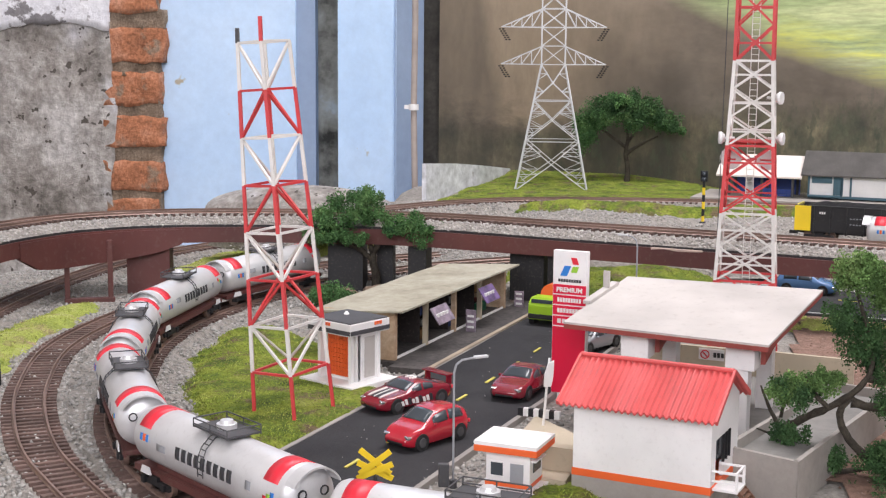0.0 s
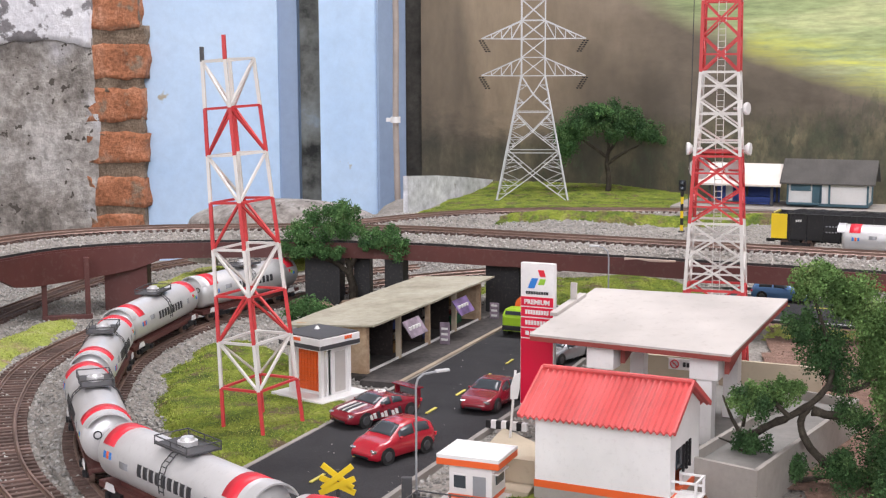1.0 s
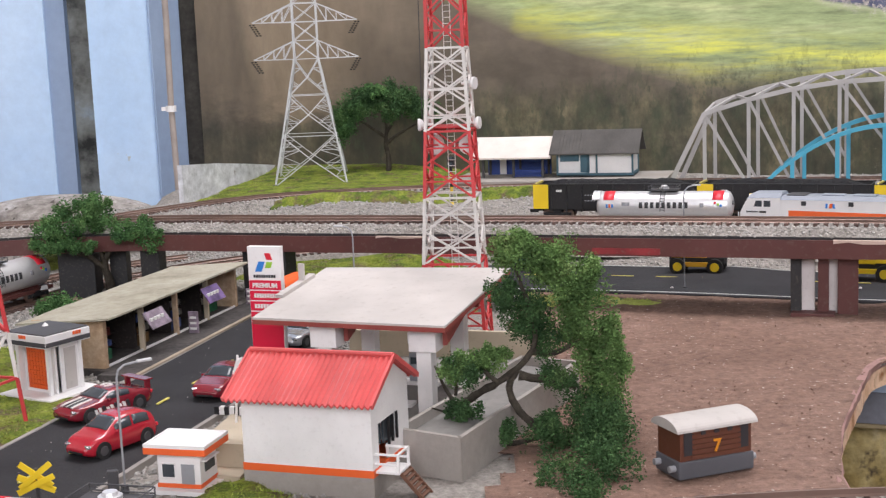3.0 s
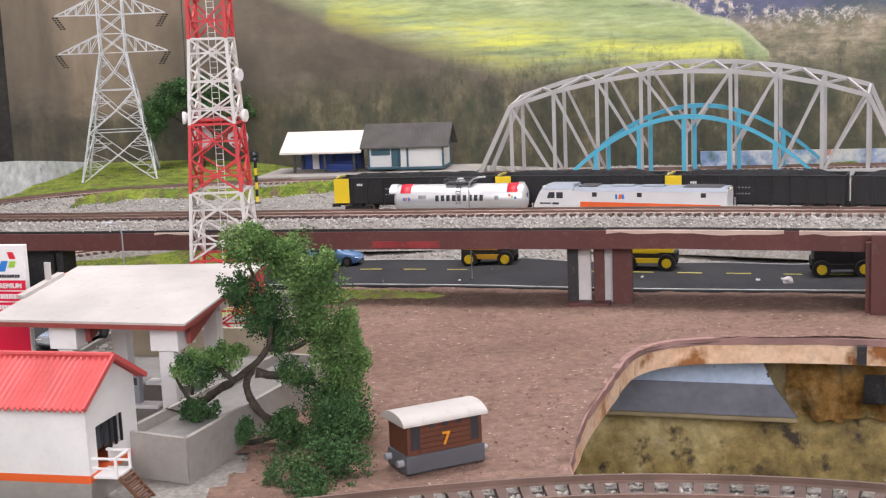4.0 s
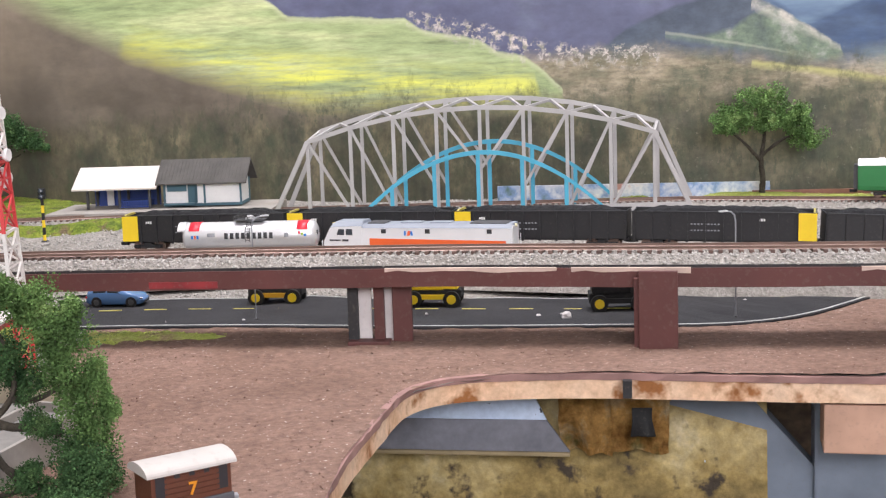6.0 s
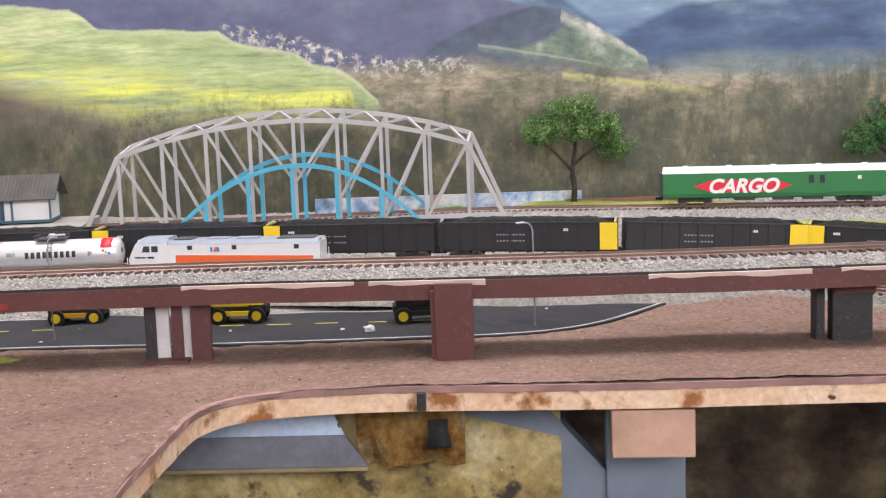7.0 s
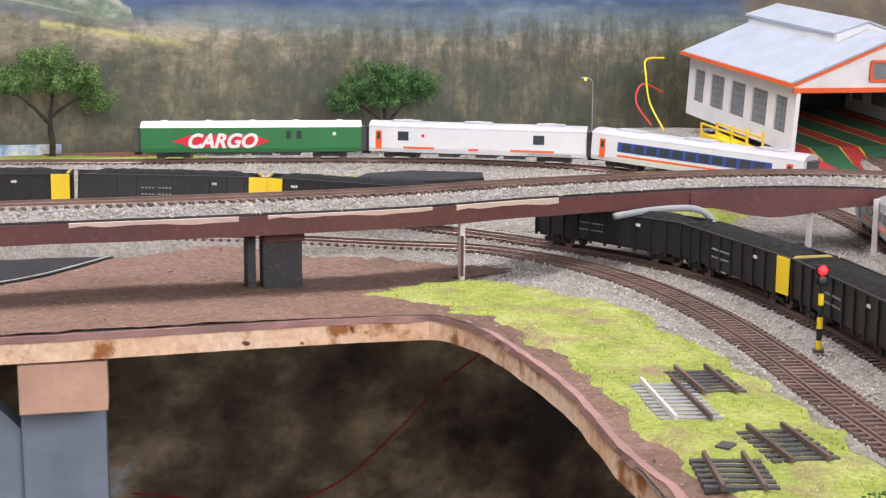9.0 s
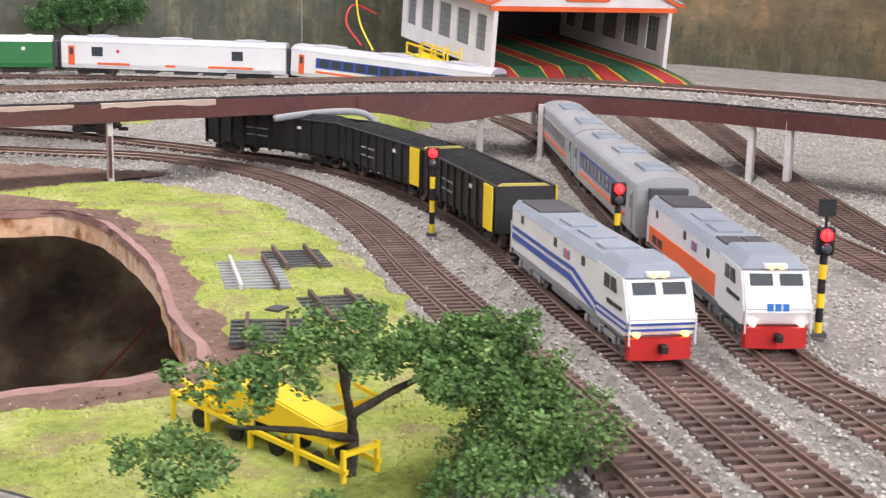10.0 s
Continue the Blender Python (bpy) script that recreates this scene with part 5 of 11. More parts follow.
def coach(label, kind):
    """Coach body with rounded roof; kind: van, generator, saloon, grey or power."""
    th = thing("railway_coach", Matrix(), label, "railway coach", "railway coaches")
    L, W = 0.1155, 0.0162
    side, top = {"van": (cargo_green, white_paint), "generator": (loco_white, coach_roof), "saloon": (loco_white, coach_roof),
                 "grey": (coach_grey, coach_grey), "power": (coach_grey, coach_grey)}[kind]
    bm = BM()
    prism(bm, [(-W + 0.0012, 0.0085), (W - 0.0012, 0.0085), (W, 0.013), (W, 0.0345), (-W, 0.0345), (-W, 0.013)], -L, L, "yz")
    bmesh.ops.bevel(bm, geom=[e for e in bm.edges if abs(e.verts[0].co.x - e.verts[1].co.x) < 1e-6 and e.verts[0].co.z != e.verts[1].co.z], offset=0.0008, segments=2, affect="EDGES")
    body = part("body", bm, side, th)
    bm = BM()
    arc = [(W * math.cos(radians(a)) * 1.012, 0.0345 + 0.0062 * math.sin(radians(a))) for a in range(0, 181, 15)]
    prism(bm, arc, -L, L, "yz")
    roof = part("roof", bm, top, th, "white roof" if kind == "van" else "")
    n = 5 if kind == "van" else 3
    for k in range(n):
        bm = BM()
        x = -L + 2 * L * (k + 0.5) / n
        if kind == "van":
            box(bm, (x, 0, 0.0408), (0.006, 0.005, 0.0016), bevel=0.0003)
        else:
            box(bm, (x, 0, 0.0407), (0.03, 0.016, 0.0022), bevel=0.0007)
            box(bm, (x, 0, 0.042), (0.01, 0.01, 0.0008))
        part("roof_vent", bm, roof_grey if kind in ("grey", "power") else top, roof)
    for s in (-1, 1):
        y = s * (W + 0.0001)
        if kind == "van":
            decal(body, "emblem", [(-0.083, 0.0205), (-0.064, 0.0268), (0.002, 0.0268), (0.019, 0.0205), (0.002, 0.0142), (-0.064, 0.0142)] if s < 0 else [(0.083, 0.0205), (0.064, 0.0268), (-0.002, 0.0268), (-0.019, 0.0205), (-0.002, 0.0142), (0.064, 0.0142)], y, logo_red)
            cu = bpy.data.curves.new("lettering", "FONT")
            cu.body, cu.size, cu.extrude, cu.shear, cu.align_x = "CARGO", 0.0205, 0.0002, 0.3, "CENTER"
            cu.offset = 0.0007
            cu.materials.append(white_ink)
            t = new("lettering", cu)
            t.parent = body
            t.matrix_basis = pose(-0.032 if s < 0 else 0.032, s * (W + 0.0005), 0.0138, 90, 0, 0 if s < 0 else 180)
            t["label"] = "white slanted letters reading CARGO"
            for x in (0.036, 0.047):
                decal(body, "side_window", rect(x, x + 0.005, 0.0225, 0.031), y, dark_glass, 0.0009)
            decal(body, "sliding_door", rect(0.033, 0.056, 0.0115, 0.0325), y, cargo_green, 0.0005)
            decal(body, "placard", rect(0.085, 0.0885, 0.026, 0.0295), y, white_ink)
        elif kind == "generator":
            decal(body, "door", rect(-0.108, -0.1015, 0.0115, 0.031), y, orange_paint, 0.0004, "orange door")
            decal(body, "door_window", rect(-0.1065, -0.103, 0.022, 0.029), s * (W + 0.0004), dark_glass)
            for x in (-0.084, 0.06):
                decal(body, "side_window", rect(x, x + 0.0115, 0.021, 0.0305), y, dark_glass)
            for x0, x1, z in ((-0.078, -0.045, 0.0125), (-0.008, 0.002, 0.012), (0.036, 0.082, 0.0125)):
                decal(body, "stripe", rect(x0, x1, z, z + 0.0022), y, orange_paint)
            decal(body, "stripe", rect(0.055, 0.1, 0.0098, 0.0118), y, coach_grey)
            bm = BM()
            cyl(bm, (-0.057, y, 0.0265), (-0.057, y + s * 0.0003, 0.0265), 0.0017, seg=12)
            part("emblem", bm, logo_red, body)
            decal(body, "louvre", rect(-0.02, 0.022, 0.0145, 0.0325), y, loco_white, 0.0004)
        else:
            dk = deep_blue if kind in ("saloon", "power") else dark_glass
            decal(body, "window_band", rect(-0.084, 0.084, 0.0195, 0.0295), y, deep_blue if kind != "grey" else coach_grey)
            for k in range(11):
                x = -0.079 + 0.0145 * k
                decal(body, "side_window", rect(x, x + 0.0108, 0.0208, 0.0285), s * (W + 0.0004), dark_glass)
            decal(body, "stripe", rect(-0.084, 0.084, 0.0145, 0.0165), y, orange_paint)
            for x in (-0.105, 0.0985):
                decal(body, "door", rect(x, x + 0.0065, 0.0115, 0.031), y, orange_paint if kind == "saloon" else coach_grey, 0.0004)
                decal(body, "door_window", rect(x + 0.0015, x + 0.005, 0.022, 0.029), s * (W + 0.0004), dark_glass)
    bm = BM()
    for x in (-0.03, 0.01, 0.04):
        box(bm, (x, 0, 0.0068), (0.022, 0.022, 0.0045), bevel=0.0006)
    box(bm, (0, 0, 0.0082), (2 * L - 0.01, 0.02, 0.002))
    part("underframe", bm, dark_grey, th)
    for x in (-0.082, 0.082):
        bogie(th, x, 2, black_paint, 0.027)
    for s in (-1, 1):
        bm = BM()
        box(bm, (s * (L + 0.002), 0, 0.022), (0.005, 0.02, 0.026), bevel=0.0006)
        part("gangway", bm, dark_grey, th)
        bm = BM()
        box(bm, (s * (L + 0.005), 0, 0.0068), (0.008, 0.003, 0.003))
        part("coupler", bm, black_paint, th)
    return th


def resize(th, sx, sy, sz):
    """Scale a finished vehicle to fit the camera's view; the wheels keep to the rails' gauge."""
    for ob in th.children_recursive:
        wide = 1.0 if ob.name.startswith("wheelset") else sy
        ob.data.transform(Matrix.Diagonal((sx, wide, sz, 1)))


# tank train: the engine stands behind the viaduct, its wagons trail round the bend
s_loco = s_near(P_IN, 0.373, 1.035)
eng_orange = locomotive("white diesel locomotive with a broad orange stripe and grey roof", False)
resize(eng_orange, 0.955, 0.88, 0.88)
eng_orange.matrix_basis = on_track(P_IN, s_loco, 0.05, True)
first_tank = tank_wagon()
resize(first_tank, 0.885, 0.87, 0.87)
TANK_PITCH = 0.139
s = s_loco - 0.09 - 0.068
k = 0
while s > 0.09:
    m = on_track(P_IN, s, 0.043, True)
    if k == 0:
        first_tank.matrix_basis = m
    else:
        copy_thing(first_tank, m)
    k += 1
    s = s - TANK_PITCH if k > 1 else s_near(P_IN, -0.249, 0.46) - 0.062 + 4 * TANK_PITCH

# coal train with its blue-striped engine
s_c = s_near(P_COAL, 0.764, 0.067) - 0.088
eng_blue = locomotive("white diesel locomotive with blue stripes and lit lamps", True)
resize(eng_blue, 0.955, 0.88, 0.88)
eng_blue.matrix_basis = on_track(P_COAL, s_c, 0.05)
wag_l, wag_r, wag_n = coal_wagon(-1), coal_wagon(1), coal_wagon(0)
S0 = s_near(P_COAL, 0.123, 1.2) + 0.0785
S1 = s_near(P_COAL, 0.882, 0.238) - 0.0785
places = [S0 + 0.1613 * k for k in range(6)] + [S1 - 0.1595 * k for k in (2, 1, 0)]
used_wagons = set()
for k, at in enumerate(places):
    src = wag_n if k == 6 else wag_l if k in (0, 1, 2, 5) else wag_r
    m = on_track(P_COAL, at, 0.056)
    if src.name in used_wagons:
        copy_thing(src, m)
    else:
        src.matrix_basis = m
        used_wagons.add(src.name)

# passenger train
s_p = s_near(P_STN, 0.805, 0.042) - 0.088
copy_thing(eng_orange, on_track(P_STN, s_p, 0.05))
s_g = s_near(P_STN, 0.965, 1.10)
van = coach("dark green luggage van with a white roof and red emblem", "van")
van.matrix_basis = on_track(P_STN, s_g, 0.082)
gen = coach("white generator coach with orange doors and stripes", "generator")
gen.matrix_basis = on_track(P_STN, s_g + 0.242, 0.082)
sal = coach("white saloon coach with a blue window band", "saloon")
sal.matrix_basis = on_track(P_STN, s_g + 0.484, 0.082)
pw = coach("silver grey coach with a dark blue window band", "power")
pw.matrix_basis = on_track(P_STN, s_p - 0.09 - 0.124, 0.082)
gr = coach("plain silver grey coach with dark windows", "grey")
gr.matrix_basis = on_track(P_STN, s_p - 0.09 - 0.124 - 0.242, 0.082)

# ---- town ----
cream_wall = paint("cream_wall", (0.5, 0.43, 0.32), 0.7, 0.2, scale=60)
shop_beige = blotch("shop_beige", [(0.3, (0.28, 0.17, 0.1)), (0.48, (0.46, 0.33, 0.22)), (0.7, (0.55, 0.43, 0.32))], 40, 0.8, 0.3, 0.0006, 8, grain=(0.8, 1.12))
thatch = blotch("card_roof", [(0.3, (0.27, 0.25, 0.19)), (0.5, (0.36, 0.34, 0.27)), (0.7, (0.42, 0.4, 0.33))], 22, 0.85, 0.4, 0.001, 8, grain=(0.85, 1.1))
concrete = blotch("grey_concrete", [(0.3, (0.3, 0.275, 0.25)), (0.7, (0.39, 0.365, 0.335))], 18, 0.9, 0.3, 0.0006, 12, grain=(0.88, 1.06))
pave_dark = blotch("dark_paving", [(0.3, (0.05, 0.046, 0.046)), (0.7, (0.09, 0.082, 0.078))], 30, 0.9, 0.3, 0.0005, 8)
pave = blotch("forecourt_concrete", [(0.3, (0.19, 0.185, 0.175)), (0.7, (0.27, 0.26, 0.245))], 18, 0.9, 0.3, 0.0005, 12, grain=(0.85, 1.08))
kerb_mat = paint("kerb_stone", (0.3, 0.28, 0.26), 0.8, 0.2)
line_white = paint("road_white", (0.55, 0.55, 0.53), 0.7, 0.25)
line_yellow = paint("road_yellow", (0.62, 0.55, 0.12), 0.7, 0.25)
canopy_white = paint("canopy_white", (0.5, 0.47, 0.445), 0.65, 0.2, scale=60)
totem_red = paint("totem_red", (0.68, 0.01, 0.05), 0.35, 0.04, coat=0.3)
atm_orange = paint("atm_orange", (0.72, 0.11, 0.02), 0.5, 0.1)
tyre = paint("tyre_rubber", (0.015, 0.015, 0.016), 0.8, 0.2)
chrome = paint("chrome", (0.6, 0.6, 0.62), 0.2, 0.05, metal=0.9)
lattice_white = paint("lattice_white", (0.72, 0.7, 0.67), 0.5, 0.12)
lattice_red = paint("lattice_red", (0.6, 0.045, 0.05), 0.5, 0.14)
pylon_grey = paint("pylon_grey", (0.55, 0.56, 0.57), 0.45, 0.1)

ROAD_L = [(-0.225, 0.445), (-0.192, 0.57), (-0.162, 0.69), (-0.128, 0.83), (-0.095, 0.985)]
ROAD_R = [(-0.14, 0.44), (-0.108, 0.56), (-0.072, 0.69), (-0.04, 0.83), (-0.012, 0.955)]


def ribbon(name, left, right, z0, z1, material, label, category):
    a, b = spline(left, 0.02), spline(right, 0.02)
    n = 30
    a = np.stack([np.interp(np.linspace(0, 1, n), np.linspace(0, 1, len(a)), a[:, k]) for k in range(2)], -1)
    b = np.stack([np.interp(np.linspace(0, 1, n), np.linspace(0, 1, len(b)), b[:, k]) for k in range(2)], -1)
    bm = BM()
    rows = []
    for p, q in zip(a, b):
        zg = float(ground_z(p[0], p[1])), float(ground_z(q[0], q[1]))
        rows.append([bm.verts.new((p[0], p[1], zg[0] + z0)), bm.verts.new((p[0], p[1], zg[0] + z1)), bm.verts.new((q[0], q[1], zg[1] + z1)), bm.verts.new((q[0], q[1], zg[1] + z0))])
    for u, v in zip(rows, rows[1:]):
        for k in range(4):
            bm.faces.new((u[k], u[(k + 1) % 4], v[(k + 1) % 4], v[k]))
    bm.faces.new(rows[0][::-1])
    bm.faces.new(rows[-1])
    bmesh.ops.recalc_face_normals(bm, faces=bm.faces[:])
    return solo(name, bm, material, label, category, kind="structure")


def dashes(road, path, length, gap, width, z, mat, name="road_marking"):
    pts = spline(path, 0.004)
    S = np.r_[0, np.cumsum(np.linalg.norm(np.diff(pts, axis=0), axis=1))]
    s = 0.01
    while s + length < S[-1]:
        a = [np.interp(s, S, pts[:, k]) for k in range(2)]
        b = [np.interp(s + length, S, pts[:, k]) for k in range(2)]
        bm = BM()
        ang = math.degrees(math.atan2(b[1] - a[1], b[0] - a[0]))
        mx, my = (a[0] + b[0]) / 2, (a[1] + b[1]) / 2
        box(bm, (mx, my, z + 0.0004 + float(ground_z(mx, my))), (length, width, 0.0006), ang)
        part(name, bm, mat, road)
        s += length + gap


road_main = ribbon("road", ROAD_L, ROAD_R, 0.0, 0.0034, asphalt, "dark asphalt street through the model town", "road")
dashes(road_main, [((a[0] + b[0]) / 2, (a[1] + b[1]) / 2) for a, b in zip(ROAD_L, ROAD_R)], 0.014, 0.032, 0.0016, 0.0036, line_yellow)
ribbon("kerb", [(x - 0.003, y) for x, y in ROAD_L], ROAD_L, 0.0, 0.0038, kerb_mat, "pale kerb along the street", "kerb")
ribbon("kerb", ROAD_R, [(x + 0.003, y) for x, y in ROAD_R], 0.0, 0.0038, kerb_mat, "pale kerb along the street", "kerb")

BACK_MID = [(0.05, 1.029), (0.125, 1.01), (0.19, 0.989), (0.286, 0.952), (0.416, 0.897), (0.478, 0.872), (0.548, 0.847), (0.59, 0.845), (0.635, 0.862), (0.665, 0.884)]
BACK_NEAR = [(0.03, 0.964), (0.1, 0.944), (0.17, 0.92), (0.27, 0.88), (0.42, 0.82), (0.52, 0.786), (0.58, 0.78), (0.636, 0.798), (0.7, 0.838), (0.737, 0.862)]
BACK_FAR = [(0.07, 1.078), (0.14, 1.058), (0.21, 1.036), (0.306, 0.996), (0.436, 0.943), (0.49, 0.918), (0.54, 0.9), (0.58, 0.895), (0.62, 0.9), (0.66, 0.905)]
road_back = ribbon("road", BACK_NEAR, BACK_FAR, 0.0, 0.0034, asphalt, "wide asphalt road behind the viaduct", "road")
dashes(road_back, BACK_MID[:7], 0.019, 0.019, 0.0018, 0.0036, line_yellow)
for side_pts, off in ((BACK_NEAR, 0.004), (BACK_FAR, -0.004)):
    pts = spline(side_pts, 0.01)
    pts = pts + frames_of(pts)[1] * off
    part("edge_line", sweep(BM(), np.c_[pts, ground_z(pts[:, 0], pts[:, 1]) + 0.0037], [(0.0008, 0), (0.0008, 0.0004), (-0.0008, 0.0004), (-0.0008, 0)]), line_white, road_back)
pts = spline(BACK_MID[6:], 0.01)
part("edge_line", sweep(BM(), np.c_[pts, ground_z(pts[:, 0], pts[:, 1]) + 0.0037], [(0.0008, 0), (0.0008, 0.0005), (-0.0008, 0.0005), (-0.0008, 0)]), line_yellow, road_back)


def lattice_tower_simple():
    """Hand-made stick mast of red and white stages."""
    th = thing("lattice_mast", Matrix.Translation((-0.22, 0.595, 0)) @ Matrix.Rotation(radians(-4.2), 4, "Y") @ Matrix.Translation((0.22, -0.595, 0)), "hand-made stick lattice mast painted in red and white stages", "mast")
    base = [(-0.240, 0.585), (-0.213, 0.571), (-0.199, 0.603), (-0.227, 0.619)]
    top = [(-0.2345, 0.594), (-0.2185, 0.5845), (-0.2085, 0.6045), (-0.2255, 0.6145)]
    zs = [0.0, 0.028] + [0.028 + 0.0258 * k for k in range(1, 8)]

    def corner(k, z):
        f = z / zs[-1]
        return (base[k][0] * (1 - f) + top[k][0] * f, base[k][1] * (1 - f) + top[k][1] * f, z)

    for lv in range(8):
        z0, z1 = zs[lv], zs[lv + 1]
        mat = lattice_red if lv % 2 == 0 else lattice_white
        for k in range(4):
            bm = BM()
            bar(bm, corner(k, z0), corner(k, z1), 0.0018)
            part("leg", bm, mat, th)
            bm = BM()
            bar(bm, corner(k, z1), corner((k + 1) % 4, z1), 0.0015, 0.0013)
            part("ring_bar", bm, lattice_red if lv % 2 == 0 else lattice_white, th)
            if lv > 0:
                bm = BM()
                a, b = ((k, (k + 1) % 4) if (k + lv) % 2 == 0 else ((k + 1) % 4, k))
                bar(bm, corner(a, z0), corner(b, z1), 0.0014, 0.0012)
                part("brace", bm, mat, th)
    for k, h in ((1, 0.013), (0, 0.008)):
        bm = BM()
        c = corner(k, zs[-1])
        bar(bm, c, (c[0] + 0.0005, c[1], c[2] + h), 0.0019)
        part("spike", bm, lattice_red if k else dark_grey, th)
    return th


lattice_tower_simple()


def atm_booth():
    th = thing("cash_machine_booth", pose(-0.205, 0.668, 0.001, 0, 0, 58), "white cash machine booth with orange panel and grey flat roof", "booth")
    bm = BM()
    box(bm, (0, 0, 0.0025), (0.041, 0.045, 0.005), bevel=0.0005)
    part("plinth", bm, white_paint, th)
    for c, q in (((0.012, 0, 0.02), (0.0012, 0.029, 0.03)), ((0, 0.0135, 0.02), (0.025, 0.0012, 0.03)), ((-0.007, -0.0005, 0.02), (0.0012, 0.027, 0.03)), ((0.004, -0.0128, 0.02), (0.014, 0.0012, 0.03))):
        bm = BM()
        box(bm, c, q)
        part("wall", bm, white_paint, th)
    for x, y in ((-0.0115, -0.013), (0.0118, -0.013), (-0.0115, 0.013)):
        bm = BM()
        box(bm, (x, y, 0.02), (0.0024, 0.0024, 0.03))
        part("corner_post", bm, white_paint, th)
    bm = BM()
    box(bm, (0.004, -0.0136, 0.019), (0.0085, 0.0006, 0.025))
    part("door", bm, canopy_white, th, "pale door")
    bm = BM()
    box(bm, (-0.008, 0, 0.02), (0.0008, 0.0186, 0.0256))
    panel = part("orange_panel", bm, atm_orange, th, "orange tiled panel")
    bm = BM()
    box(bm, (0, 0, 0), (0.0008, 0.0022, 0.0024))
    tile = part("tile", bm, atm_orange, panel)
    for i in range(7):
        for j in range(9):
            to = tile if i == j == 0 else new("tile", tile.data)
            to.parent = panel
            to.matrix_basis = pose(-0.0087, -0.0078 + 0.0026 * i, 0.0088 + 0.0028 * j)
    bm = BM()
    box(bm, (0, 0, 0.0382), (0.034, 0.036, 0.0075), bevel=0.0004)
    roof = part("roof", bm, white_paint, th)
    bm = BM()
    box(bm, (0, 0, 0.0422), (0.0325, 0.0345, 0.0009))
    part("roof_sheet", bm, dark_grey, roof, "dark grey roof sheet")
    for s in (-1, 1):
        bm = BM()
        box(bm, (s * 0.0171, 0, 0.0365), (0.0005, 0.0355, 0.0026))
        part("fascia_stripe", bm, dark_grey, roof)
        bm = BM()
        box(bm, (0, s * 0.0181, 0.0365), (0.0335, 0.0005, 0.0026))
        part("fascia_stripe", bm, dark_grey, roof)
    bm = BM()
    for k in range(3):
        box(bm, (0.0045 + 0.0022 * k, -0.0182, 0.0403), (0.0016, 0.0005, 0.002))
        box(bm, (-0.0172, 0.004 - 0.0022 * k, 0.0403), (0.0005, 0.0016, 0.002))
    part("lettering", bm, orange_paint, roof)
    bm = BM()
    cyl(bm, (0.004, 0.006, 0.0425), (0.004, 0.006, 0.0445), 0.002, 0.0006, seg=10)
    part("roof_knob", bm, white_paint, roof)
    bm = BM()
    box(bm, (-0.0062, -0.0105, 0.0175), (0.0026, 0.0032, 0.026), bevel=0.0003)
    part("jamb", bm, white_paint, th)


atm_booth()

# row of shops
SHOP_A = math.degrees(math.atan2(0.921 - 0.723, -0.135 + 0.187))
M_SHOP = pose(-0.187, 0.723, 0, 0, 0, SHOP_A)
banner_purple = paint("purple_banner", (0.17, 0.11, 0.26), 0.5, 0.8, scale=300)
banner_pale = paint("pale_banner", (0.3, 0.24, 0.3), 0.5, 0.8, scale=320)
# near-black fittings and dimmed goods paint the shade inside the shops
shop_shade = paint("shop_interior", (0.022, 0.016, 0.015), 0.7, 0.3)
goods = [paint("goods_" + n, c, 0.6, 0.5, scale=400) for n, c in (("red", (0.2, 0.04, 0.04)), ("green", (0.02, 0.16, 0.08)), ("purple", (0.1, 0.04, 0.12)), ("amber", (0.22, 0.12, 0.04)), ("pale", (0.33, 0.32, 0.3)), ("blue", (0.06, 0.1, 0.3)))]


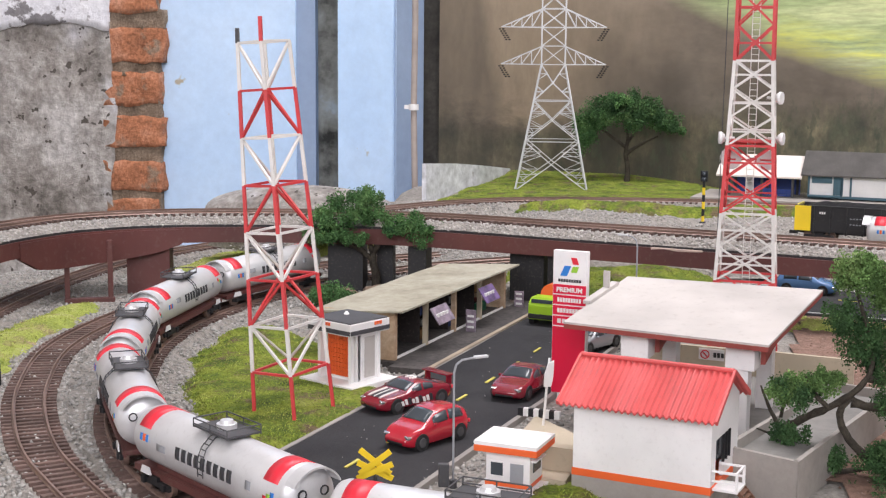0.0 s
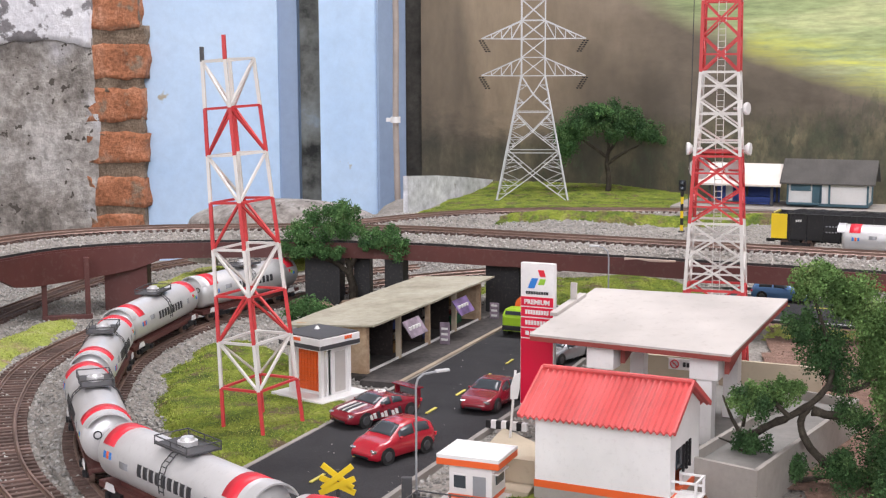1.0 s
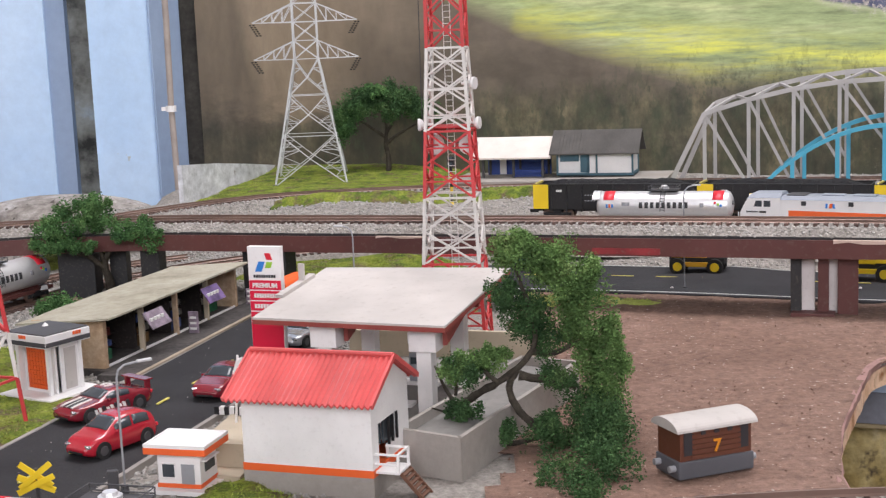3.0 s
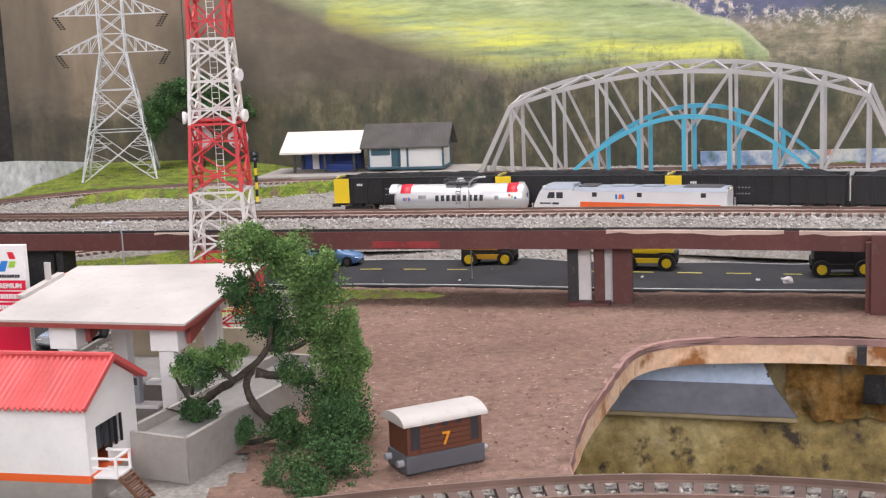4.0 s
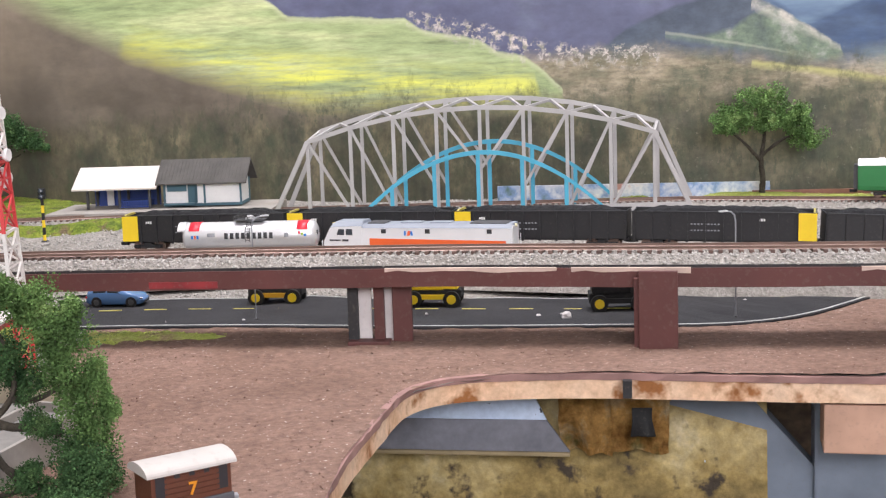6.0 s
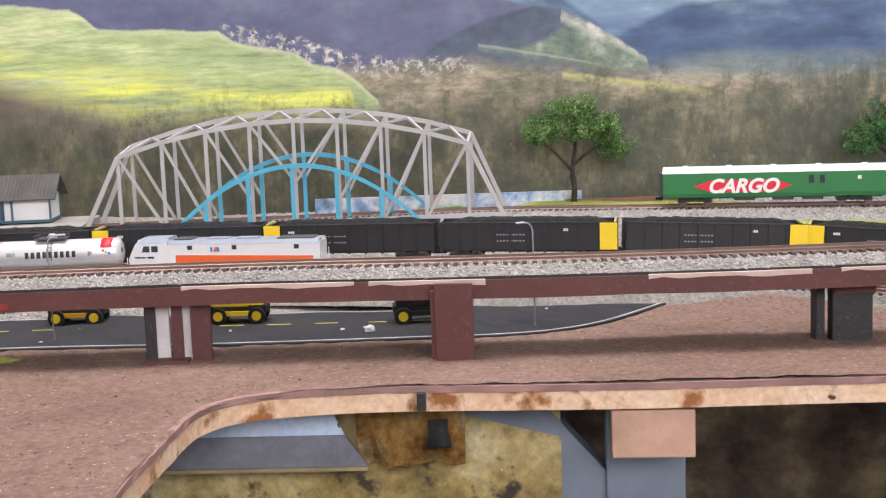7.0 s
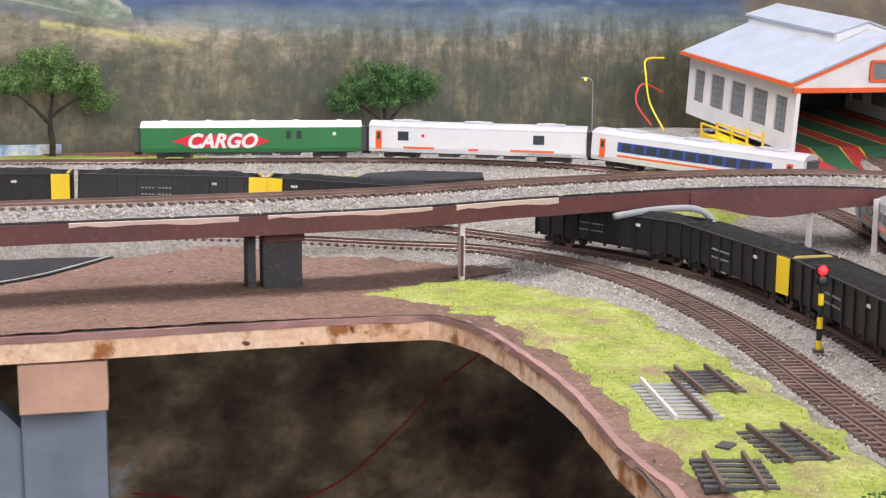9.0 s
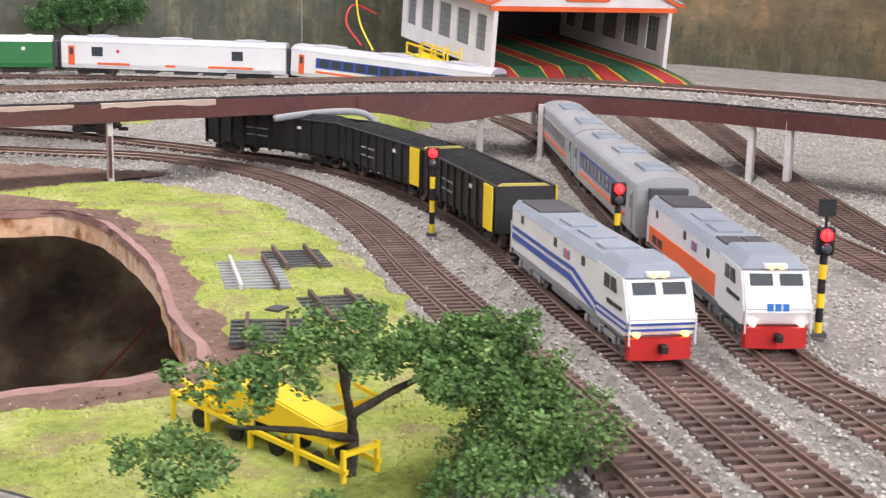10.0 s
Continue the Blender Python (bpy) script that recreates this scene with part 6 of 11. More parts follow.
def shop_row():
    th = thing("shop_row", M_SHOP, "row of four beige roadside shops under a worn card roof", "shops")
    Ls, D, H = 0.205, 0.052, 0.031
    bm = BM()
    box(bm, (Ls / 2, D / 2 - 0.004, 0.002), (Ls + 0.01, D + 0.02, 0.004))
    part("floor_slab", bm, pave_dark, th)
    bm = BM()
    box(bm, (0.001, D / 2, 0.004 + H / 2), (0.002, D, H))
    box(bm, (Ls - 0.001, D / 2, 0.004 + H / 2), (0.002, D, H))
    box(bm, (Ls / 2, D - 0.001, 0.004 + H / 2 - 0.001), (Ls - 0.004, 0.002, H - 0.002))
    part("wall", bm, shop_beige, th)
    for k in range(5):
        bm = BM()
        box(bm, (0.0025 + (Ls - 0.005) * k / 4, 0.0015, 0.004 + H / 2), (0.0026, 0.0036, H), bevel=0.0003)
        part("pillar", bm, shop_beige if k % 2 == 0 else cream_wall, th)
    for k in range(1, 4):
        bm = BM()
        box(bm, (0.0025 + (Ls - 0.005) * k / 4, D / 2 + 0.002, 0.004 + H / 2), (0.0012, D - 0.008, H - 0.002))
        part("partition", bm, shop_shade, th)
    bm = BM()
    prism(bm, [(-0.009, 0.0375), (D + 0.007, 0.033), (D + 0.007, 0.0342), (-0.009, 0.0388)], -0.008, Ls + 0.006, "yz")
    bmesh.ops.subdivide_edges(bm, edges=[e for e in bm.edges if abs(e.verts[0].co.x - e.verts[1].co.x) > 0.1], cuts=20)
    for v in bm.verts:
        v.co.z += 0.0006 * noise.noise((v.co.x * 40, v.co.y * 60, 1))
    part("roof", bm, thatch, th, "worn greyish card roof")
    rnd = random.Random(5)
    for k in range(4):
        x0 = 0.006 + (Ls - 0.005) * k / 4
        w = Ls / 4 - 0.009
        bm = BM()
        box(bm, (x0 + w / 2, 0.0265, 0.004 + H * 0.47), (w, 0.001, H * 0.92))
        back = part("shelf_back", bm, shop_shade, th)
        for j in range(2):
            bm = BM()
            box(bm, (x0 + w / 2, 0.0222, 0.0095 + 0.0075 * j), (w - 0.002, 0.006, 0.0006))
            shelf = part("shelf", bm, shop_shade, th)
            for g in range(3):
                bm = BM()
                for q in range(4):
                    xx = x0 + 0.003 + (w - 0.006) * (g + (q + rnd.random()) / 4) / 3
                    hh = rnd.uniform(0.0025, 0.0055)
                    box(bm, (xx, 0.0212 + rnd.uniform(-0.001, 0.001), 0.0098 + 0.0075 * j + hh / 2), (rnd.uniform(0.0018, 0.0032), 0.003, hh))
                part("goods", bm, rnd.choice(goods), shelf)["kind"] = "stuff"
        bm = BM()
        box(bm, (x0 + w * rnd.uniform(0.3, 0.7), 0.0135, 0.0075), (w * 0.4, 0.004, 0.007), bevel=0.0004)
        part("counter", bm, goods[(k * 2 + 1) % 6], th)
    for k, mat, z in ((0.92, banner_pale, 0.033), (2.62, banner_purple, 0.033)):
        bm = BM()
        x = Ls * k / 4
        prism(bm, [(-0.0095, z), (-0.0168, z - 0.0105), (-0.0172, z - 0.0101), (-0.0099, z + 0.0004)], x - 0.013, x + 0.014, "yz")
        b = part("awning_banner", bm, mat, th, "printed awning banner")
        bm = BM()
        for q in range(4):
            box(bm, (x - 0.008 + 0.005 * q, -0.0136, z - 0.0049), (0.0034, 0.0012, 0.0026))
        part("lettering", bm, white_ink, b)
    for x, h in ((0.105, 0.0165), (0.206, 0.014)):
        bm = BM()
        box(bm, (x, -0.011, 0.004 + h / 2), (0.001, 0.0075, h))
        st = part("standing_sign", bm, banner_pale, th)
        bm = BM()
        for q in range(3):
            box(bm, (x - 0.0007, -0.011, 0.008 + 0.004 * q), (0.0006, 0.005, 0.0016))
        part("lettering", bm, white_ink, st)
    bm = BM()
    box(bm, (Ls / 2, 0.0012, 0.0047), (Ls - 0.006, 0.0012, 0.0014))
    part("sill", bm, white_paint, th)
    return th


shop_row()
ribbon("pavement", [(-0.188, 0.705), (-0.155, 0.83), (-0.125, 0.945)], [(-0.163, 0.7), (-0.132, 0.825), (-0.102, 0.94)], 0.0, 0.0042, pave_dark, "narrow dark concrete pavement before the shops", "pavement")
ribbon("kerb", [(-0.1635, 0.7), (-0.1325, 0.825), (-0.1025, 0.94)], [(-0.1605, 0.699), (-0.1295, 0.824), (-0.0995, 0.939)], 0.0, 0.0048, paint("beige_kerb", (0.34, 0.28, 0.21), 0.8, 0.3), "thin beige kerb along the shops' pavement", "kerb")


# ---- cars ----
def frustum(bm, x0, x1, w0, z0, x2, x3, w1, z1):
    v = [bm.verts.new(p) for p in ((x0, -w0, z0), (x1, -w0, z0), (x1, w0, z0), (x0, w0, z0), (x2, -w1, z1), (x3, -w1, z1), (x3, w1, z1), (x2, w1, z1))]
    for f in ((3, 2, 1, 0), (4, 5, 6, 7), (0, 1, 5, 4), (1, 2, 6, 5), (2, 3, 7, 6), (3, 0, 4, 7)):
        bm.faces.new([v[i] for i in f])
    return bm


# outline of each kind of car over its length, from tail (-1) to nose (1)
CAR_FORMS = {
    "hatch": dict(top=[(-1, 0.0092), (-0.96, 0.0128), (-0.84, 0.0164), (-0.6, 0.0186), (-0.2, 0.0194), (0.08, 0.0184), (0.3, 0.0152), (0.5, 0.0124), (0.75, 0.0110), (0.92, 0.0088), (1, 0.0060)],
                  belt=[(-1, 0.0086), (-0.9, 0.0116), (-0.4, 0.0122), (0.3, 0.0116), (0.7, 0.0102), (0.9, 0.0082), (1, 0.0056)], front=(0.1, 0.42), back=(-0.97, -0.78), side=(-0.72, 0.24)),
    "coupe": dict(top=[(-1, 0.0094), (-0.93, 0.0110), (-0.62, 0.0120), (-0.42, 0.0142), (-0.16, 0.0158), (0.02, 0.0155), (0.34, 0.0112), (0.55, 0.0106), (0.85, 0.0095), (0.95, 0.0082), (1, 0.0064)],
                  belt=[(-1, 0.0088), (-0.9, 0.0104), (-0.3, 0.0106), (0.4, 0.0101), (0.8, 0.0090), (0.95, 0.0076), (1, 0.0060)], front=(0.05, 0.31), back=(-0.6, -0.3), side=(-0.38, 0.18)),
    "sedan": dict(top=[(-1, 0.0090), (-0.94, 0.0108), (-0.68, 0.0114), (-0.46, 0.0148), (-0.2, 0.0168), (0.1, 0.0165), (0.42, 0.0114), (0.6, 0.0107), (0.85, 0.0094), (0.95, 0.0080), (1, 0.0060)],
                  belt=[(-1, 0.0086), (-0.9, 0.0103), (-0.3, 0.0108), (0.4, 0.0103), (0.8, 0.0089), (0.95, 0.0074), (1, 0.0056)], front=(0.13, 0.4), back=(-0.66, -0.35), side=(-0.46, 0.28)),
}
CAR_PLAN = [(-1, 0.7), (-0.96, 0.85), (-0.82, 0.96), (-0.4, 1.0), (0.4, 1.0), (0.75, 0.97), (0.92, 0.86), (1, 0.62)]


def eased(knots, u):
    """Value on a rounded line through knots (u, value)."""
    a = np.array(knots)
    k = np.linspace(u - 0.05, u + 0.05, 5)
    return float(np.mean(np.interp(np.clip(k, -1, 1), a[:, 0], a[:, 1])))


def car(m, label, color, L=0.05, W=0.0215, kind="hatch", stripes=False):
    th = thing("car", m, label, "car", "cars in the street")
    h, hw = L / 2, W / 2
    form = CAR_FORMS[kind]

    def section(u):
        """Half section from sill to roof centre as (y, z)."""
        w, zt, zb = eased(CAR_PLAN, u) * hw, eased(form["top"], u), eased(form["belt"], u)
        zb = min(zb, zt - 0.0003)
        k = min(1.0, (zt - zb) / 0.006)
        wt = w * (0.9 - 0.18 * k)
        lo = 0.0024 + 0.0012 * max(0.0, abs(u) - 0.85) / 0.15
        return [(w * 0.9, lo), (w * 0.985, lo + 0.0012), (w, (lo + zb) / 2), (w * 0.985, zb - 0.0007), (w * 0.955, zb), (wt + 0.25 * (w * 0.955 - wt), zb + 0.75 * (zt - zb)), (wt * 0.93, zt - 0.0006 * k), (wt * 0.6, zt), (0.0, zt + 0.0002)]

    bm = BM()
    rings = []
    for u in [-1, -0.985, -0.96, -0.92, -0.86] + [-0.8 + 0.05 * k for k in range(33)] + [0.86, 0.92, 0.96, 0.985, 1]:
        q = section(u)
        ring = [bm.verts.new((u * h, y, z)) for y, z in q] + [bm.verts.new((u * h, -y, z)) for y, z in q[-2::-1]]
        rings.append(ring)
    for a, b in zip(rings, rings[1:]):
        for k in range(len(a)):
            bm.faces.new((a[k], a[(k + 1) % len(a)], b[(k + 1) % len(a)], b[k]))
    bm.faces.new(rings[0][::-1])
    bm.faces.new(rings[-1])
    bmesh.ops.recalc_face_normals(bm, faces=bm.faces[:])
    body = smooth(part("body", bm, color, th))

    def pane(name, grid):
        """Thin glass lying on the body; grid of points with their outward shift."""
        bm = BM()
        lo = [[bm.verts.new(Vector(p) - Vector(n) * 0.0004) for p, n in row] for row in grid]
        hi = [[bm.verts.new(Vector(p) + Vector(n) * 0.0003) for p, n in row] for row in grid]
        for i in range(len(grid) - 1):
            for k in range(len(grid[0]) - 1):
                bm.faces.new((hi[i][k], hi[i][k + 1], hi[i + 1][k + 1], hi[i + 1][k]))
                bm.faces.new((lo[i][k], lo[i + 1][k], lo[i + 1][k + 1], lo[i][k + 1]))
        rim_lo = lo[0] + [r[-1] for r in lo[1:]] + lo[-1][-2::-1] + [r[0] for r in lo[-2:0:-1]]
        rim_hi = hi[0] + [r[-1] for r in hi[1:]] + hi[-1][-2::-1] + [r[0] for r in hi[-2:0:-1]]
        for k in range(len(rim_lo)):
            bm.faces.new((rim_lo[k], rim_lo[(k + 1) % len(rim_lo)], rim_hi[(k + 1) % len(rim_lo)], rim_hi[k]))
        bmesh.ops.recalc_face_normals(bm, faces=bm.faces[:])
        smooth(part(name, bm, dark_glass, body))

    for name, key, sg in (("windscreen", "front", 1), ("rear_window", "back", -1)):
        u0, u1 = form[key]
        grid = []
        for i in range(6):
            u = u0 + (u1 - u0) * i / 5
            q = section(u)
            row = []
            for f in (-1, -0.66, -0.33, 0, 0.33, 0.66, 1):
                y = f * q[6][0] * 0.97
                z = np.interp(abs(y), [0, q[7][0], q[6][0]], [q[8][1], q[7][1], q[6][1]])
                row.append(((u * h, y, float(z)), (0.6 * sg, 0, 0.8)))
            grid.append(row)
        pane(name, grid)
    u0, u1 = form["side"]
    um = u0 + (u1 - u0) * 0.5
    for s in (-1, 1):
        for a, b in ((u0, um - 0.03), (um + 0.03, u1)):
            grid = []
            for i in range(5):
                u = a + (b - a) * i / 4
                q = section(u)
                row = []
                for f in (0.1, 0.5, 1.0):
                    y, z = q[4][0] + (q[5][0] - q[4][0]) * f, q[4][1] + (q[5][1] - q[4][1]) * f
                    row.append(((u * h, s * y, z), (0, 0.9 * s, 0.4)))
                grid.append(row)
            pane("side_window", grid)
        zn = eased(form["belt"], 0.9)
        bm = BM()
        box(bm, (h * 0.915, s * hw * 0.66, zn - 0.0004), (0.0026, 0.0038, 0.0017), s * -22, bevel=0.0007)
        part("headlight", bm, chrome, body)
        bm = BM()
        box(bm, (-h * 0.965, s * hw * 0.7, 0.0085), (0.0014, 0.0036, 0.0019), s * 20, bevel=0.0005)
        part("tail_light", bm, logo_red, body)
        bm = BM()
        box(bm, (h * (u1 - 0.02), s * (hw + 0.0004), eased(form["belt"], u1) + 0.0008), (0.002, 0.0018, 0.0014), bevel=0.0005)
        part("mirror", bm, color, body)
        for x in (-h * 0.6, h * 0.61):
            bm = BM()
            cyl(bm, (x, s * (hw - 0.0046), 0.0044), (x, s * (hw + 0.0002), 0.0044), 0.0046, seg=22)
            wheel = part("wheel", bm, tyre, th)
            bm = BM()
            cyl(bm, (x, s * (hw - 0.0002), 0.0044), (x, s * (hw + 0.0005), 0.0044), 0.0028, 0.0024, seg=14)
            part("rim", bm, dark_grey, wheel)
    bm = BM()
    box(bm, (h * 0.985, 0, 0.0042), (0.0012, hw * 1.0, 0.0013), bevel=0.0004)
    part("grille", bm, black_paint, body)
    if stripes:
        for s in (-1, 1):
            for q in range(9):
                bm = BM()
                prism(bm, skew(-h * 0.36 + 0.0027 * q, -h * 0.36 + 0.0027 * q + 0.0019, 0.0042 + 0.0003 * (q % 2), 0.0082 - 0.0006 * (q % 3), 0.001), s * (hw - 0.0004), s * (hw + 0.0003), "xz")
                part("flank_mark", bm, white_ink if q % 3 else ink, body)
        for y, w, mat in ((0.0, 0.0062, ink), (-0.0046, 0.0012, white_ink), (0.0046, 0.0012, white_ink), (0.0, 0.0006, white_ink)):
            bm = BM()
            rows = []
            for i in range(6):
                u = 0.38 + 0.5 * i / 5
                z = section(u)[7][1]
                rows.append([bm.verts.new((u * h, y + sg * w / 2, z + dz)) for sg, dz in ((-1, -0.0006), (1, -0.0006), (1, 0.0004), (-1, 0.0004))])
            for a, b in zip(rows, rows[1:]):
                for k in range(4):
                    bm.faces.new((a[k], a[(k + 1) % 4], b[(k + 1) % 4], b[k]))
            if mat is white_ink:
                bmesh.ops.translate(bm, verts=bm.verts[:], vec=(0, 0, 0.0003))
            part("bonnet_stripe", bm, mat, body)
        bm = BM()
        for k in range(9):
            a = radians(40 + 32 * k)
            box(bm, (-h * 0.12 + 0.0026 * math.cos(a), 0.0026 * math.sin(a), eased(form["top"], -0.12) + 0.0003), (0.0017, 0.0012, 0.0006), math.degrees(a))
        part("roof_mark", bm, white_ink, body)
        bm = BM()
        box(bm, (-h * 0.9, 0, 0.0158), (0.0058, W * 0.92, 0.0009), bevel=0.0003)
        for s in (-1, 1):
            box(bm, (-h * 0.9, s * W * 0.38, 0.0128), (0.0034, 0.0012, 0.006))
        part("rear_wing", bm, color, body, "tall red rear wing")
    return th


car_red = paint("car_red", (0.4, 0.012, 0.028), 0.25, 0.06, coat=0.8, bump=0.0)
car_dark = paint("car_dark_red", (0.2, 0.01, 0.022), 0.25, 0.06, coat=0.8, bump=0.0)
car_silver = paint("car_silver", (0.42, 0.44, 0.47), 0.25, 0.06, metal=0.6, coat=0.6, bump=0.0)
car_bluem = paint("car_blue", (0.08, 0.18, 0.38), 0.25, 0.06, coat=0.6, bump=0.0)
lime = paint("lime_green", (0.3, 0.5, 0.02), 0.4, 0.08)
G = 0.0035
car(pose(-0.16, 0.617, G, 0, 0, -128), "red coupe with white graphics and a rear wing", car_dark, 0.055, 0.0235, "coupe", True)
car(pose(-0.137, 0.549, G, 0, 0, -124), "glossy red hatchback with dark windows", car_red, 0.047, 0.0215, "hatch")
car(pose(-0.097, 0.659, G, 0, 0, -108), "dark red saloon car driving past the totem", car_dark, 0.056, 0.0225, "sedan")
car(pose(-0.063, 0.785, G, 0, 0, -120), "silver saloon car behind the totem", car_silver, 0.056, 0.0225, "sedan")


def truck(m):
    th = thing("truck", m, "lime green military truck with an orange load", "truck")
    bm = BM()
    box(bm, (0.016, 0, 0.0105), (0.018, 0.021, 0.0115), bevel=0.0012)
    frustum(bm, 0.0075, 0.0245, 0.0105, 0.0162, 0.0085, 0.021, 0.0095, 0.021)
    cab = part("cab", bm, lime, th)
    bm = BM()
    box(bm, (0.0236, 0, 0.0186), (0.0012, 0.0165, 0.0028))
    for s in (-1, 1):
        box(bm, (0.0148, s * 0.0102, 0.0186), (0.0085, 0.0012, 0.0028))
    part("cab_window", bm, dark_glass, cab)
    bm = BM()
    box(bm, (0.0255, 0, 0.0075), (0.0014, 0.02, 0.0035), bevel=0.0004)
    part("bumper", bm, tyre, th)
    bm = BM()
    box(bm, (-0.012, 0, 0.0125), (0.036, 0.021, 0.009), bevel=0.0005)
    part("load_bed", bm, lime, th)
    bm = BM()
    cyl(bm, (-0.029, 0, 0.0205), (0.0055, 0, 0.0205), 0.0085, seg=18)
    part("load", bm, orange_paint, th, "orange load")
    for x in (0.016, -0.01, -0.022):
        for s in (-1, 1):
            bm = BM()
            cyl(bm, (x, s * 0.0075, 0.005), (x, s * 0.0115, 0.005), 0.0052, seg=16)
            w = part("wheel", bm, tyre, th)
            bm = BM()
            cyl(bm, (x, s * 0.0112, 0.005), (x, s * 0.012, 0.005), 0.0026, seg=12)
            part("rim", bm, lime, w)


truck(pose(-0.094, 0.878, G, 0, 0, -108))


# ---- street lamps, crossing sign, kiosk ----
def street_lamp(m, h=0.058, arm=0.012, mat=None, group="street lamps"):
    th = thing("street_lamp", m, "thin grey street lamp with a curved arm", "street lamp", group)
    bm = BM()
    pts = [(0, 0, 0), (0, 0, h * 0.9), (0.001, 0, h * 0.96), (0.004, 0, h * 0.992), (arm, 0, h)]
    for a, b in zip(pts, pts[1:]):
        cyl(bm, a, b, 0.00055, seg=8)
    part("pole", bm, mat or grey_paint, th)
    bm = BM()
    cyl(bm, (0, 0, 0), (0, 0, 0.004), 0.0018, seg=10)
    part("base", bm, dark_grey, th)
    bm = BM()
    box(bm, (arm + 0.0028, 0, h + 0.0002), (0.007, 0.0024, 0.0012), bevel=0.0004)
    part("lamp_head", bm, pylon_grey, th)
    return th


street_lamp(pose(-0.1135, 0.482, 0.002, 0, 0, 35), 0.061, 0.011)
yb = thing("crossing_sign", pose(-0.145, 0.456, 0.0, 0, 0, 5), "yellow level crossing sign of crossed boards", "crossing sign")
bm = BM()
cyl(bm, (0, 0, 0), (0, 0, 0.024), 0.0009, seg=8)
part("post", bm, dark_grey, yb)
for a, z, y in ((38, 0.0212, 0.0), (-38, 0.0212, -0.0012), (24, 0.0172, 0.0), (-24, 0.0172, -0.0012)):
    bm = BM()
    box(bm, (0, 0, 0), (0.0175, 0.0009, 0.0026), m=pose(0, y - 0.0012, z, 0, a, 0))
    part("board", bm, yellow_paint, yb)
bm = BM()
box(bm, (0, 0, 0.009), (0.005, 0.003, 0.011), bevel=0.0005)
solo("switch_box", bm, dark_grey, "small dark grey lineside box by the lamp", "box", m=pose(-0.117, 0.476, 0.001, 0, 0, 10))


def kiosk():
    th = thing("kiosk", pose(-0.086, 0.492, 0.001, 0, 0, -14) @ Matrix.Scale(0.86, 4), "tiny white kiosk with an orange-edged flat roof", "kiosk")
    bm = BM()
    box(bm, (0, 0, 0.0012), (0.034, 0.03, 0.0024))
    part("plinth", bm, white_paint, th)
    bm = BM()
    box(bm, (0, 0, 0.0122), (0.025, 0.021, 0.02), bevel=0.0004)
    part("body", bm, white_paint, th)
    for x, w, z, hh in ((-0.0062, 0.0068, 0.0125, 0.0075), (0.0052, 0.0075, 0.0095, 0.0135)):
        bm = BM()
        box(bm, (x, -0.0106, z), (w, 0.0006, hh))
        fr = part("door" if hh > 0.01 else "window", bm, grey_paint if hh > 0.01 else dark_glass, th)
    bm = BM()
    for a in ((-0.0062, 0.0165), (-0.0062, 0.0085)):
        box(bm, (a[0], -0.0109, a[1]), (0.008, 0.0008, 0.0008))
    part("window_frame", bm, white_paint, th)
    bm = BM()
    box(bm, (0.0127, 0.001, 0.0138), (0.0006, 0.012, 0.006))
    part("window", bm, dark_glass, th)
    bm = BM()
    box(bm, (0, -0.0004, 0.0042), (0.0254, 0.0218, 0.0022))
    part("orange_band", bm, orange_paint, th)
    bm = BM()
    box(bm, (0.0132, 0, 0.0178), (0.004, 0.017, 0.0008))
    part("awning", bm, white_paint, th)
    bm = BM()
    box(bm, (0, 0, 0.0242), (0.036, 0.031, 0.0036), bevel=0.0003)
    roof = part("roof_edge", bm, orange_paint, th, "orange roof edge")
    bm = BM()
    box(bm, (0, 0, 0.0262), (0.0355, 0.0305, 0.0014), bevel=0.0003)
    box(bm, (0, 0.0148, 0.0272), (0.036, 0.001, 0.0016))
    box(bm, (0, -0.0148, 0.0272), (0.036, 0.001, 0.0016))
    box(bm, (0.0175, 0, 0.0272), (0.001, 0.0286, 0.0016))
    box(bm, (-0.0175, 0, 0.0272), (0.001, 0.0286, 0.0016))
    part("roof_top", bm, white_paint, roof)


kiosk()
bar_th = thing("striped_barrier", pose(-0.083, 0.604, 0.004, 0, 0, -14), "low black and white striped barrier", "barrier")
for k in range(8):
    bm = BM()
    box(bm, (-0.0105 + 0.003 * k, 0, 0.0022), (0.003, 0.003, 0.0044))
    part("block", bm, white_paint if k % 2 else black_paint, bar_th)
leaning = thing("road_sign", pose(-0.0795, 0.586, 0.0044, 0, 5, 38), "small white road sign on a leaning post", "sign")
bm = BM()
cyl(bm, (0, 0, 0), (0, 0, 0.037), 0.0007, seg=8)
part("post", bm, white_paint, leaning)
bm = BM()
prism(bm, [(-0.0026, 0.0215), (0.002, 0.0215), (0.0028, 0.0265), (0.0024, 0.036), (-0.0012, 0.0345), (-0.0028, 0.0285)], -0.0013, -0.0007, "xz")
part("sign_board", bm, white_paint, leaning)
bm = BM()
prism(bm, [(-0.1, 0.505), (-0.062, 0.493), (-0.052, 0.56), (-0.085, 0.605)], 0.0, 0.0045)
solo("pavement", bm, cream_wall, "pale cream forecourt edge by the kiosk", "pavement", kind="structure")
bm = BM()
prism(bm, [(-0.079, 0.512), (-0.058, 0.506), (-0.056, 0.512), (-0.077, 0.52)], 0.0, 0.016)
solo("low_wall", bm, cream_wall, "low cream wall beside the fuel office", "wall")

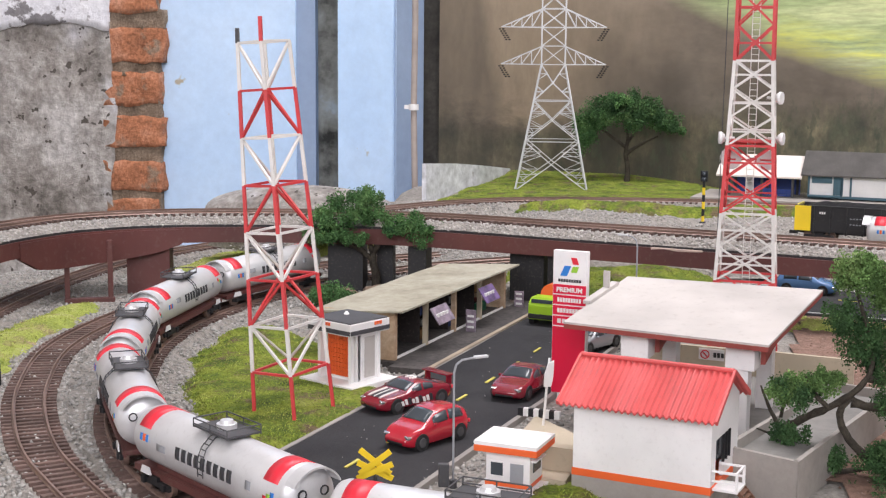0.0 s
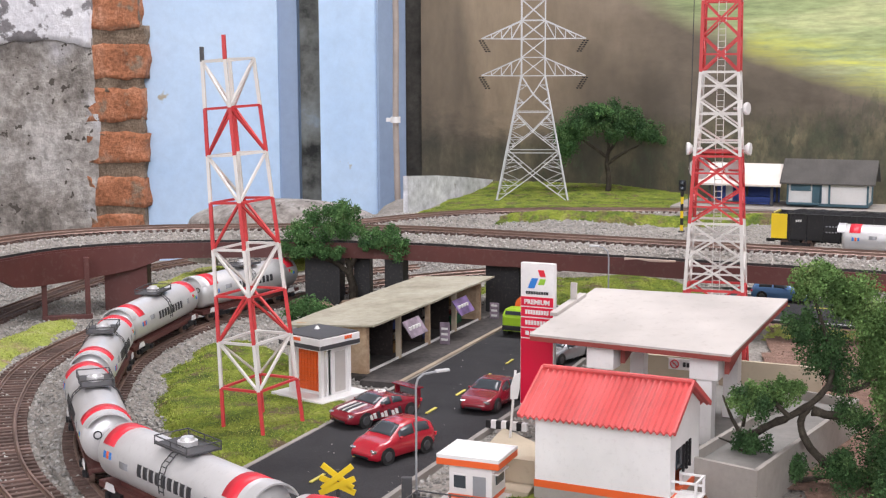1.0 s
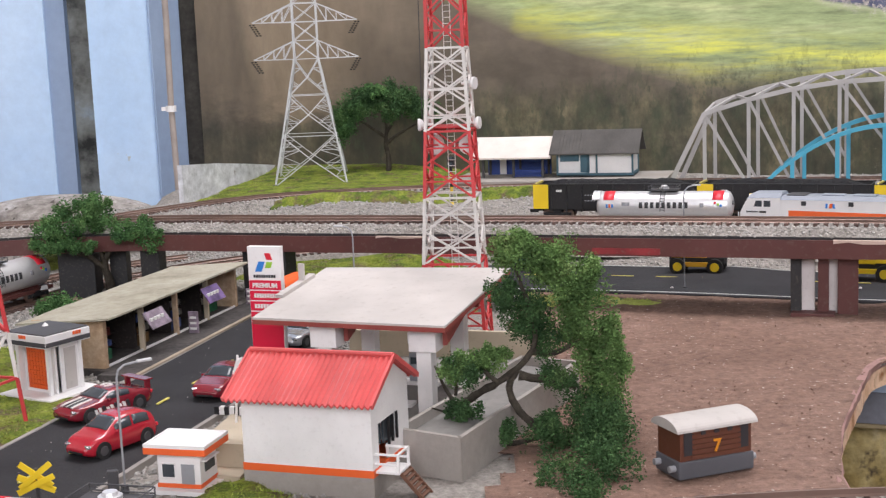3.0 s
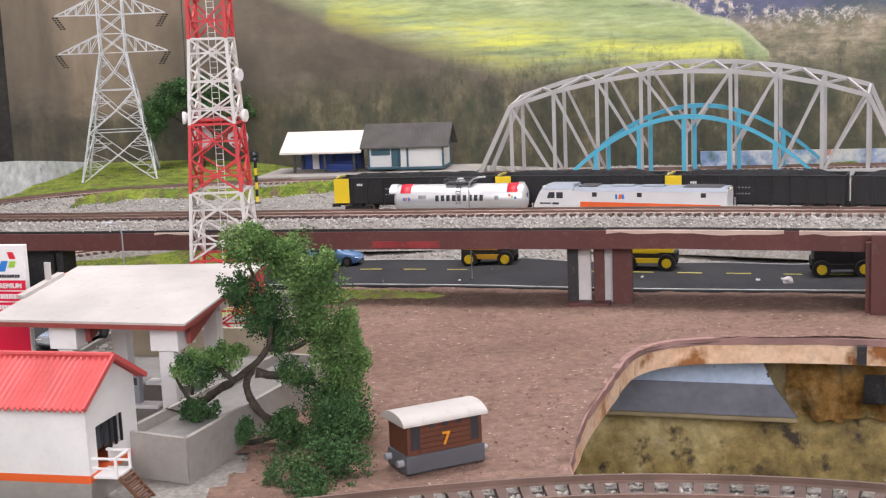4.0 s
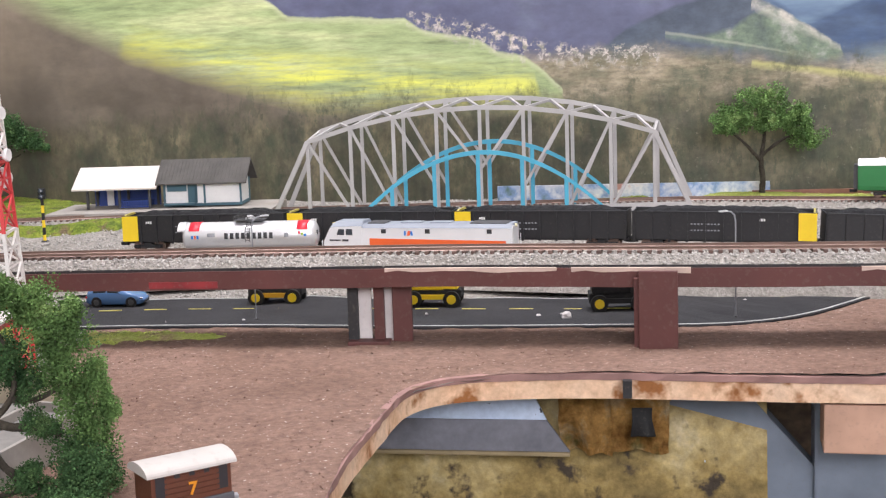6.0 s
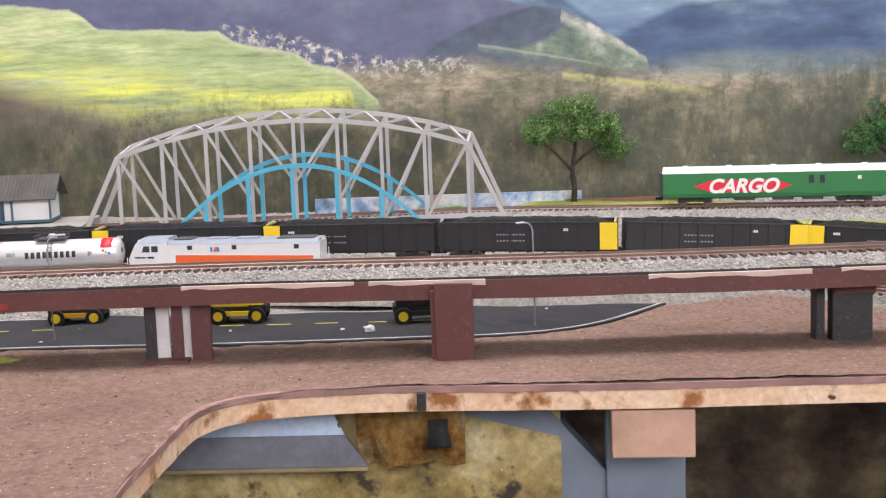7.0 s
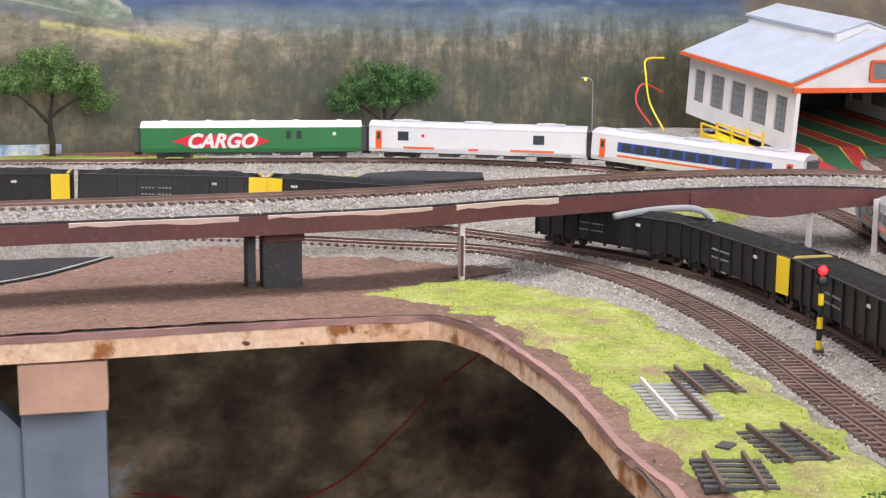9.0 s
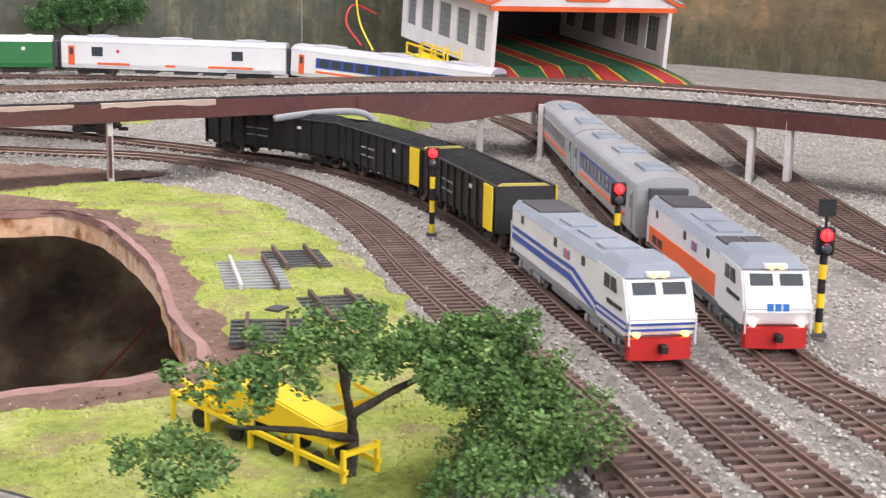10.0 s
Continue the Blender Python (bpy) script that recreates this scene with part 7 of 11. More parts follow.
# ---- fuel station ----
def totem():
    th = thing("price_totem", pose(-0.07, 0.660, 0.0, 0, 0, -17), "tall red and white fuel price totem", "sign")
    bm = BM()
    box(bm, (0, 0, 0.0449), (0.0212, 0.0042, 0.0890), bevel=0.0004)
    body = part("body", bm, white_paint, th)
    z = 0.004
    for k, hh in enumerate((0.0405, 0.0063, 0.0063, 0.0063, 0.0063)):
        bm = BM()
        box(bm, (0, -0.0022, z + hh / 2), (0.0202, 0.0008, hh - 0.0008))
        pn = part("red_panel", bm, totem_red, body, "glossy red panel")
        if k:
            bm = BM()
            n = (5, 8, 9, 7)[k - 1]
            for q in range(n):
                box(bm, (-0.0075 + 0.015 * (q + 0.5) / n, -0.0027, z + hh / 2), (0.015 / n * 0.75, 0.0004, 0.0026))
            if k < 4:
                part("lettering", bm, white_ink, pn)
            else:
                bm.free()
                cu = bpy.data.curves.new("lettering", "FONT")
                cu.body, cu.size, cu.extrude, cu.align_x = "PREMIUM", 0.0039, 0.0002, "CENTER"
                cu.offset = 0.00012
                cu.materials.append(white_ink)
                word = new("lettering", cu)
                word.parent = pn
                word.matrix_basis = pose(0, -0.0028, z + hh / 2 - 0.0015, 90, 0, 0)
                word["label"] = "white letters reading PREMIUM"
        z += hh
    for pts, mat in (([(-0.006, 0.0745), (-0.0018, 0.0745), (0.0006, 0.0805), (-0.0034, 0.0805)], logo_blue), ([(0.0006, 0.0768), (0.0042, 0.0768), (0.0054, 0.0803), (0.0018, 0.0803)], logo_green), ([(0.0005, 0.0855), (0.004, 0.0855), (0.0054, 0.0816), (0.0018, 0.0816)], logo_red)):
        bm = BM()
        prism(bm, pts, -0.0026, -0.002, "xz")
        part("logo_patch", bm, mat, body)
    bm = BM()
    for q in range(9):
        box(bm, (-0.007 + 0.0016 * (q + 0.3), -0.0023, 0.0718), (0.0012, 0.0005, 0.0017))
    part("lettering", bm, ink, body)


totem()
CAN = [Vector((-0.071, 0.607, 0.0565)), Vector((0.0355, 0.571, 0.0555)), Vector((0.0735, 0.663, 0.0695)), Vector((-0.0375, 0.688, 0.0695))]


def can_at(u, v, dz=0.0):
    return (CAN[0] * (1 - u) + CAN[1] * u) * (1 - v) + (CAN[3] * (1 - u) + CAN[2] * u) * v + Vector((0, 0, dz))


def slab(bm, u0, u1, v0, v1, z0, z1):
    lo = [bm.verts.new(can_at(u, v, z0)) for u, v in ((u0, v0), (u1, v0), (u1, v1), (u0, v1))]
    hi = [bm.verts.new(can_at(u, v, z1)) for u, v in ((u0, v0), (u1, v0), (u1, v1), (u0, v1))]
    bm.faces.new(lo[::-1])
    bm.faces.new(hi)
    for i in range(4):
        bm.faces.new((lo[i], lo[(i + 1) % 4], hi[(i + 1) % 4], hi[i]))
    return bm


canopy = thing("fuel_canopy", Matrix(), "white sloping fuel station canopy with red edges on white pillars", "canopy")
bm = slab(BM(), 0, 1, 0, 1, 0.0, 0.0012)
part("roof", bm, canopy_white, canopy, "stained white roof board")
bm = slab(BM(), 0.001, 0.999, 0.001, 0.999, -0.0026, 0.0)
edge_red = paint("brownish_red_edge", (0.27, 0.05, 0.04), 0.6, 0.2)
part("red_edge", bm, edge_red, canopy, "red roof edge")
for u, v in ((0.33, 0.16), (0.84, 0.16), (0.31, 0.78), (0.79, 0.78)):
    p = can_at(u, v)
    bm = BM()
    box(bm, (p.x, p.y, 0.004 + (p.z - 0.006) / 2), (0.0085, 0.0085, p.z - 0.004), -18, 0.0004)
    col = part("pillar", bm, white_paint, canopy)
    bm = BM()
    box(bm, (p.x, p.y, p.z - 0.0105), (0.0155, 0.0125, 0.0155), -18, 0.0005)
    part("pillar_head", bm, white_paint, col)
    q = can_at(u + 0.09, v + 0.02)
    d = can_at(u + 0.09, min(1, v + 0.5))
    bm = BM()
    w = Vector((0.0012, 0, 0))
    a = [q + Vector((0, 0, -0.0028)), q + Vector((0, 0, -0.016)), d + Vector((0, 0, -0.0028))]
    lo = [bm.verts.new(p_ - w) for p_ in a]
    hi = [bm.verts.new(p_ + w) for p_ in a]
    bm.faces.new(lo)
    bm.faces.new(hi[::-1])
    for i in range(3):
        bm.faces.new((lo[i], hi[i], hi[(i + 1) % 3], lo[(i + 1) % 3]))
    part("bracket", bm, edge_red, canopy, "red wedge bracket")
# loose white strip with an upright tab along the rear edge
strip = thing("loose_strip", Matrix(), "narrow white card strip lying along the canopy edge", "strip")
a, b = can_at(-0.008, 0.36, 0.0022), can_at(-0.002, 0.80, 0.0022)
bm = BM()
bar(bm, a, b, 0.0045, 0.002)
part("strip_board", bm, canopy_white, strip)
c = can_at(-0.004, 0.66, 0.002)
bm = BM()
box(bm, (c.x, c.y, c.z + 0.0055), (0.0042, 0.0012, 0.011), -30, 0.0003)
part("tab", bm, canopy_white, strip)
bm = BM()
prism(bm, [(-0.052, 0.558), (0.02, 0.535), (0.088, 0.66), (0.072, 0.72), (-0.03, 0.74)], 0.0, 0.0042)
solo("forecourt", bm, pave, "grey concrete forecourt of the fuel station", "pavement", kind="structure")
for a, b, hh in (((-0.03, 0.738), (0.035, 0.722), 0.021), ((0.04, 0.724), (0.1, 0.706), 0.021)):
    bm = BM()
    bar(bm, (a[0], a[1], hh / 2), (b[0], b[1], hh / 2), hh, 0.003, up=(0, 1, 0))
    solo("boundary_wall", bm, cream_wall, "low cream boundary wall behind the pumps", "wall")
for u, v in ((0.58, 0.3), (0.55, 0.8)):
    p = can_at(u, v)
    th = thing("fuel_pump", pose(p.x, p.y, 0.0042, 0, 0, -18), "small white fuel pump on the forecourt", "fuel pump", "fuel pumps")
    bm = BM()
    box(bm, (0, 0, 0.001), (0.03, 0.0095, 0.002), bevel=0.0004)
    part("island", bm, white_paint, th)
    bm = BM()
    box(bm, (0, 0, 0.0105), (0.008, 0.005, 0.017), bevel=0.0006)
    part("cabinet", bm, grey_paint, th)
    bm = BM()
    box(bm, (0, -0.0027, 0.0145), (0.0055, 0.0005, 0.004))
    part("display", bm, dark_glass, th)
ns = thing("no_smoking_sign", pose(0.012, 0.7255, 0.012, 0, 0, -15), "white board with a red prohibition ring", "sign")
bm = BM()
box(bm, (0.004, 0, 0.0045), (0.016, 0.001, 0.007))
part("board", bm, white_paint, ns)
bm = BM()
for k in range(16):
    a, b = 2 * math.pi * k / 16, 2 * math.pi * (k + 1) / 16
    bar(bm, (0.0026 * math.cos(a), -0.0008, 0.0045 + 0.0026 * math.sin(a)), (0.0026 * math.cos(b), -0.0008, 0.0045 + 0.0026 * math.sin(b)), 0.0006)
bar(bm, (-0.0018, -0.0008, 0.0063), (0.0018, -0.0008, 0.0027), 0.0006)
part("ring", bm, logo_red, ns)
for q in range(3):
    bm = BM()
    box(bm, (0.0062 + 0.0024 * q, -0.0007, 0.0045), (0.0018, 0.0004, 0.003))
    part("lettering", bm, ink, ns)

# grey walled box with soil beside the office
BOX = [(0.012, 0.508), (0.042, 0.489), (0.108, 0.628), (0.078, 0.645)]
trough = thing("concrete_trough", Matrix(), "open grey concrete trough with dark soil", "trough")
for i in range(4):
    a, b = BOX[i], BOX[(i + 1) % 4]
    bm = BM()
    d = Vector((b[0] - a[0], b[1] - a[1], 0)).normalized()
    n = Vector((-d.y, d.x, 0)) * 0.0012
    prism(bm, [(a[0] - n.x - d.x * 0.001, a[1] - n.y - d.y * 0.001), (b[0] - n.x + d.x * 0.001, b[1] - n.y + d.y * 0.001), (b[0] + n.x, b[1] + n.y), (a[0] + n.x, a[1] + n.y)], 0.0, 0.0215)
    part("wall", bm, concrete, trough)
bm = BM()
prism(bm, [(x * 0.98 + 0.06 * 0.02, y * 0.98 + 0.567 * 0.02) for x, y in BOX], 0.001, 0.0165)
part("fill", bm, pave, trough)


def fuel_office():
    th = thing("fuel_office", pose(-0.0585, 0.4875, 0.0, 0, 0, -18), "white fuel office with an orange band and red corrugated roof", "building")
    w, d, h = 0.0645, 0.047, 0.0425
    t = 0.0015
    for c, q in (((w / 2, t / 2, h / 2 + 0.006), (w, t, h - 0.012)), ((w / 2, d - t / 2, h / 2 + 0.006), (w, t, h - 0.012)), ((t / 2, d / 2, h / 2 + 0.006), (t, d - 2 * t, h - 0.012))):
        bm = BM()
        box(bm, c, q)
        part("wall", bm, white_paint, th)
    for y0, y1, z0, z1 in ((t, 0.008, 0.012, h), (0.031, d - t, 0.012, h), (0.008, 0.031, 0.033, h), (0.02, 0.031, 0.012, 0.02)):
        bm = BM()
        box(bm, (w - t / 2, (y0 + y1) / 2, (z0 + z1) / 2), (t, y1 - y0, z1 - z0))
        part("wall", bm, white_paint, th)
    for x0, x1 in ((w - 0.0012, w), (0, 0.0012)):
        bm = BM()
        prism(bm, [(0, h), (d, h), (d, h + 0.004), (d / 2, h + 0.0172), (0, h + 0.004)], x0, x1, "yz")
        part("gable", bm, white_paint, th)
    bm = BM()
    box(bm, (w / 2, d / 2, 0.005), (w + 0.0006, d + 0.0006, 0.01))
    part("plinth", bm, concrete, th, "grey plinth")
    bm = BM()
    box(bm, (w / 2, d / 2, 0.0118), (w + 0.0008, d + 0.0008, 0.0034))
    part("orange_band", bm, orange_paint, th, "orange band")
    bm = BM()
    box(bm, (w - 0.004, 0.014, 0.0265), (0.0008, 0.0115, 0.0125))
    part("door_glass", bm, dark_glass, th)
    bm = BM()
    box(bm, (w - 0.003, 0.0255, 0.0265), (0.0008, 0.0105, 0.0125))
    part("window_glass", bm, dark_glass, th)
    for k in range(3):
        bm = BM()
        box(bm, (w + 0.0001, 0.0205 + 0.0052 * k, 0.0265), (0.0012, 0.0008, 0.013))
        part("window_bar", bm, black_paint, th)
    # corrugated roof, two slopes
    for s in (0, 1):
        bm = BM()
        n = 128
        x0, x1 = -0.0055, w + 0.003
        rows = []
        for i in range(n + 1):
            x = x0 + (x1 - x0) * i / n
            c = 0.0007 * math.cos(2 * math.pi * i / 5.12)
            e = (-0.0065, h + 0.0025) if s == 0 else (d + 0.0065, h + 0.0025)
            r = (d / 2, h + 0.0185)
            rows.append([bm.verts.new((x, e[0], e[1] + c)), bm.verts.new((x, r[0], r[1] + c)), bm.verts.new((x, r[0], r[1] + c - 0.0009)), bm.verts.new((x, e[0], e[1] + c - 0.0009))])
        for a, b in zip(rows, rows[1:]):
            for k in range(4):
                bm.faces.new((a[k], b[k], b[(k + 1) % 4], a[(k + 1) % 4]))
        bm.faces.new(rows[0])
        bm.faces.new(rows[-1][::-1])
        bmesh.ops.recalc_face_normals(bm, faces=bm.faces[:])
        part("roof_sheet", bm, redcoral, th, "bright red corrugated roof sheet")
    bm = BM()
    cyl(bm, (-0.0055, d / 2, h + 0.0192), (w + 0.003, d / 2, h + 0.0192), 0.0012, seg=8)
    part("ridge_cap", bm, redcoral, th)
    for x in (-0.0058, w + 0.0033):
        bm = BM()
        for e in (-0.0065, d + 0.0065):
            bar(bm, (x, e, h + 0.0023), (x, d / 2, h + 0.0188), 0.0011, 0.0022)
        part("bargeboard", bm, redcoral, th)
    rails = [((w, y, z), (w + 0.011, y, z), 0.0009) for y in (0.003, 0.016) for z in (0.016, 0.0205)] + [((w + 0.011, y, 0.0125), (w + 0.011, y, 0.021), 0.0011) for y in (0.003, 0.016)]
    for p, q, r in rails + [((w + 0.011, 0.003, 0.0207), (w + 0.011, 0.016, 0.0207), 0.0009)]:
        bm = BM()
        bar(bm, p, q, r)
        part("landing_rail", bm, white_paint, th)
    bm = BM()
    box(bm, (w + 0.0058, 0.0095, 0.0122), (0.0118, 0.0145, 0.001))
    part("landing", bm, white_paint, th)
    timber = paint("brown_timber", (0.13, 0.06, 0.035), 0.7, 0.3)
    for k in range(6):
        bm = BM()
        box(bm, (w + 0.0125 + 0.0016 * k, 0.0095, 0.0108 - 0.0019 * k), (0.0022, 0.011, 0.0007))
        part("stair_tread", bm, timber, th)
    for y in (0.0042, 0.0148):
        bm = BM()
        bar(bm, (w + 0.0115, y, 0.0118), (w + 0.0222, y, 0.0), 0.0008, 0.0016)
        part("stair_string", bm, timber, th)


fuel_office()

# ---- viaduct piers ----
def block(name, x, y, w, d, rz, z0, z1, mat, label=""):
    bm = BM()
    box(bm, (x, y, (z0 + z1) / 2), (w, d, z1 - z0), rz, 0.0005)
    return part(name, bm, mat, viaduct, label)


ZB = DECK - 0.006
block("pier", 0.4735, 0.7245, 0.026, 0.004, -24, 0, DECK - 0.0005, maroon, "maroon board pier")
block("pier_flank", 0.487, 0.7345, 0.004, 0.026, -24, 0, ZB, white_side)
block("pier_flank", 0.466, 0.743, 0.004, 0.024, -24, 0, ZB, maroon)
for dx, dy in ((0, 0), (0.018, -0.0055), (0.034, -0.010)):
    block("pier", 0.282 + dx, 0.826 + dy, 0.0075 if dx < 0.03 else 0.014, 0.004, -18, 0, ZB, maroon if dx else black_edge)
block("pier_flank", 0.291, 0.828, 0.0095, 0.003, -18, 0, ZB, white_side)
block("pier_flank", 0.3075, 0.8225, 0.008, 0.003, -18, 0, ZB, white_side)
block("pier_foot", 0.292, 0.818, 0.03, 0.014, -18, 0, 0.0045, maroon)
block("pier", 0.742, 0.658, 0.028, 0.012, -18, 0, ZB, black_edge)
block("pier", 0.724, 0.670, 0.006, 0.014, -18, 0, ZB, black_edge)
block("pier_cap", 0.7415, 0.6515, 0.0285, 0.0012, -18, 0.036, 0.043, maroon)
for x, y, h0 in ((0.868, 0.613, 0.0),):
    block("post", x, y, 0.0042, 0.0036, -10, 0, ZB, white_side, "chipped white and maroon post")
    block("post_paint", x - 0.001, y - 0.0021, 0.0024, 0.0006, -10, 0.004, 0.034, maroon)
for x, y, w in ((1.166, 0.531, 0.0045), (1.186, 0.482, 0.0045), (1.245, 0.323, 0.012), (1.243, 0.29, 0.014)):
    block("post", x, y, w, 0.0045, 20, -0.004, ZB, white_side, "white painted post")
block("pier", -0.443, 0.955, 0.036, 0.022, 12, 0, ZB, maroon)
for x, y in ((-0.490, 0.893), (-0.458, 0.905)):
    block("post", x, y, 0.0042, 0.0042, 25, 0, ZB, maroon)
block("tie_plank", -0.473, 0.898, 0.04, 0.006, 24, 0, 0.004, maroon)
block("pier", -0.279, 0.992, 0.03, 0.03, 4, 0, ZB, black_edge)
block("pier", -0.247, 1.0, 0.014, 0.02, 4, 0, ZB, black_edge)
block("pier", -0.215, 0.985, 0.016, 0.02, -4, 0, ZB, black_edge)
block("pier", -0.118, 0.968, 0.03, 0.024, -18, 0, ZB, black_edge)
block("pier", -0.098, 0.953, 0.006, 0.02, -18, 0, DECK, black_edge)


def gusset(pts, off=0.0005):
    """Deep curved board hung on the fascia between two stretches of the edge."""
    bm = BM()
    n = len(pts)
    _, nn = frames_of(np.array([(p[0], p[1]) for p in pts]))
    rows = []
    for (x, y, zl), (nx, ny) in zip(pts, nn):
        a = (x - nx * 0.0012, y - ny * 0.0012)
        b = (x + nx * 0.003, y + ny * 0.003)
        rows.append([bm.verts.new((*a, DECK - 0.0015)), bm.verts.new((*b, DECK - 0.0015)), bm.verts.new((*b, zl)), bm.verts.new((*a, zl))])
    for u, v in zip(rows, rows[1:]):
        for k in range(4):
            bm.faces.new((u[k], u[(k + 1) % 4], v[(k + 1) % 4], v[k]))
    bm.faces.new(rows[0][::-1])
    bm.faces.new(rows[-1])
    bmesh.ops.recalc_face_normals(bm, faces=bm.faces[:])
    return part("gusset", bm, maroon, viaduct)


def edge_between(x0, y0, x1, y1, lows):
    i0 = int(np.argmin(np.hypot(edge[:, 0] - x0, edge[:, 1] - y0)))
    i1 = int(np.argmin(np.hypot(edge[:, 0] - x1, edge[:, 1] - y1)))
    seg = edge[i0:i1 + 1]
    f = np.linspace(0, 1, len(seg))
    lo = np.interp(f, np.linspace(0, 1, len(lows)), lows)
    return [(p[0], p[1], float(z)) for p, z in zip(seg, lo)]


gusset(edge_between(-0.503, 0.84, -0.41, 0.948, [0.043, 0.032, 0.030, 0.030, 0.031, 0.033, 0.036, 0.043]))
gusset(edge_between(1.07, 0.57, 1.19, 0.49, [0.044, 0.042, 0.036, 0.033, 0.036, 0.041, 0.044]))
# chipped paint along the top of the fascia, and one red brush mark
for x0, x1, w in ((0.30, 0.41, 0.0022), (0.425, 0.50, 0.0026), (0.60, 0.70, 0.0026), (0.72, 0.84, 0.002), (0.86, 0.95, 0.0032), (-0.02, 0.02, 0.0012)):
    i0, i1 = np.argmin(abs(edge[:, 0] - x0)), np.argmin(abs(edge[:, 0] - x1))
    pth = v_path[i0:i1 + 1]
    part("chipped_strip", sweep(BM(), pth, [(-0.0006, 0.0004), (0.001, 0.0006), (0.001, -w), (-0.0006, -w)], True,
         lambda i, k: (0.0, 0.0024 * noise.noise((i * 0.45, 7, 3)) + 0.0011 * noise.noise((i * 1.7, 7, 3)) if k > 1 else 0.0)), cream, viaduct, "bare cream strip where the paint has chipped")
i0, i1 = np.argmin(abs(edge[:, 0] - 0.14)), np.argmin(abs(edge[:, 0] - 0.19))
part("red_mark", sweep(BM(), v_path[i0:i1 + 1], [(-0.0006, -0.007), (0.001, -0.007), (0.001, -0.0115), (-0.0006, -0.0115)], True,
     lambda i, k: (0.0, 0.001 * noise.noise((i * 2.1, k, 3)))), paint("scarlet_mark", (0.26, 0.025, 0.03), 0.5, 0.5), viaduct)

# front stretch of the same loop, close to the viewer
F_EDGE = [(-0.2, 0.19), (-0.06, 0.262), (0.09, 0.289), (0.175, 0.294), (0.235, 0.282), (0.29, 0.256), (0.345, 0.205), (0.39, 0.145), (0.43, 0.075), (0.458, 0.015), (0.472, -0.03), (0.476, -0.1), (0.472, -0.2), (0.46, -0.3)]
fe = spline(F_EDGE, 0.01)
front_v = thing("viaduct", Matrix(), "front stretch of the raised line with pale ballast", "viaduct")
_, fn = frames_of(fe)
fmid = np.c_[fe - fn * 0.034, np.full(len(fe), DECK)]
part("deck", sweep(BM(), fmid, [(0.033, -0.0035), (0.033, 0.002), (-0.027, 0.002), (-0.027, -0.0035)]), black_edge, front_v)
for o in (0.033, -0.029):
    part("fascia", sweep(BM(), fmid, [(o, 0.0), (o + 0.002, 0.0), (o + 0.002, -0.013), (o, -0.013)]), maroon, front_v)
part("ballast_bed", sweep(BM(), fmid, [(0.0325, 0.002), (0.019, 0.0075), (-0.019, 0.0075), (-0.0265, 0.002)], True,
     lambda i, k: (0.0012 * noise.noise((i * 0.9, k, 1)), 0.0006 * noise.noise((i * 0.7, k, 8)))), gravel, front_v)
for x, y in ((0.02, 0.252), (0.24, 0.25), (0.41, 0.05)):
    bm = BM()
    box(bm, (x, y, 0.02), (0.02, 0.02, 0.048))
    part("pier", bm, maroon, front_v)
tr_front, _ = track("railway_track", [tuple(p) for p in fmid[::4]], "track on the front of the raised loop", lift=0.0075, ballast=False, pieces=120)

# below the board: bearer block, steel legs, stained panel
bm = BM()
box(bm, (0, 0, -0.0365), (0.052, 0.03, 0.031), bevel=0.0012, m=pose(0.57, 0.626, 0.0055, 0, 0, -24))
solo("wooden_bearer", bm, paint("pink_wood", (0.58, 0.36, 0.26), 0.8, 0.25, scale=90), "rough wooden bearer block under the board edge", "bearer", kind="structure")
leg = thing("steel_leg", pose(0.583, 0.662, 0, 0, 0, -24), "blue-grey steel leg and brace under the layout", "leg")
bm = BM()
box(bm, (0, 0, -0.26), (0.052, 0.03, 0.485), bevel=0.002)
part("post", bm, steel, leg)
bm = BM()
bar(bm, (-0.105, 0.0, -0.016), (-0.005, 0.0, -0.13), 0.05, 0.02, up=(0, 1, 0))
part("brace", bm, steel, leg)
under = blotch("stained_panel", [(0.3, (0.09, 0.065, 0.025)), (0.46, (0.34, 0.25, 0.09)), (0.58, (0.5, 0.4, 0.19)), (0.72, (0.6, 0.54, 0.38))], 16, 0.4, 0.35, 0.002, 7,
               second=(46, 0.57, 0.66, (0.06, 0.045, 0.03)), speck=(110, 0.74, (0.5, 0.58, 0.62)), grain=(0.5, 1.35))
bm = BM()
box(bm, (0, 0, 0), (0.42, 0.01, 0.26), m=pose(0.33, 0.745, -0.15, -8, 0, -22))
solo("stained_panel", bm, under, "damp-stained brown panel under the layout", "panel", kind="structure")
sky_blue = blotch("dusty_blue_sheet", [(0.3, (0.42, 0.52, 0.7)), (0.7, (0.62, 0.72, 0.86))], 20, 0.6, 0.2, 0.001, 8, speck=(160, 0.68, (0.05, 0.05, 0.05)), grain=(0.85, 1.08))
sheet_grey = blotch("dusty_grey_sheet", [(0.3, (0.15, 0.155, 0.18)), (0.7, (0.24, 0.245, 0.28))], 16, 0.7, 0.2, 0.001, 8, grain=(0.85, 1.08))
rust = blotch("rusty_rag", [(0.3, (0.2, 0.09, 0.02)), (0.5, (0.55, 0.32, 0.1)), (0.7, (0.66, 0.56, 0.36))], 40, 0.8, 0.7, 0.003, 5, second=(26, 0.6, 0.68, (0.12, 0.13, 0.04)))
hang = thing("hanging_sheet", pose(0.338, 0.732, 0, 0, 0, -22), "dusty blue and grey sheet folded under the board", "sheet")
bm = BM()
prism(bm, [(-0.062, -0.0345), (0.056, -0.0345), (0.045, -0.012), (-0.048, -0.012)], -0.001, 0.001, "xz")
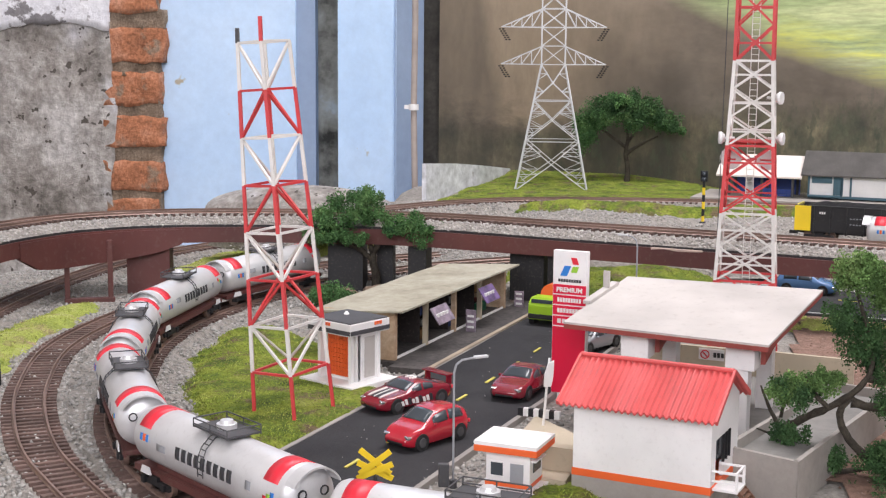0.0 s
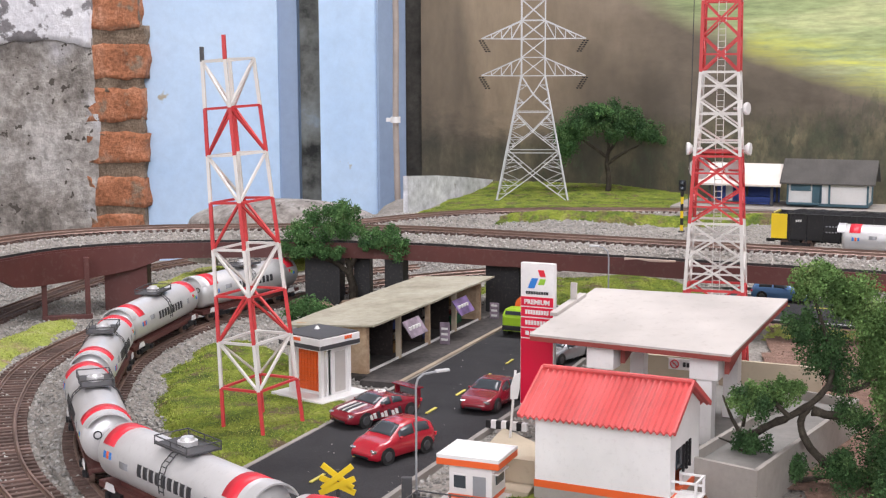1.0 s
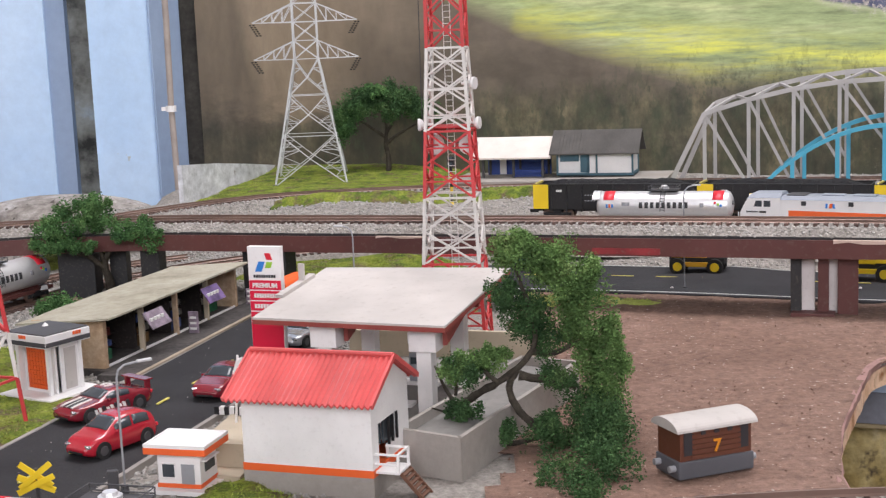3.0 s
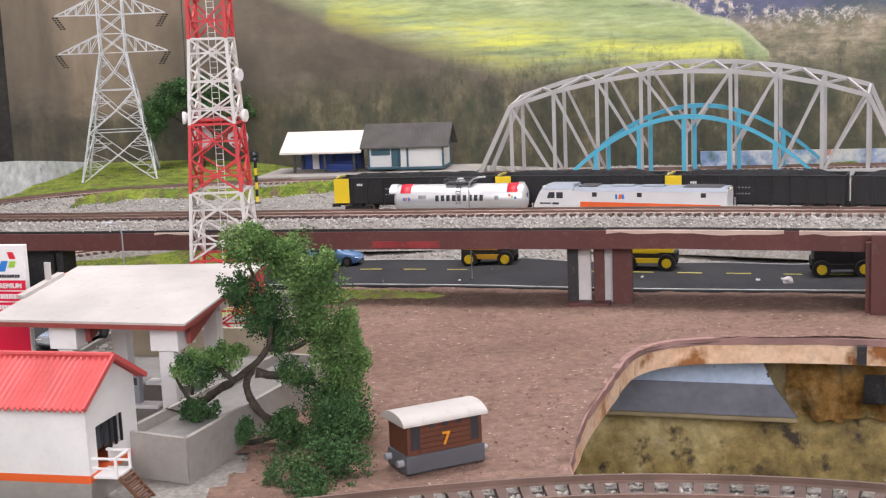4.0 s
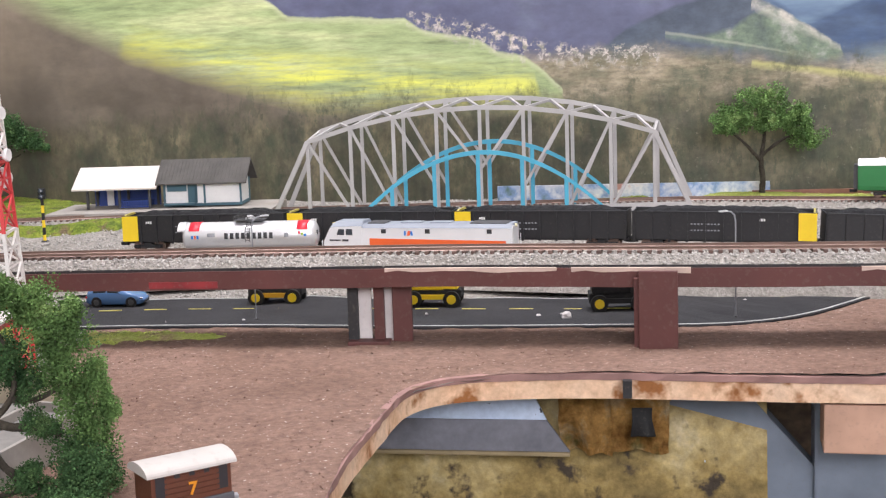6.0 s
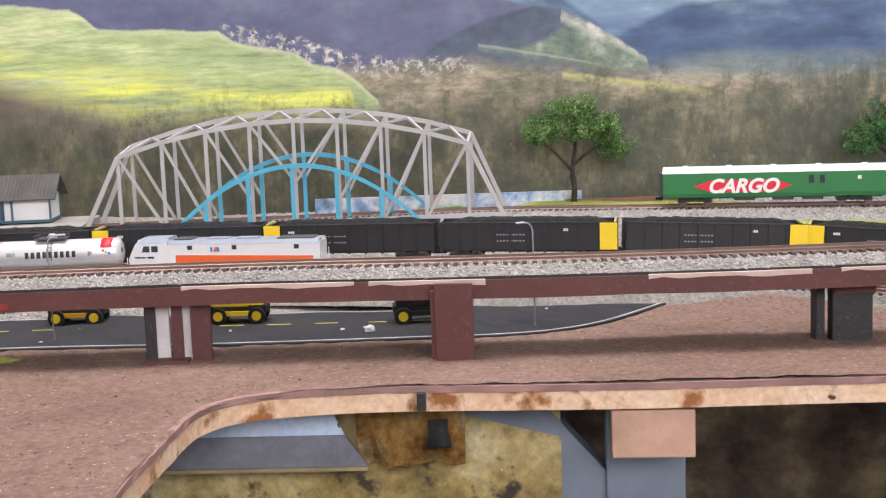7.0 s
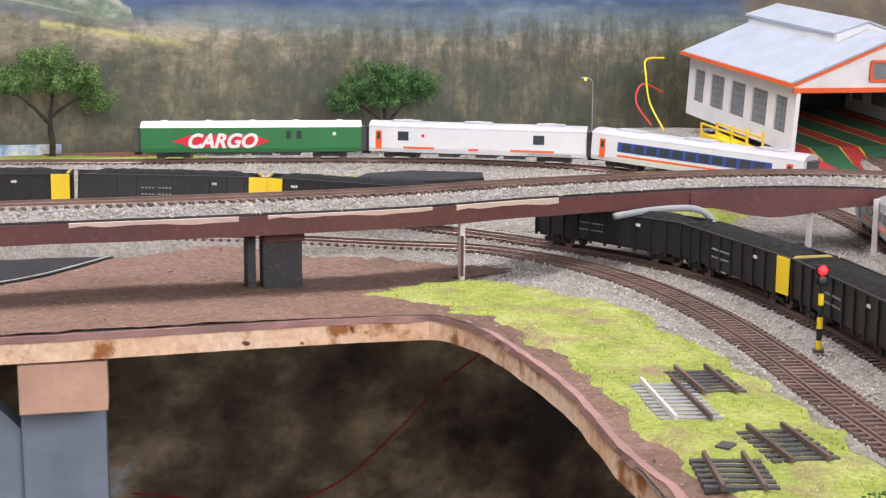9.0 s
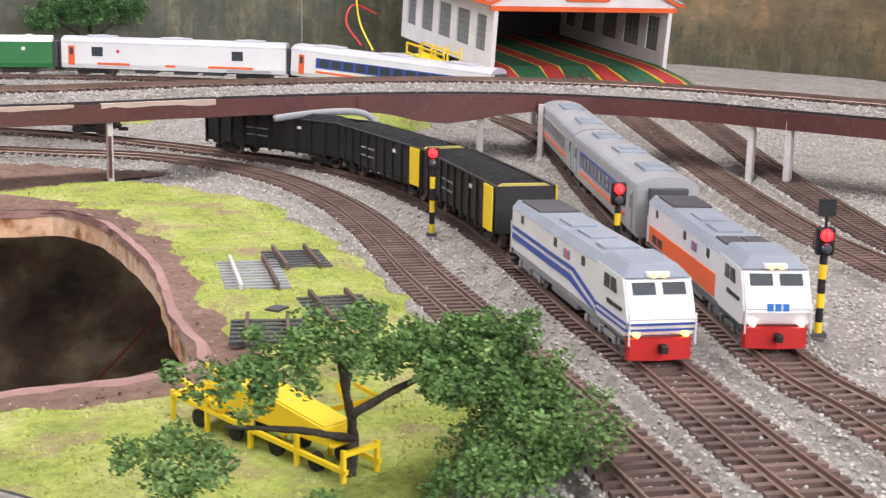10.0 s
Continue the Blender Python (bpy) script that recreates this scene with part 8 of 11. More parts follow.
part("upper_fold", bm, sky_blue, hang, "pale blue upper fold")
bm = BM()
prism(bm, [(-0.078, -0.0555), (0.071, -0.0555), (0.056, -0.0345), (-0.062, -0.0345)], -0.0025, 0.0005, "xz")
part("lower_fold", bm, sheet_grey, hang, "grey lower fold")
bm = BM()
box(bm, (-0.004, -0.001, -0.0572), (0.15, 0.005, 0.0028), bevel=0.0006)
part("batten", bm, paint("stained_batten", (0.32, 0.25, 0.14), 0.7, 0.3), hang)


def rag(name, x0, x1, z0, z1, mat, fold, seed):
    """Crumpled hanging piece with an uneven hem."""
    bm = BM()
    nx, nz = 14, 12
    g = [[None] * (nz + 1) for _ in range(nx + 1)]
    for i in range(nx + 1):
        for j in range(nz + 1):
            x, z = x0 + (x1 - x0) * i / nx, z0 + (z1 - z0) * j / nz
            f = j / nz
            hem = 0.006 * noise.noise((x * 90, seed, 0)) * f
            g[i][j] = bm.verts.new((x + 0.004 * f * noise.noise((x * 60, z * 60, seed)), fold * noise.noise((x * 75, z * 30, seed + 3)), z + hem))
    for i in range(nx):
        for j in range(nz):
            bm.faces.new((g[i][j], g[i + 1][j], g[i + 1][j + 1], g[i][j + 1]))
    bmesh.ops.solidify(bm, geom=bm.faces[:], thickness=0.0008)
    return smooth(part(name, bm, mat, lining))


lining = thing("torn_lining", pose(0.425, 0.698, 0, 0, 0, -22), "torn rusty lining hanging under the board", "lining")
rag("flap", -0.03, 0.006, -0.012, -0.058, rust, 0.016, 2)
rag("flap", 0.004, 0.042, -0.012, -0.056, rust, 0.012, 7)
rag("flap", -0.14, -0.118, -0.03, -0.06, rust, 0.006, 4)
# black piece painted in place of a dark hole in the lining
rag("flap", 0.018, 0.031, -0.024, -0.042, black_edge, 0.008, 12).location.y = -0.009
red_wire = spline([(1.33, 1.134, -0.22), (1.27, 1.154, -0.26), (1.21, 1.177, -0.322), (1.145, 1.201, -0.378), (1.079, 1.226, -0.405), (1.034, 1.242, -0.408), (0.967, 1.267, -0.385), (0.9, 1.29, -0.37)], 0.012)
bm = sweep(BM(), red_wire, [(0.0009, -0.0009), (0.0009, 0.0009), (-0.0009, 0.0009), (-0.0009, -0.0009)])
solo("red_wire", bm, red_paint, "thin red wire hanging along the stained wall", "wire")
# solid black block carries the dark of a notch as colour
bm = BM()
box(bm, (0, 0, -0.006), (0.0055, 0.012, 0.011), m=pose(0.43, 0.667, 0, 0, 0, -22))
solo("edge_notch", bm, black_edge, "black block at the plywood edge in place of a cut notch", "notch", kind="structure")

# ---- station, masts and bridges at the back ----
blue_paint = paint("station_blue", (0.03, 0.07, 0.3), 0.5, 0.15)
teal_paint = paint("teal_paint", (0.05, 0.12, 0.16), 0.5, 0.15)
roof_dark = paint("dark_tiles", (0.075, 0.07, 0.065), 0.8, 0.25, scale=200)
roof_pale = paint("pale_roof", (0.66, 0.6, 0.55), 0.6, 0.12)
ZS = 0.042
bm = BM()
box(bm, (0.105, 0.02, -0.003), (0.255, 0.105, 0.012), bevel=0.0006)
solo("platform", bm, concrete, "low grey station platform", "platform", kind="structure", m=pose(0.055, 1.452, ZS, 0, 0, -15))
st2 = thing("station_building", pose(0.157, 1.432, ZS + 0.003, 0, 0, -15), "white timbered station house with a dark tiled roof", "building")
w, d, h = 0.088, 0.05, 0.026
bm = BM()
box(bm, (w / 2, d / 2, 0.0035 + h / 2), (w - 0.002, d - 0.002, h))
prism(bm, [(0.001, 0.0035 + h), (d - 0.001, 0.0035 + h), (d / 2, 0.0035 + h + 0.02)], w - 0.002, w - 0.001, "yz")
prism(bm, [(0.001, 0.0035 + h), (d - 0.001, 0.0035 + h), (d / 2, 0.0035 + h + 0.02)], 0.001, 0.002, "yz")
part("wall", bm, white_paint, st2)
for x in (0, 0.036, 0.046, 0.0875):
    for y in (0, d):
        bm = BM()
        box(bm, (x, y, 0.0035 + h / 2), (0.002, 0.002, h))
        part("timber_post", bm, teal_paint, st2)
bm = BM()
box(bm, (w / 2, d / 2, 0.003), (w + 0.001, d + 0.001, 0.003))
part("base_beam", bm, teal_paint, st2)
for x, ww, z, hh, nm in ((0.0145, 0.022, 0.023, 0.009, "window"), (0.0325, 0.0105, 0.0165, 0.022, "door")):
    bm = BM()
    box(bm, (x, -0.0003, z), (ww, 0.0014, hh))
    part(nm, bm, teal_paint, st2)
bm = BM()
box(bm, (0.018, -0.004, 0.0045), (0.036, 0.006, 0.0016))
part("bench", bm, teal_paint, st2)
for s in (0, 1):
    bm = BM()
    ey = -0.009 if s == 0 else d + 0.009
    prism(bm, [(ey, h + 0.0005), (d / 2, h + 0.0255), (d / 2, h + 0.0272), (ey, h + 0.002)], -0.008, w + 0.008, "yz")
    rf = part("roof", bm, roof_dark, st2, "dark tiled roof slope")
    for k in range(26):
        bm = BM()
        x = -0.0065 + (w + 0.013) * k / 25
        bar(bm, (x, ey, h + 0.0022), (x, d / 2, h + 0.0274), 0.0009, 0.0007)
        part("roof_batten", bm, roof_dark, rf)
st1 = thing("station_shelter", pose(0.062, 1.458, ZS + 0.003, 0, 0, -15), "open station shelter with a pale roof and blue rails", "shelter")
w, d, h = 0.088, 0.045, 0.024
for x in (0.008, 0.045, 0.08):
    for y in (0.004, d - 0.004):
        bm = BM()
        box(bm, (x, y, h / 2), (0.0028, 0.0028, h))
        part("post", bm, dark_grey, st1)
bm = BM()
box(bm, (w / 2, d - 0.003, h / 2), (w - 0.01, 0.0015, h))
box(bm, (0.02, d - 0.005, h / 2), (0.012, 0.0015, h * 0.8))
part("back_wall", bm, blue_paint, st1)
bm = BM()
box(bm, (0.0245, d - 0.007, h * 0.4), (0.008, 0.001, h * 0.75))
part("door", bm, white_paint, st1)
bm = BM()
box(bm, (0.062, 0.004, 0.0085), (0.036, 0.001, 0.001))
box(bm, (0.062, 0.004, 0.0015), (0.036, 0.001, 0.001))
for k in range(13):
    box(bm, (0.0445 + 0.0029 * k, 0.004, 0.005), (0.0011, 0.001, 0.007))
part("railing", bm, blue_paint, st1, "blue picket railing")
bm = BM()
box(bm, (0.062, 0.02, 0.005), (0.034, 0.012, 0.006))
part("bench", bm, blue_paint, st1)
bm = BM()
prism(bm, [(-0.012, h - 0.001), (d / 2 + 0.004, h + 0.021), (d / 2 + 0.004, h + 0.0225), (-0.012, h + 0.0006)], -0.005, w + 0.004, "yz")
prism(bm, [(d + 0.01, h - 0.001), (d / 2 + 0.004, h + 0.021), (d / 2 + 0.004, h + 0.0225), (d + 0.01, h + 0.0006)], -0.005, w + 0.004, "yz")
part("roof", bm, roof_pale, st1, "pale roof")
bm = BM()
box(bm, (w / 2, -0.012, h - 0.0002), (w + 0.009, 0.001, 0.002))
part("fascia", bm, roof_pale, st1)


def pylon():
    th = thing("power_pylon", pose(-0.145, 1.565, 0.038, 0, 0, 4), "grey lattice power pylon with black insulator strings", "pylon")

    def half(z):
        return 0.0445 + (0.0148 - 0.0445) * min(1, z / 0.155)

    lv = [0.0, 0.032, 0.06, 0.086, 0.11, 0.132, 0.155, 0.178, 0.201, 0.224, 0.25, 0.285]
    cs = [(-1, -1), (1, -1), (1, 1), (-1, 1)]

    def P(k, z):
        hh = half(z)
        if z > 0.25:
            hh *= max(0.12, 1 - (z - 0.25) / 0.04)
        return (cs[k][0] * hh, cs[k][1] * hh, z)

    def M(k, z):
        a, b = P(k, z), P((k + 1) % 4, z)
        return tuple((p + q) / 2 for p, q in zip(a, b))

    for k in range(4):
        for a, b in zip(lv, lv[1:]):
            bm = BM()
            bar(bm, P(k, a), P(k, b), 0.0017)
            part("leg_section", bm, pylon_grey, th)
    for i, (a, b) in enumerate(zip(lv, lv[1:])):
        for k in range(4):
            k2 = (k + 1) % 4
            bm = BM()
            if i < 6:
                lo, hi = (a, b) if i % 2 == 0 else (b, a)
                for kk in (k, k2):
                    bar(bm, P(kk, lo), M(k, hi), 0.0011)
                    for f in ((0.3, 0.62) if i < 4 else (0.5,)):
                        pa = tuple(p + (q - p) * f for p, q in zip(P(kk, lo), M(k, hi)))
                        bar(bm, pa, P(kk, lo + (hi - lo) * f), 0.0007)
                        bar(bm, pa, P(kk, lo + (hi - lo) * min(1, f + 0.32)), 0.0007)
            else:
                bar(bm, P(k, a), P(k2, b), 0.0009)
                bar(bm, P(k2, a), P(k, b), 0.0009)
            if i % 2 or i > 5:
                bar(bm, P(k, b), P(k2, b), 0.0009)
            part("brace", bm, pylon_grey, th)
    for z in (0.155, 0.201):
        for s in (-1, 1):
            bm = BM()
            tip = (s * 0.0655, 0, z + 0.0005)
            for y in (-1, 1):
                bar(bm, (s * half(z), y * half(z), z), tip, 0.0012)
                bar(bm, (s * half(z), y * half(z), z + 0.0225), tip, 0.0012)
                for f in (0.25, 0.5, 0.75):
                    lo = tuple(p + (q - p) * f for p, q in zip((s * half(z), y * half(z), z), tip))
                    hi = tuple(p + (q - p) * f for p, q in zip((s * half(z), y * half(z), z + 0.0225), tip))
                    hi2 = tuple(p + (q - p) * (f - 0.25) for p, q in zip((s * half(z), y * half(z), z + 0.0225), tip))
                    bar(bm, lo, hi, 0.0008)
                    bar(bm, lo, hi2, 0.0008)
            arm = part("cross_arm", bm, pylon_grey, th)
            for q in range(6):
                for dx in (-0.002, 0.002):
                    bm = BM()
                    cyl(bm, (tip[0] - s * 0.0016 * q + dx, 0, tip[2] - 0.002 - 0.0026 * q), (tip[0] - s * 0.0016 * q + dx, 0, tip[2] - 0.0036 - 0.0026 * q), 0.0017, 0.0012, seg=8)
                    part("insulator", bm, black_paint, arm)
    for k in range(4):
        bm = BM()
        c = P(k, 0)
        box(bm, (c[0], c[1], 0.0005), (0.006, 0.006, 0.003))
        part("footing", bm, dark_grey, th)


pylon()


def radio_mast():
    th = thing("radio_mast", pose(0.040, 0.790, 0.0, 0, 0, -7.5), "tall red and white steel lattice radio mast with dishes", "mast")

    def half(z):
        return 0.0214 - 0.0465 * min(z, 0.21)

    cs = [(-1, -1), (1, -1), (1, 1), (-1, 1)]
    P = lambda k, z: (cs[k][0] * half(z), cs[k][1] * half(z), z)
    bands = [(0.0, 0.056, lattice_red, 2), (0.056, 0.1005, lattice_white, 2), (0.1005, 0.145, lattice_red, 2), (0.145, 0.200, lattice_white, 3), (0.200, 0.246, lattice_red, 2), (0.246, 0.272, lattice_white, 1)]
    for z0, z1, mat, n in bands:
        for k in range(4):
            bm = BM()
            bar(bm, P(k, z0), P(k, z1), 0.0021)
            part("leg", bm, mat, th)
            k2 = (k + 1) % 4
            bm = BM()
            bar(bm, P(k, z1), P(k2, z1), 0.0015)
            part("girt", bm, mat, th)
            for i in range(n):
                a, b = z0 + (z1 - z0) * i / n, z0 + (z1 - z0) * (i + 1) / n
                c = (a + b) / 2
                bm = BM()
                bar(bm, P(k, a), P(k2, b), 0.0012)
                bar(bm, P(k2, a), P(k, b), 0.0012)
                bar(bm, P(k, c), P(k2, c), 0.0011)
                part("brace", bm, mat, th)
        bm = BM()
        for x in (-0.0024, 0.0024):
            bar(bm, (x, 0.002, z0), (x, 0.002, z1), 0.0005)
        for q in range(int((z1 - z0) / 0.004)):
            bar(bm, (-0.0024, 0.002, z0 + 0.004 * q), (0.0024, 0.002, z0 + 0.004 * q), 0.0004)
        part("ladder", bm, lattice_white, th)
    bm = BM()
    box(bm, (0, 0.001, 0.1475), (0.026, 0.026, 0.001))
    part("platform", bm, lattice_red, th)
    bm = BM()
    for a, b in (((-0.0205, 0.003, 0.0), (-0.0185, 0.003, 0.272)), ((-0.0185, 0.003, 0.272), (-0.0105, 0.003, 0.272))):
        cyl(bm, a, b, 0.0003, seg=6)
    part("cable", bm, dark_grey, th)

    def dish(x, y, z, r, ax, deep=0.9):
        bm = BM()
        a = Vector((x, y, z))
        d = Vector(ax).normalized()
        cyl(bm, a, a + d * r * deep * 0.55, r * 0.6, r, seg=18)
        cyl(bm, a + d * r * deep * 0.55, a + d * r * deep, r, r * 0.97, seg=18)
        cyl(bm, a - d * 0.0065, a, 0.0009, seg=6)
        part("dish", bm, white_paint, th, "white dish aerial")

    dish(-0.0168, -0.008, 0.1495, 0.0042, (-1, -0.2, 0))
    dish(0.0172, -0.004, 0.1495, 0.0042, (1, -0.2, 0))
    dish(0.0152, -0.004, 0.1760, 0.0042, (1, -0.35, 0))
    dish(-0.0135, 0.0185, 0.1345, 0.0076, (-0.25, -1, 0), 0.4)
    dish(0.0095, 0.0185, 0.1335, 0.0070, (0.25, -1, 0), 0.4)


radio_mast()

bridge_grey = paint("bridge_grey", (0.42, 0.405, 0.4), 0.6, 0.15)
bridge_blue = paint("bridge_blue", (0.06, 0.36, 0.52), 0.5, 0.12)


def truss_bridge():
    th = thing("truss_bridge", pose(0.273, 1.356, 0.0325, 0, 0, -14.6) @ Matrix.Diagonal((0.978, 1.0, 1.0, 1.0)), "grey arched steel truss railway bridge", "bridge")
    L, D = 0.468, 0.044
    # rear truss is shifted and raised to fit the camera's view
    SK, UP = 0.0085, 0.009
    X = [0.042 + (0.428 - 0.042) * k / 8 for k in range(9)]
    top = lambda x: 0.085 + 0.032 * (1 - ((x - 0.235) / 0.193) ** 2)
    for y in (0.0, D):
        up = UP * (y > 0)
        bm = BM()
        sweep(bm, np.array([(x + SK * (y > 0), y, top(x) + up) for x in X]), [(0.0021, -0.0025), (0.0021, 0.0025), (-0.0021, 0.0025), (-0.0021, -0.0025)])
        part("top_chord", bm, bridge_grey, th)
        bm = BM()
        bar(bm, (SK * (y > 0), y, 0.004), (L + SK * (y > 0), y, 0.004), 0.005, 0.008)
        part("bottom_chord", bm, bridge_grey, th)
        k0 = SK * (y > 0)
        for x0, x1 in ((0.0, X[0]), (L, X[-1])):
            bm = BM()
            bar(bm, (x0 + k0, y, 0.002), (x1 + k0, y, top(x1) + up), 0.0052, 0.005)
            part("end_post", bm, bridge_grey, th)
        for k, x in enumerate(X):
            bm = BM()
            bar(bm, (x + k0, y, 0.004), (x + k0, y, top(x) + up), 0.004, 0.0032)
            part("upright", bm, bridge_grey, th)
        for k in range(8):
            a, b = (X[k], X[k + 1]) if k < 4 else (X[k + 1], X[k])
            bm = BM()
            bar(bm, (a + k0, y, top(a) + up), (b + k0, y, 0.05 if k in (3, 4) else 0.03 if k in (2, 5) else 0.004), 0.0038, 0.003)
            part("diagonal", bm, bridge_grey, th)
    for k in range(8):
        a, b = X[k], X[k + 1]
        bm = BM()
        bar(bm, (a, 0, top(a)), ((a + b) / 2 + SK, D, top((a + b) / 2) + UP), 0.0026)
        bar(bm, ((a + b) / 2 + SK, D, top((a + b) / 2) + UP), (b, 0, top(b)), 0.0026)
        part("top_brace", bm, bridge_grey, th)
    for x in (X[0], X[-1]):
        bm = BM()
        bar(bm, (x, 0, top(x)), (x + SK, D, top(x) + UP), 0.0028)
        part("portal_bar", bm, bridge_grey, th)


truss_bridge()


def arch_bridge():
    th = thing("arch_bridge", pose(0.362, 1.300, 0.0345, 0, 0, -12), "bright blue steel arch bridge", "bridge")
    L, R, D = 0.262, 0.064, 0.04
    z = lambda x: 0.004 + R * (1 - ((x - L / 2) / (L / 2)) ** 2)
    # rear arch is offset and raised to fit the view as well
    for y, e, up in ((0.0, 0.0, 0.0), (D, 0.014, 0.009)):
        bm = BM()
        xs = np.linspace(0, L, 29)
        sweep(bm, np.array([(x + e, y, z(x) + up) for x in xs]), [(0.0021, -0.0023), (0.0021, 0.0023), (-0.0021, 0.0023), (-0.0021, -0.0023)])
        part("arch", bm, bridge_blue, th)
        bm = BM()
        bar(bm, (e - 0.01, y, 0.0), (L + e + 0.01, y, 0.0), 0.004, 0.008)
        part("deck_beam", bm, bridge_blue, th)
        for f in (0.13, 0.305, 0.485, 0.665, 0.845):
            x = L * f
            bm = BM()
            bar(bm, (x + e, y, 0.0), (x + e, y, z(x) + up), 0.0042, 0.0034)
            part("hanger", bm, bridge_blue, th)


arch_bridge()
river = blotch("painted_river", [(0.36, (0.12, 0.2, 0.12)), (0.46, (0.25, 0.36, 0.58)), (0.54, (0.55, 0.6, 0.66)), (0.62, (0.75, 0.74, 0.72)), (0.7, (0.45, 0.25, 0.2))], 22, 0.6, 0.05, 0.001, 4, grain=(0.85, 1.1))
bm = BM()
mm = pose(0.33, 1.462, 0.036, 0, 0, -20.0)
box(bm, (0.375, 0, 0.009), (0.31, 0.003, 0.018), m=mm)
solo("backdrop_board", bm, river, "low board printed with pale river and cloud shapes", "board", kind="structure")
bm = BM()
box(bm, (0.575, -0.004, 0.005), (0.13, 0.003, 0.006), m=mm)
solo("brick_strip", bm, paint("brick_print", (0.3, 0.14, 0.11), 0.8, 0.3, scale=200), "strip of reddish brick print", "board")


# lineside lamps, signals
for x, y, rz, hh in ((0.565, 0.802, 190, 0.083), (0.22, 0.93, 15, 0.084), (-0.0325, 0.822, 162, 0.0765)):
    street_lamp(pose(x, y, 0.001, 0, 0, rz), hh, 0.008)


def signal(m, lit, label, tall=0.047, extra=False):
    th = thing("railway_signal", m, label, "signal", "railway signals")
    n = 6
    for k in range(n):
        bm = BM()
        cyl(bm, (0, 0, tall * 0.82 * k / n), (0, 0, tall * 0.82 * (k + 1) / n), 0.0016, seg=10)
        part("post_band", bm, black_paint if k % 2 else yellow_paint, th)
    bm = BM()
    box(bm, (0, 0, tall * 0.9), (0.0075, 0.004, 0.0115), bevel=0.001)
    head = part("signal_head", bm, black_paint, th)
    for k, z in enumerate((0.0028, -0.0028)):
        bm = BM()
        bmesh.ops.create_uvsphere(bm, u_segments=12, v_segments=8, radius=0.0026, matrix=Matrix.Translation((0, -0.0022, tall * 0.9 + z)))
        part("lamp", bm, lamp_red if lit and k == 0 else dark_glass, head, "glowing red lamp" if lit and k == 0 else "")
        bm = BM()
        cyl(bm, (0, -0.002, tall * 0.9 + z), (0, -0.003, tall * 0.9 + z), 0.003, seg=12, caps=False)
        part("hood", bm, black_paint, head)
    bm = BM()
    box(bm, (0, 0.004, tall * 0.8), (0.006, 0.006, 0.0006))
    for x in (-0.003, 0.003):
        bar(bm, (x, 0.006, tall * 0.8), (x, 0.006, tall * 0.95), 0.0004)
    bar(bm, (-0.003, 0.006, tall * 0.95), (0.003, 0.006, tall * 0.95), 0.0004)
    part("platform", bm, black_paint, th)
    if extra:
        bm = BM()
        cyl(bm, (0, 0, tall), (0, 0, tall + 0.006), 0.0007, seg=6)
        box(bm, (0, 0, tall + 0.0095), (0.007, 0.0014, 0.007), m=pose(0, 0, 0))
        part("diamond_board", bm, black_paint, th)
    bm = BM()
    box(bm, (0, 0, 0.0008), (0.006, 0.006, 0.0016))
    part("base", bm, dark_grey, th)


signal(pose(0.896, 0.318, 0.002, 0, 0, -46), True, "black and yellow signal showing a red light", 0.05)
signal(pose(0.896, 0.187, 0.002, 0, 0, -46), True, "black and yellow signal glowing red between trains", 0.045)
signal(pose(0.861, 0.055, 0.002, 0, 0, -46), True, "black and yellow signal with a diamond board above", 0.045, True)
signal(pose(0.034, 1.30, 0.03, 0, 0, -10), False, "unlit black and yellow signal by the station track", 0.055)
signal(pose(-0.338, 0.478, 0.002, 0, 0, 28), False, "unlit black and yellow signal beside the bend", 0.05)

# toy tram
tram_brown = paint("tram_brown", (0.12, 0.04, 0.022), 0.5, 0.15)
tram = thing("toy_tram", pose(0.1545, 0.4865, 0.0015, 0, 0, 22) @ Matrix.Scale(0.93, 4), "small brown toy tram with a white roof and grey skirt", "toy tram")
Lt, Wt = 0.0425, 0.0225
bm = BM()
box(bm, (0, 0, 0.0065), (Lt, Wt, 0.009), bevel=0.0008)
part("skirt", bm, paint("slate_grey", (0.1, 0.105, 0.12), 0.5, 0.15), tram, "dark grey skirt")
bm = BM()
box(bm, (0, 0, 0.0185), (Lt - 0.002, Wt - 0.0015, 0.0155), bevel=0.0004)
tb = part("body", bm, tram_brown, tram)
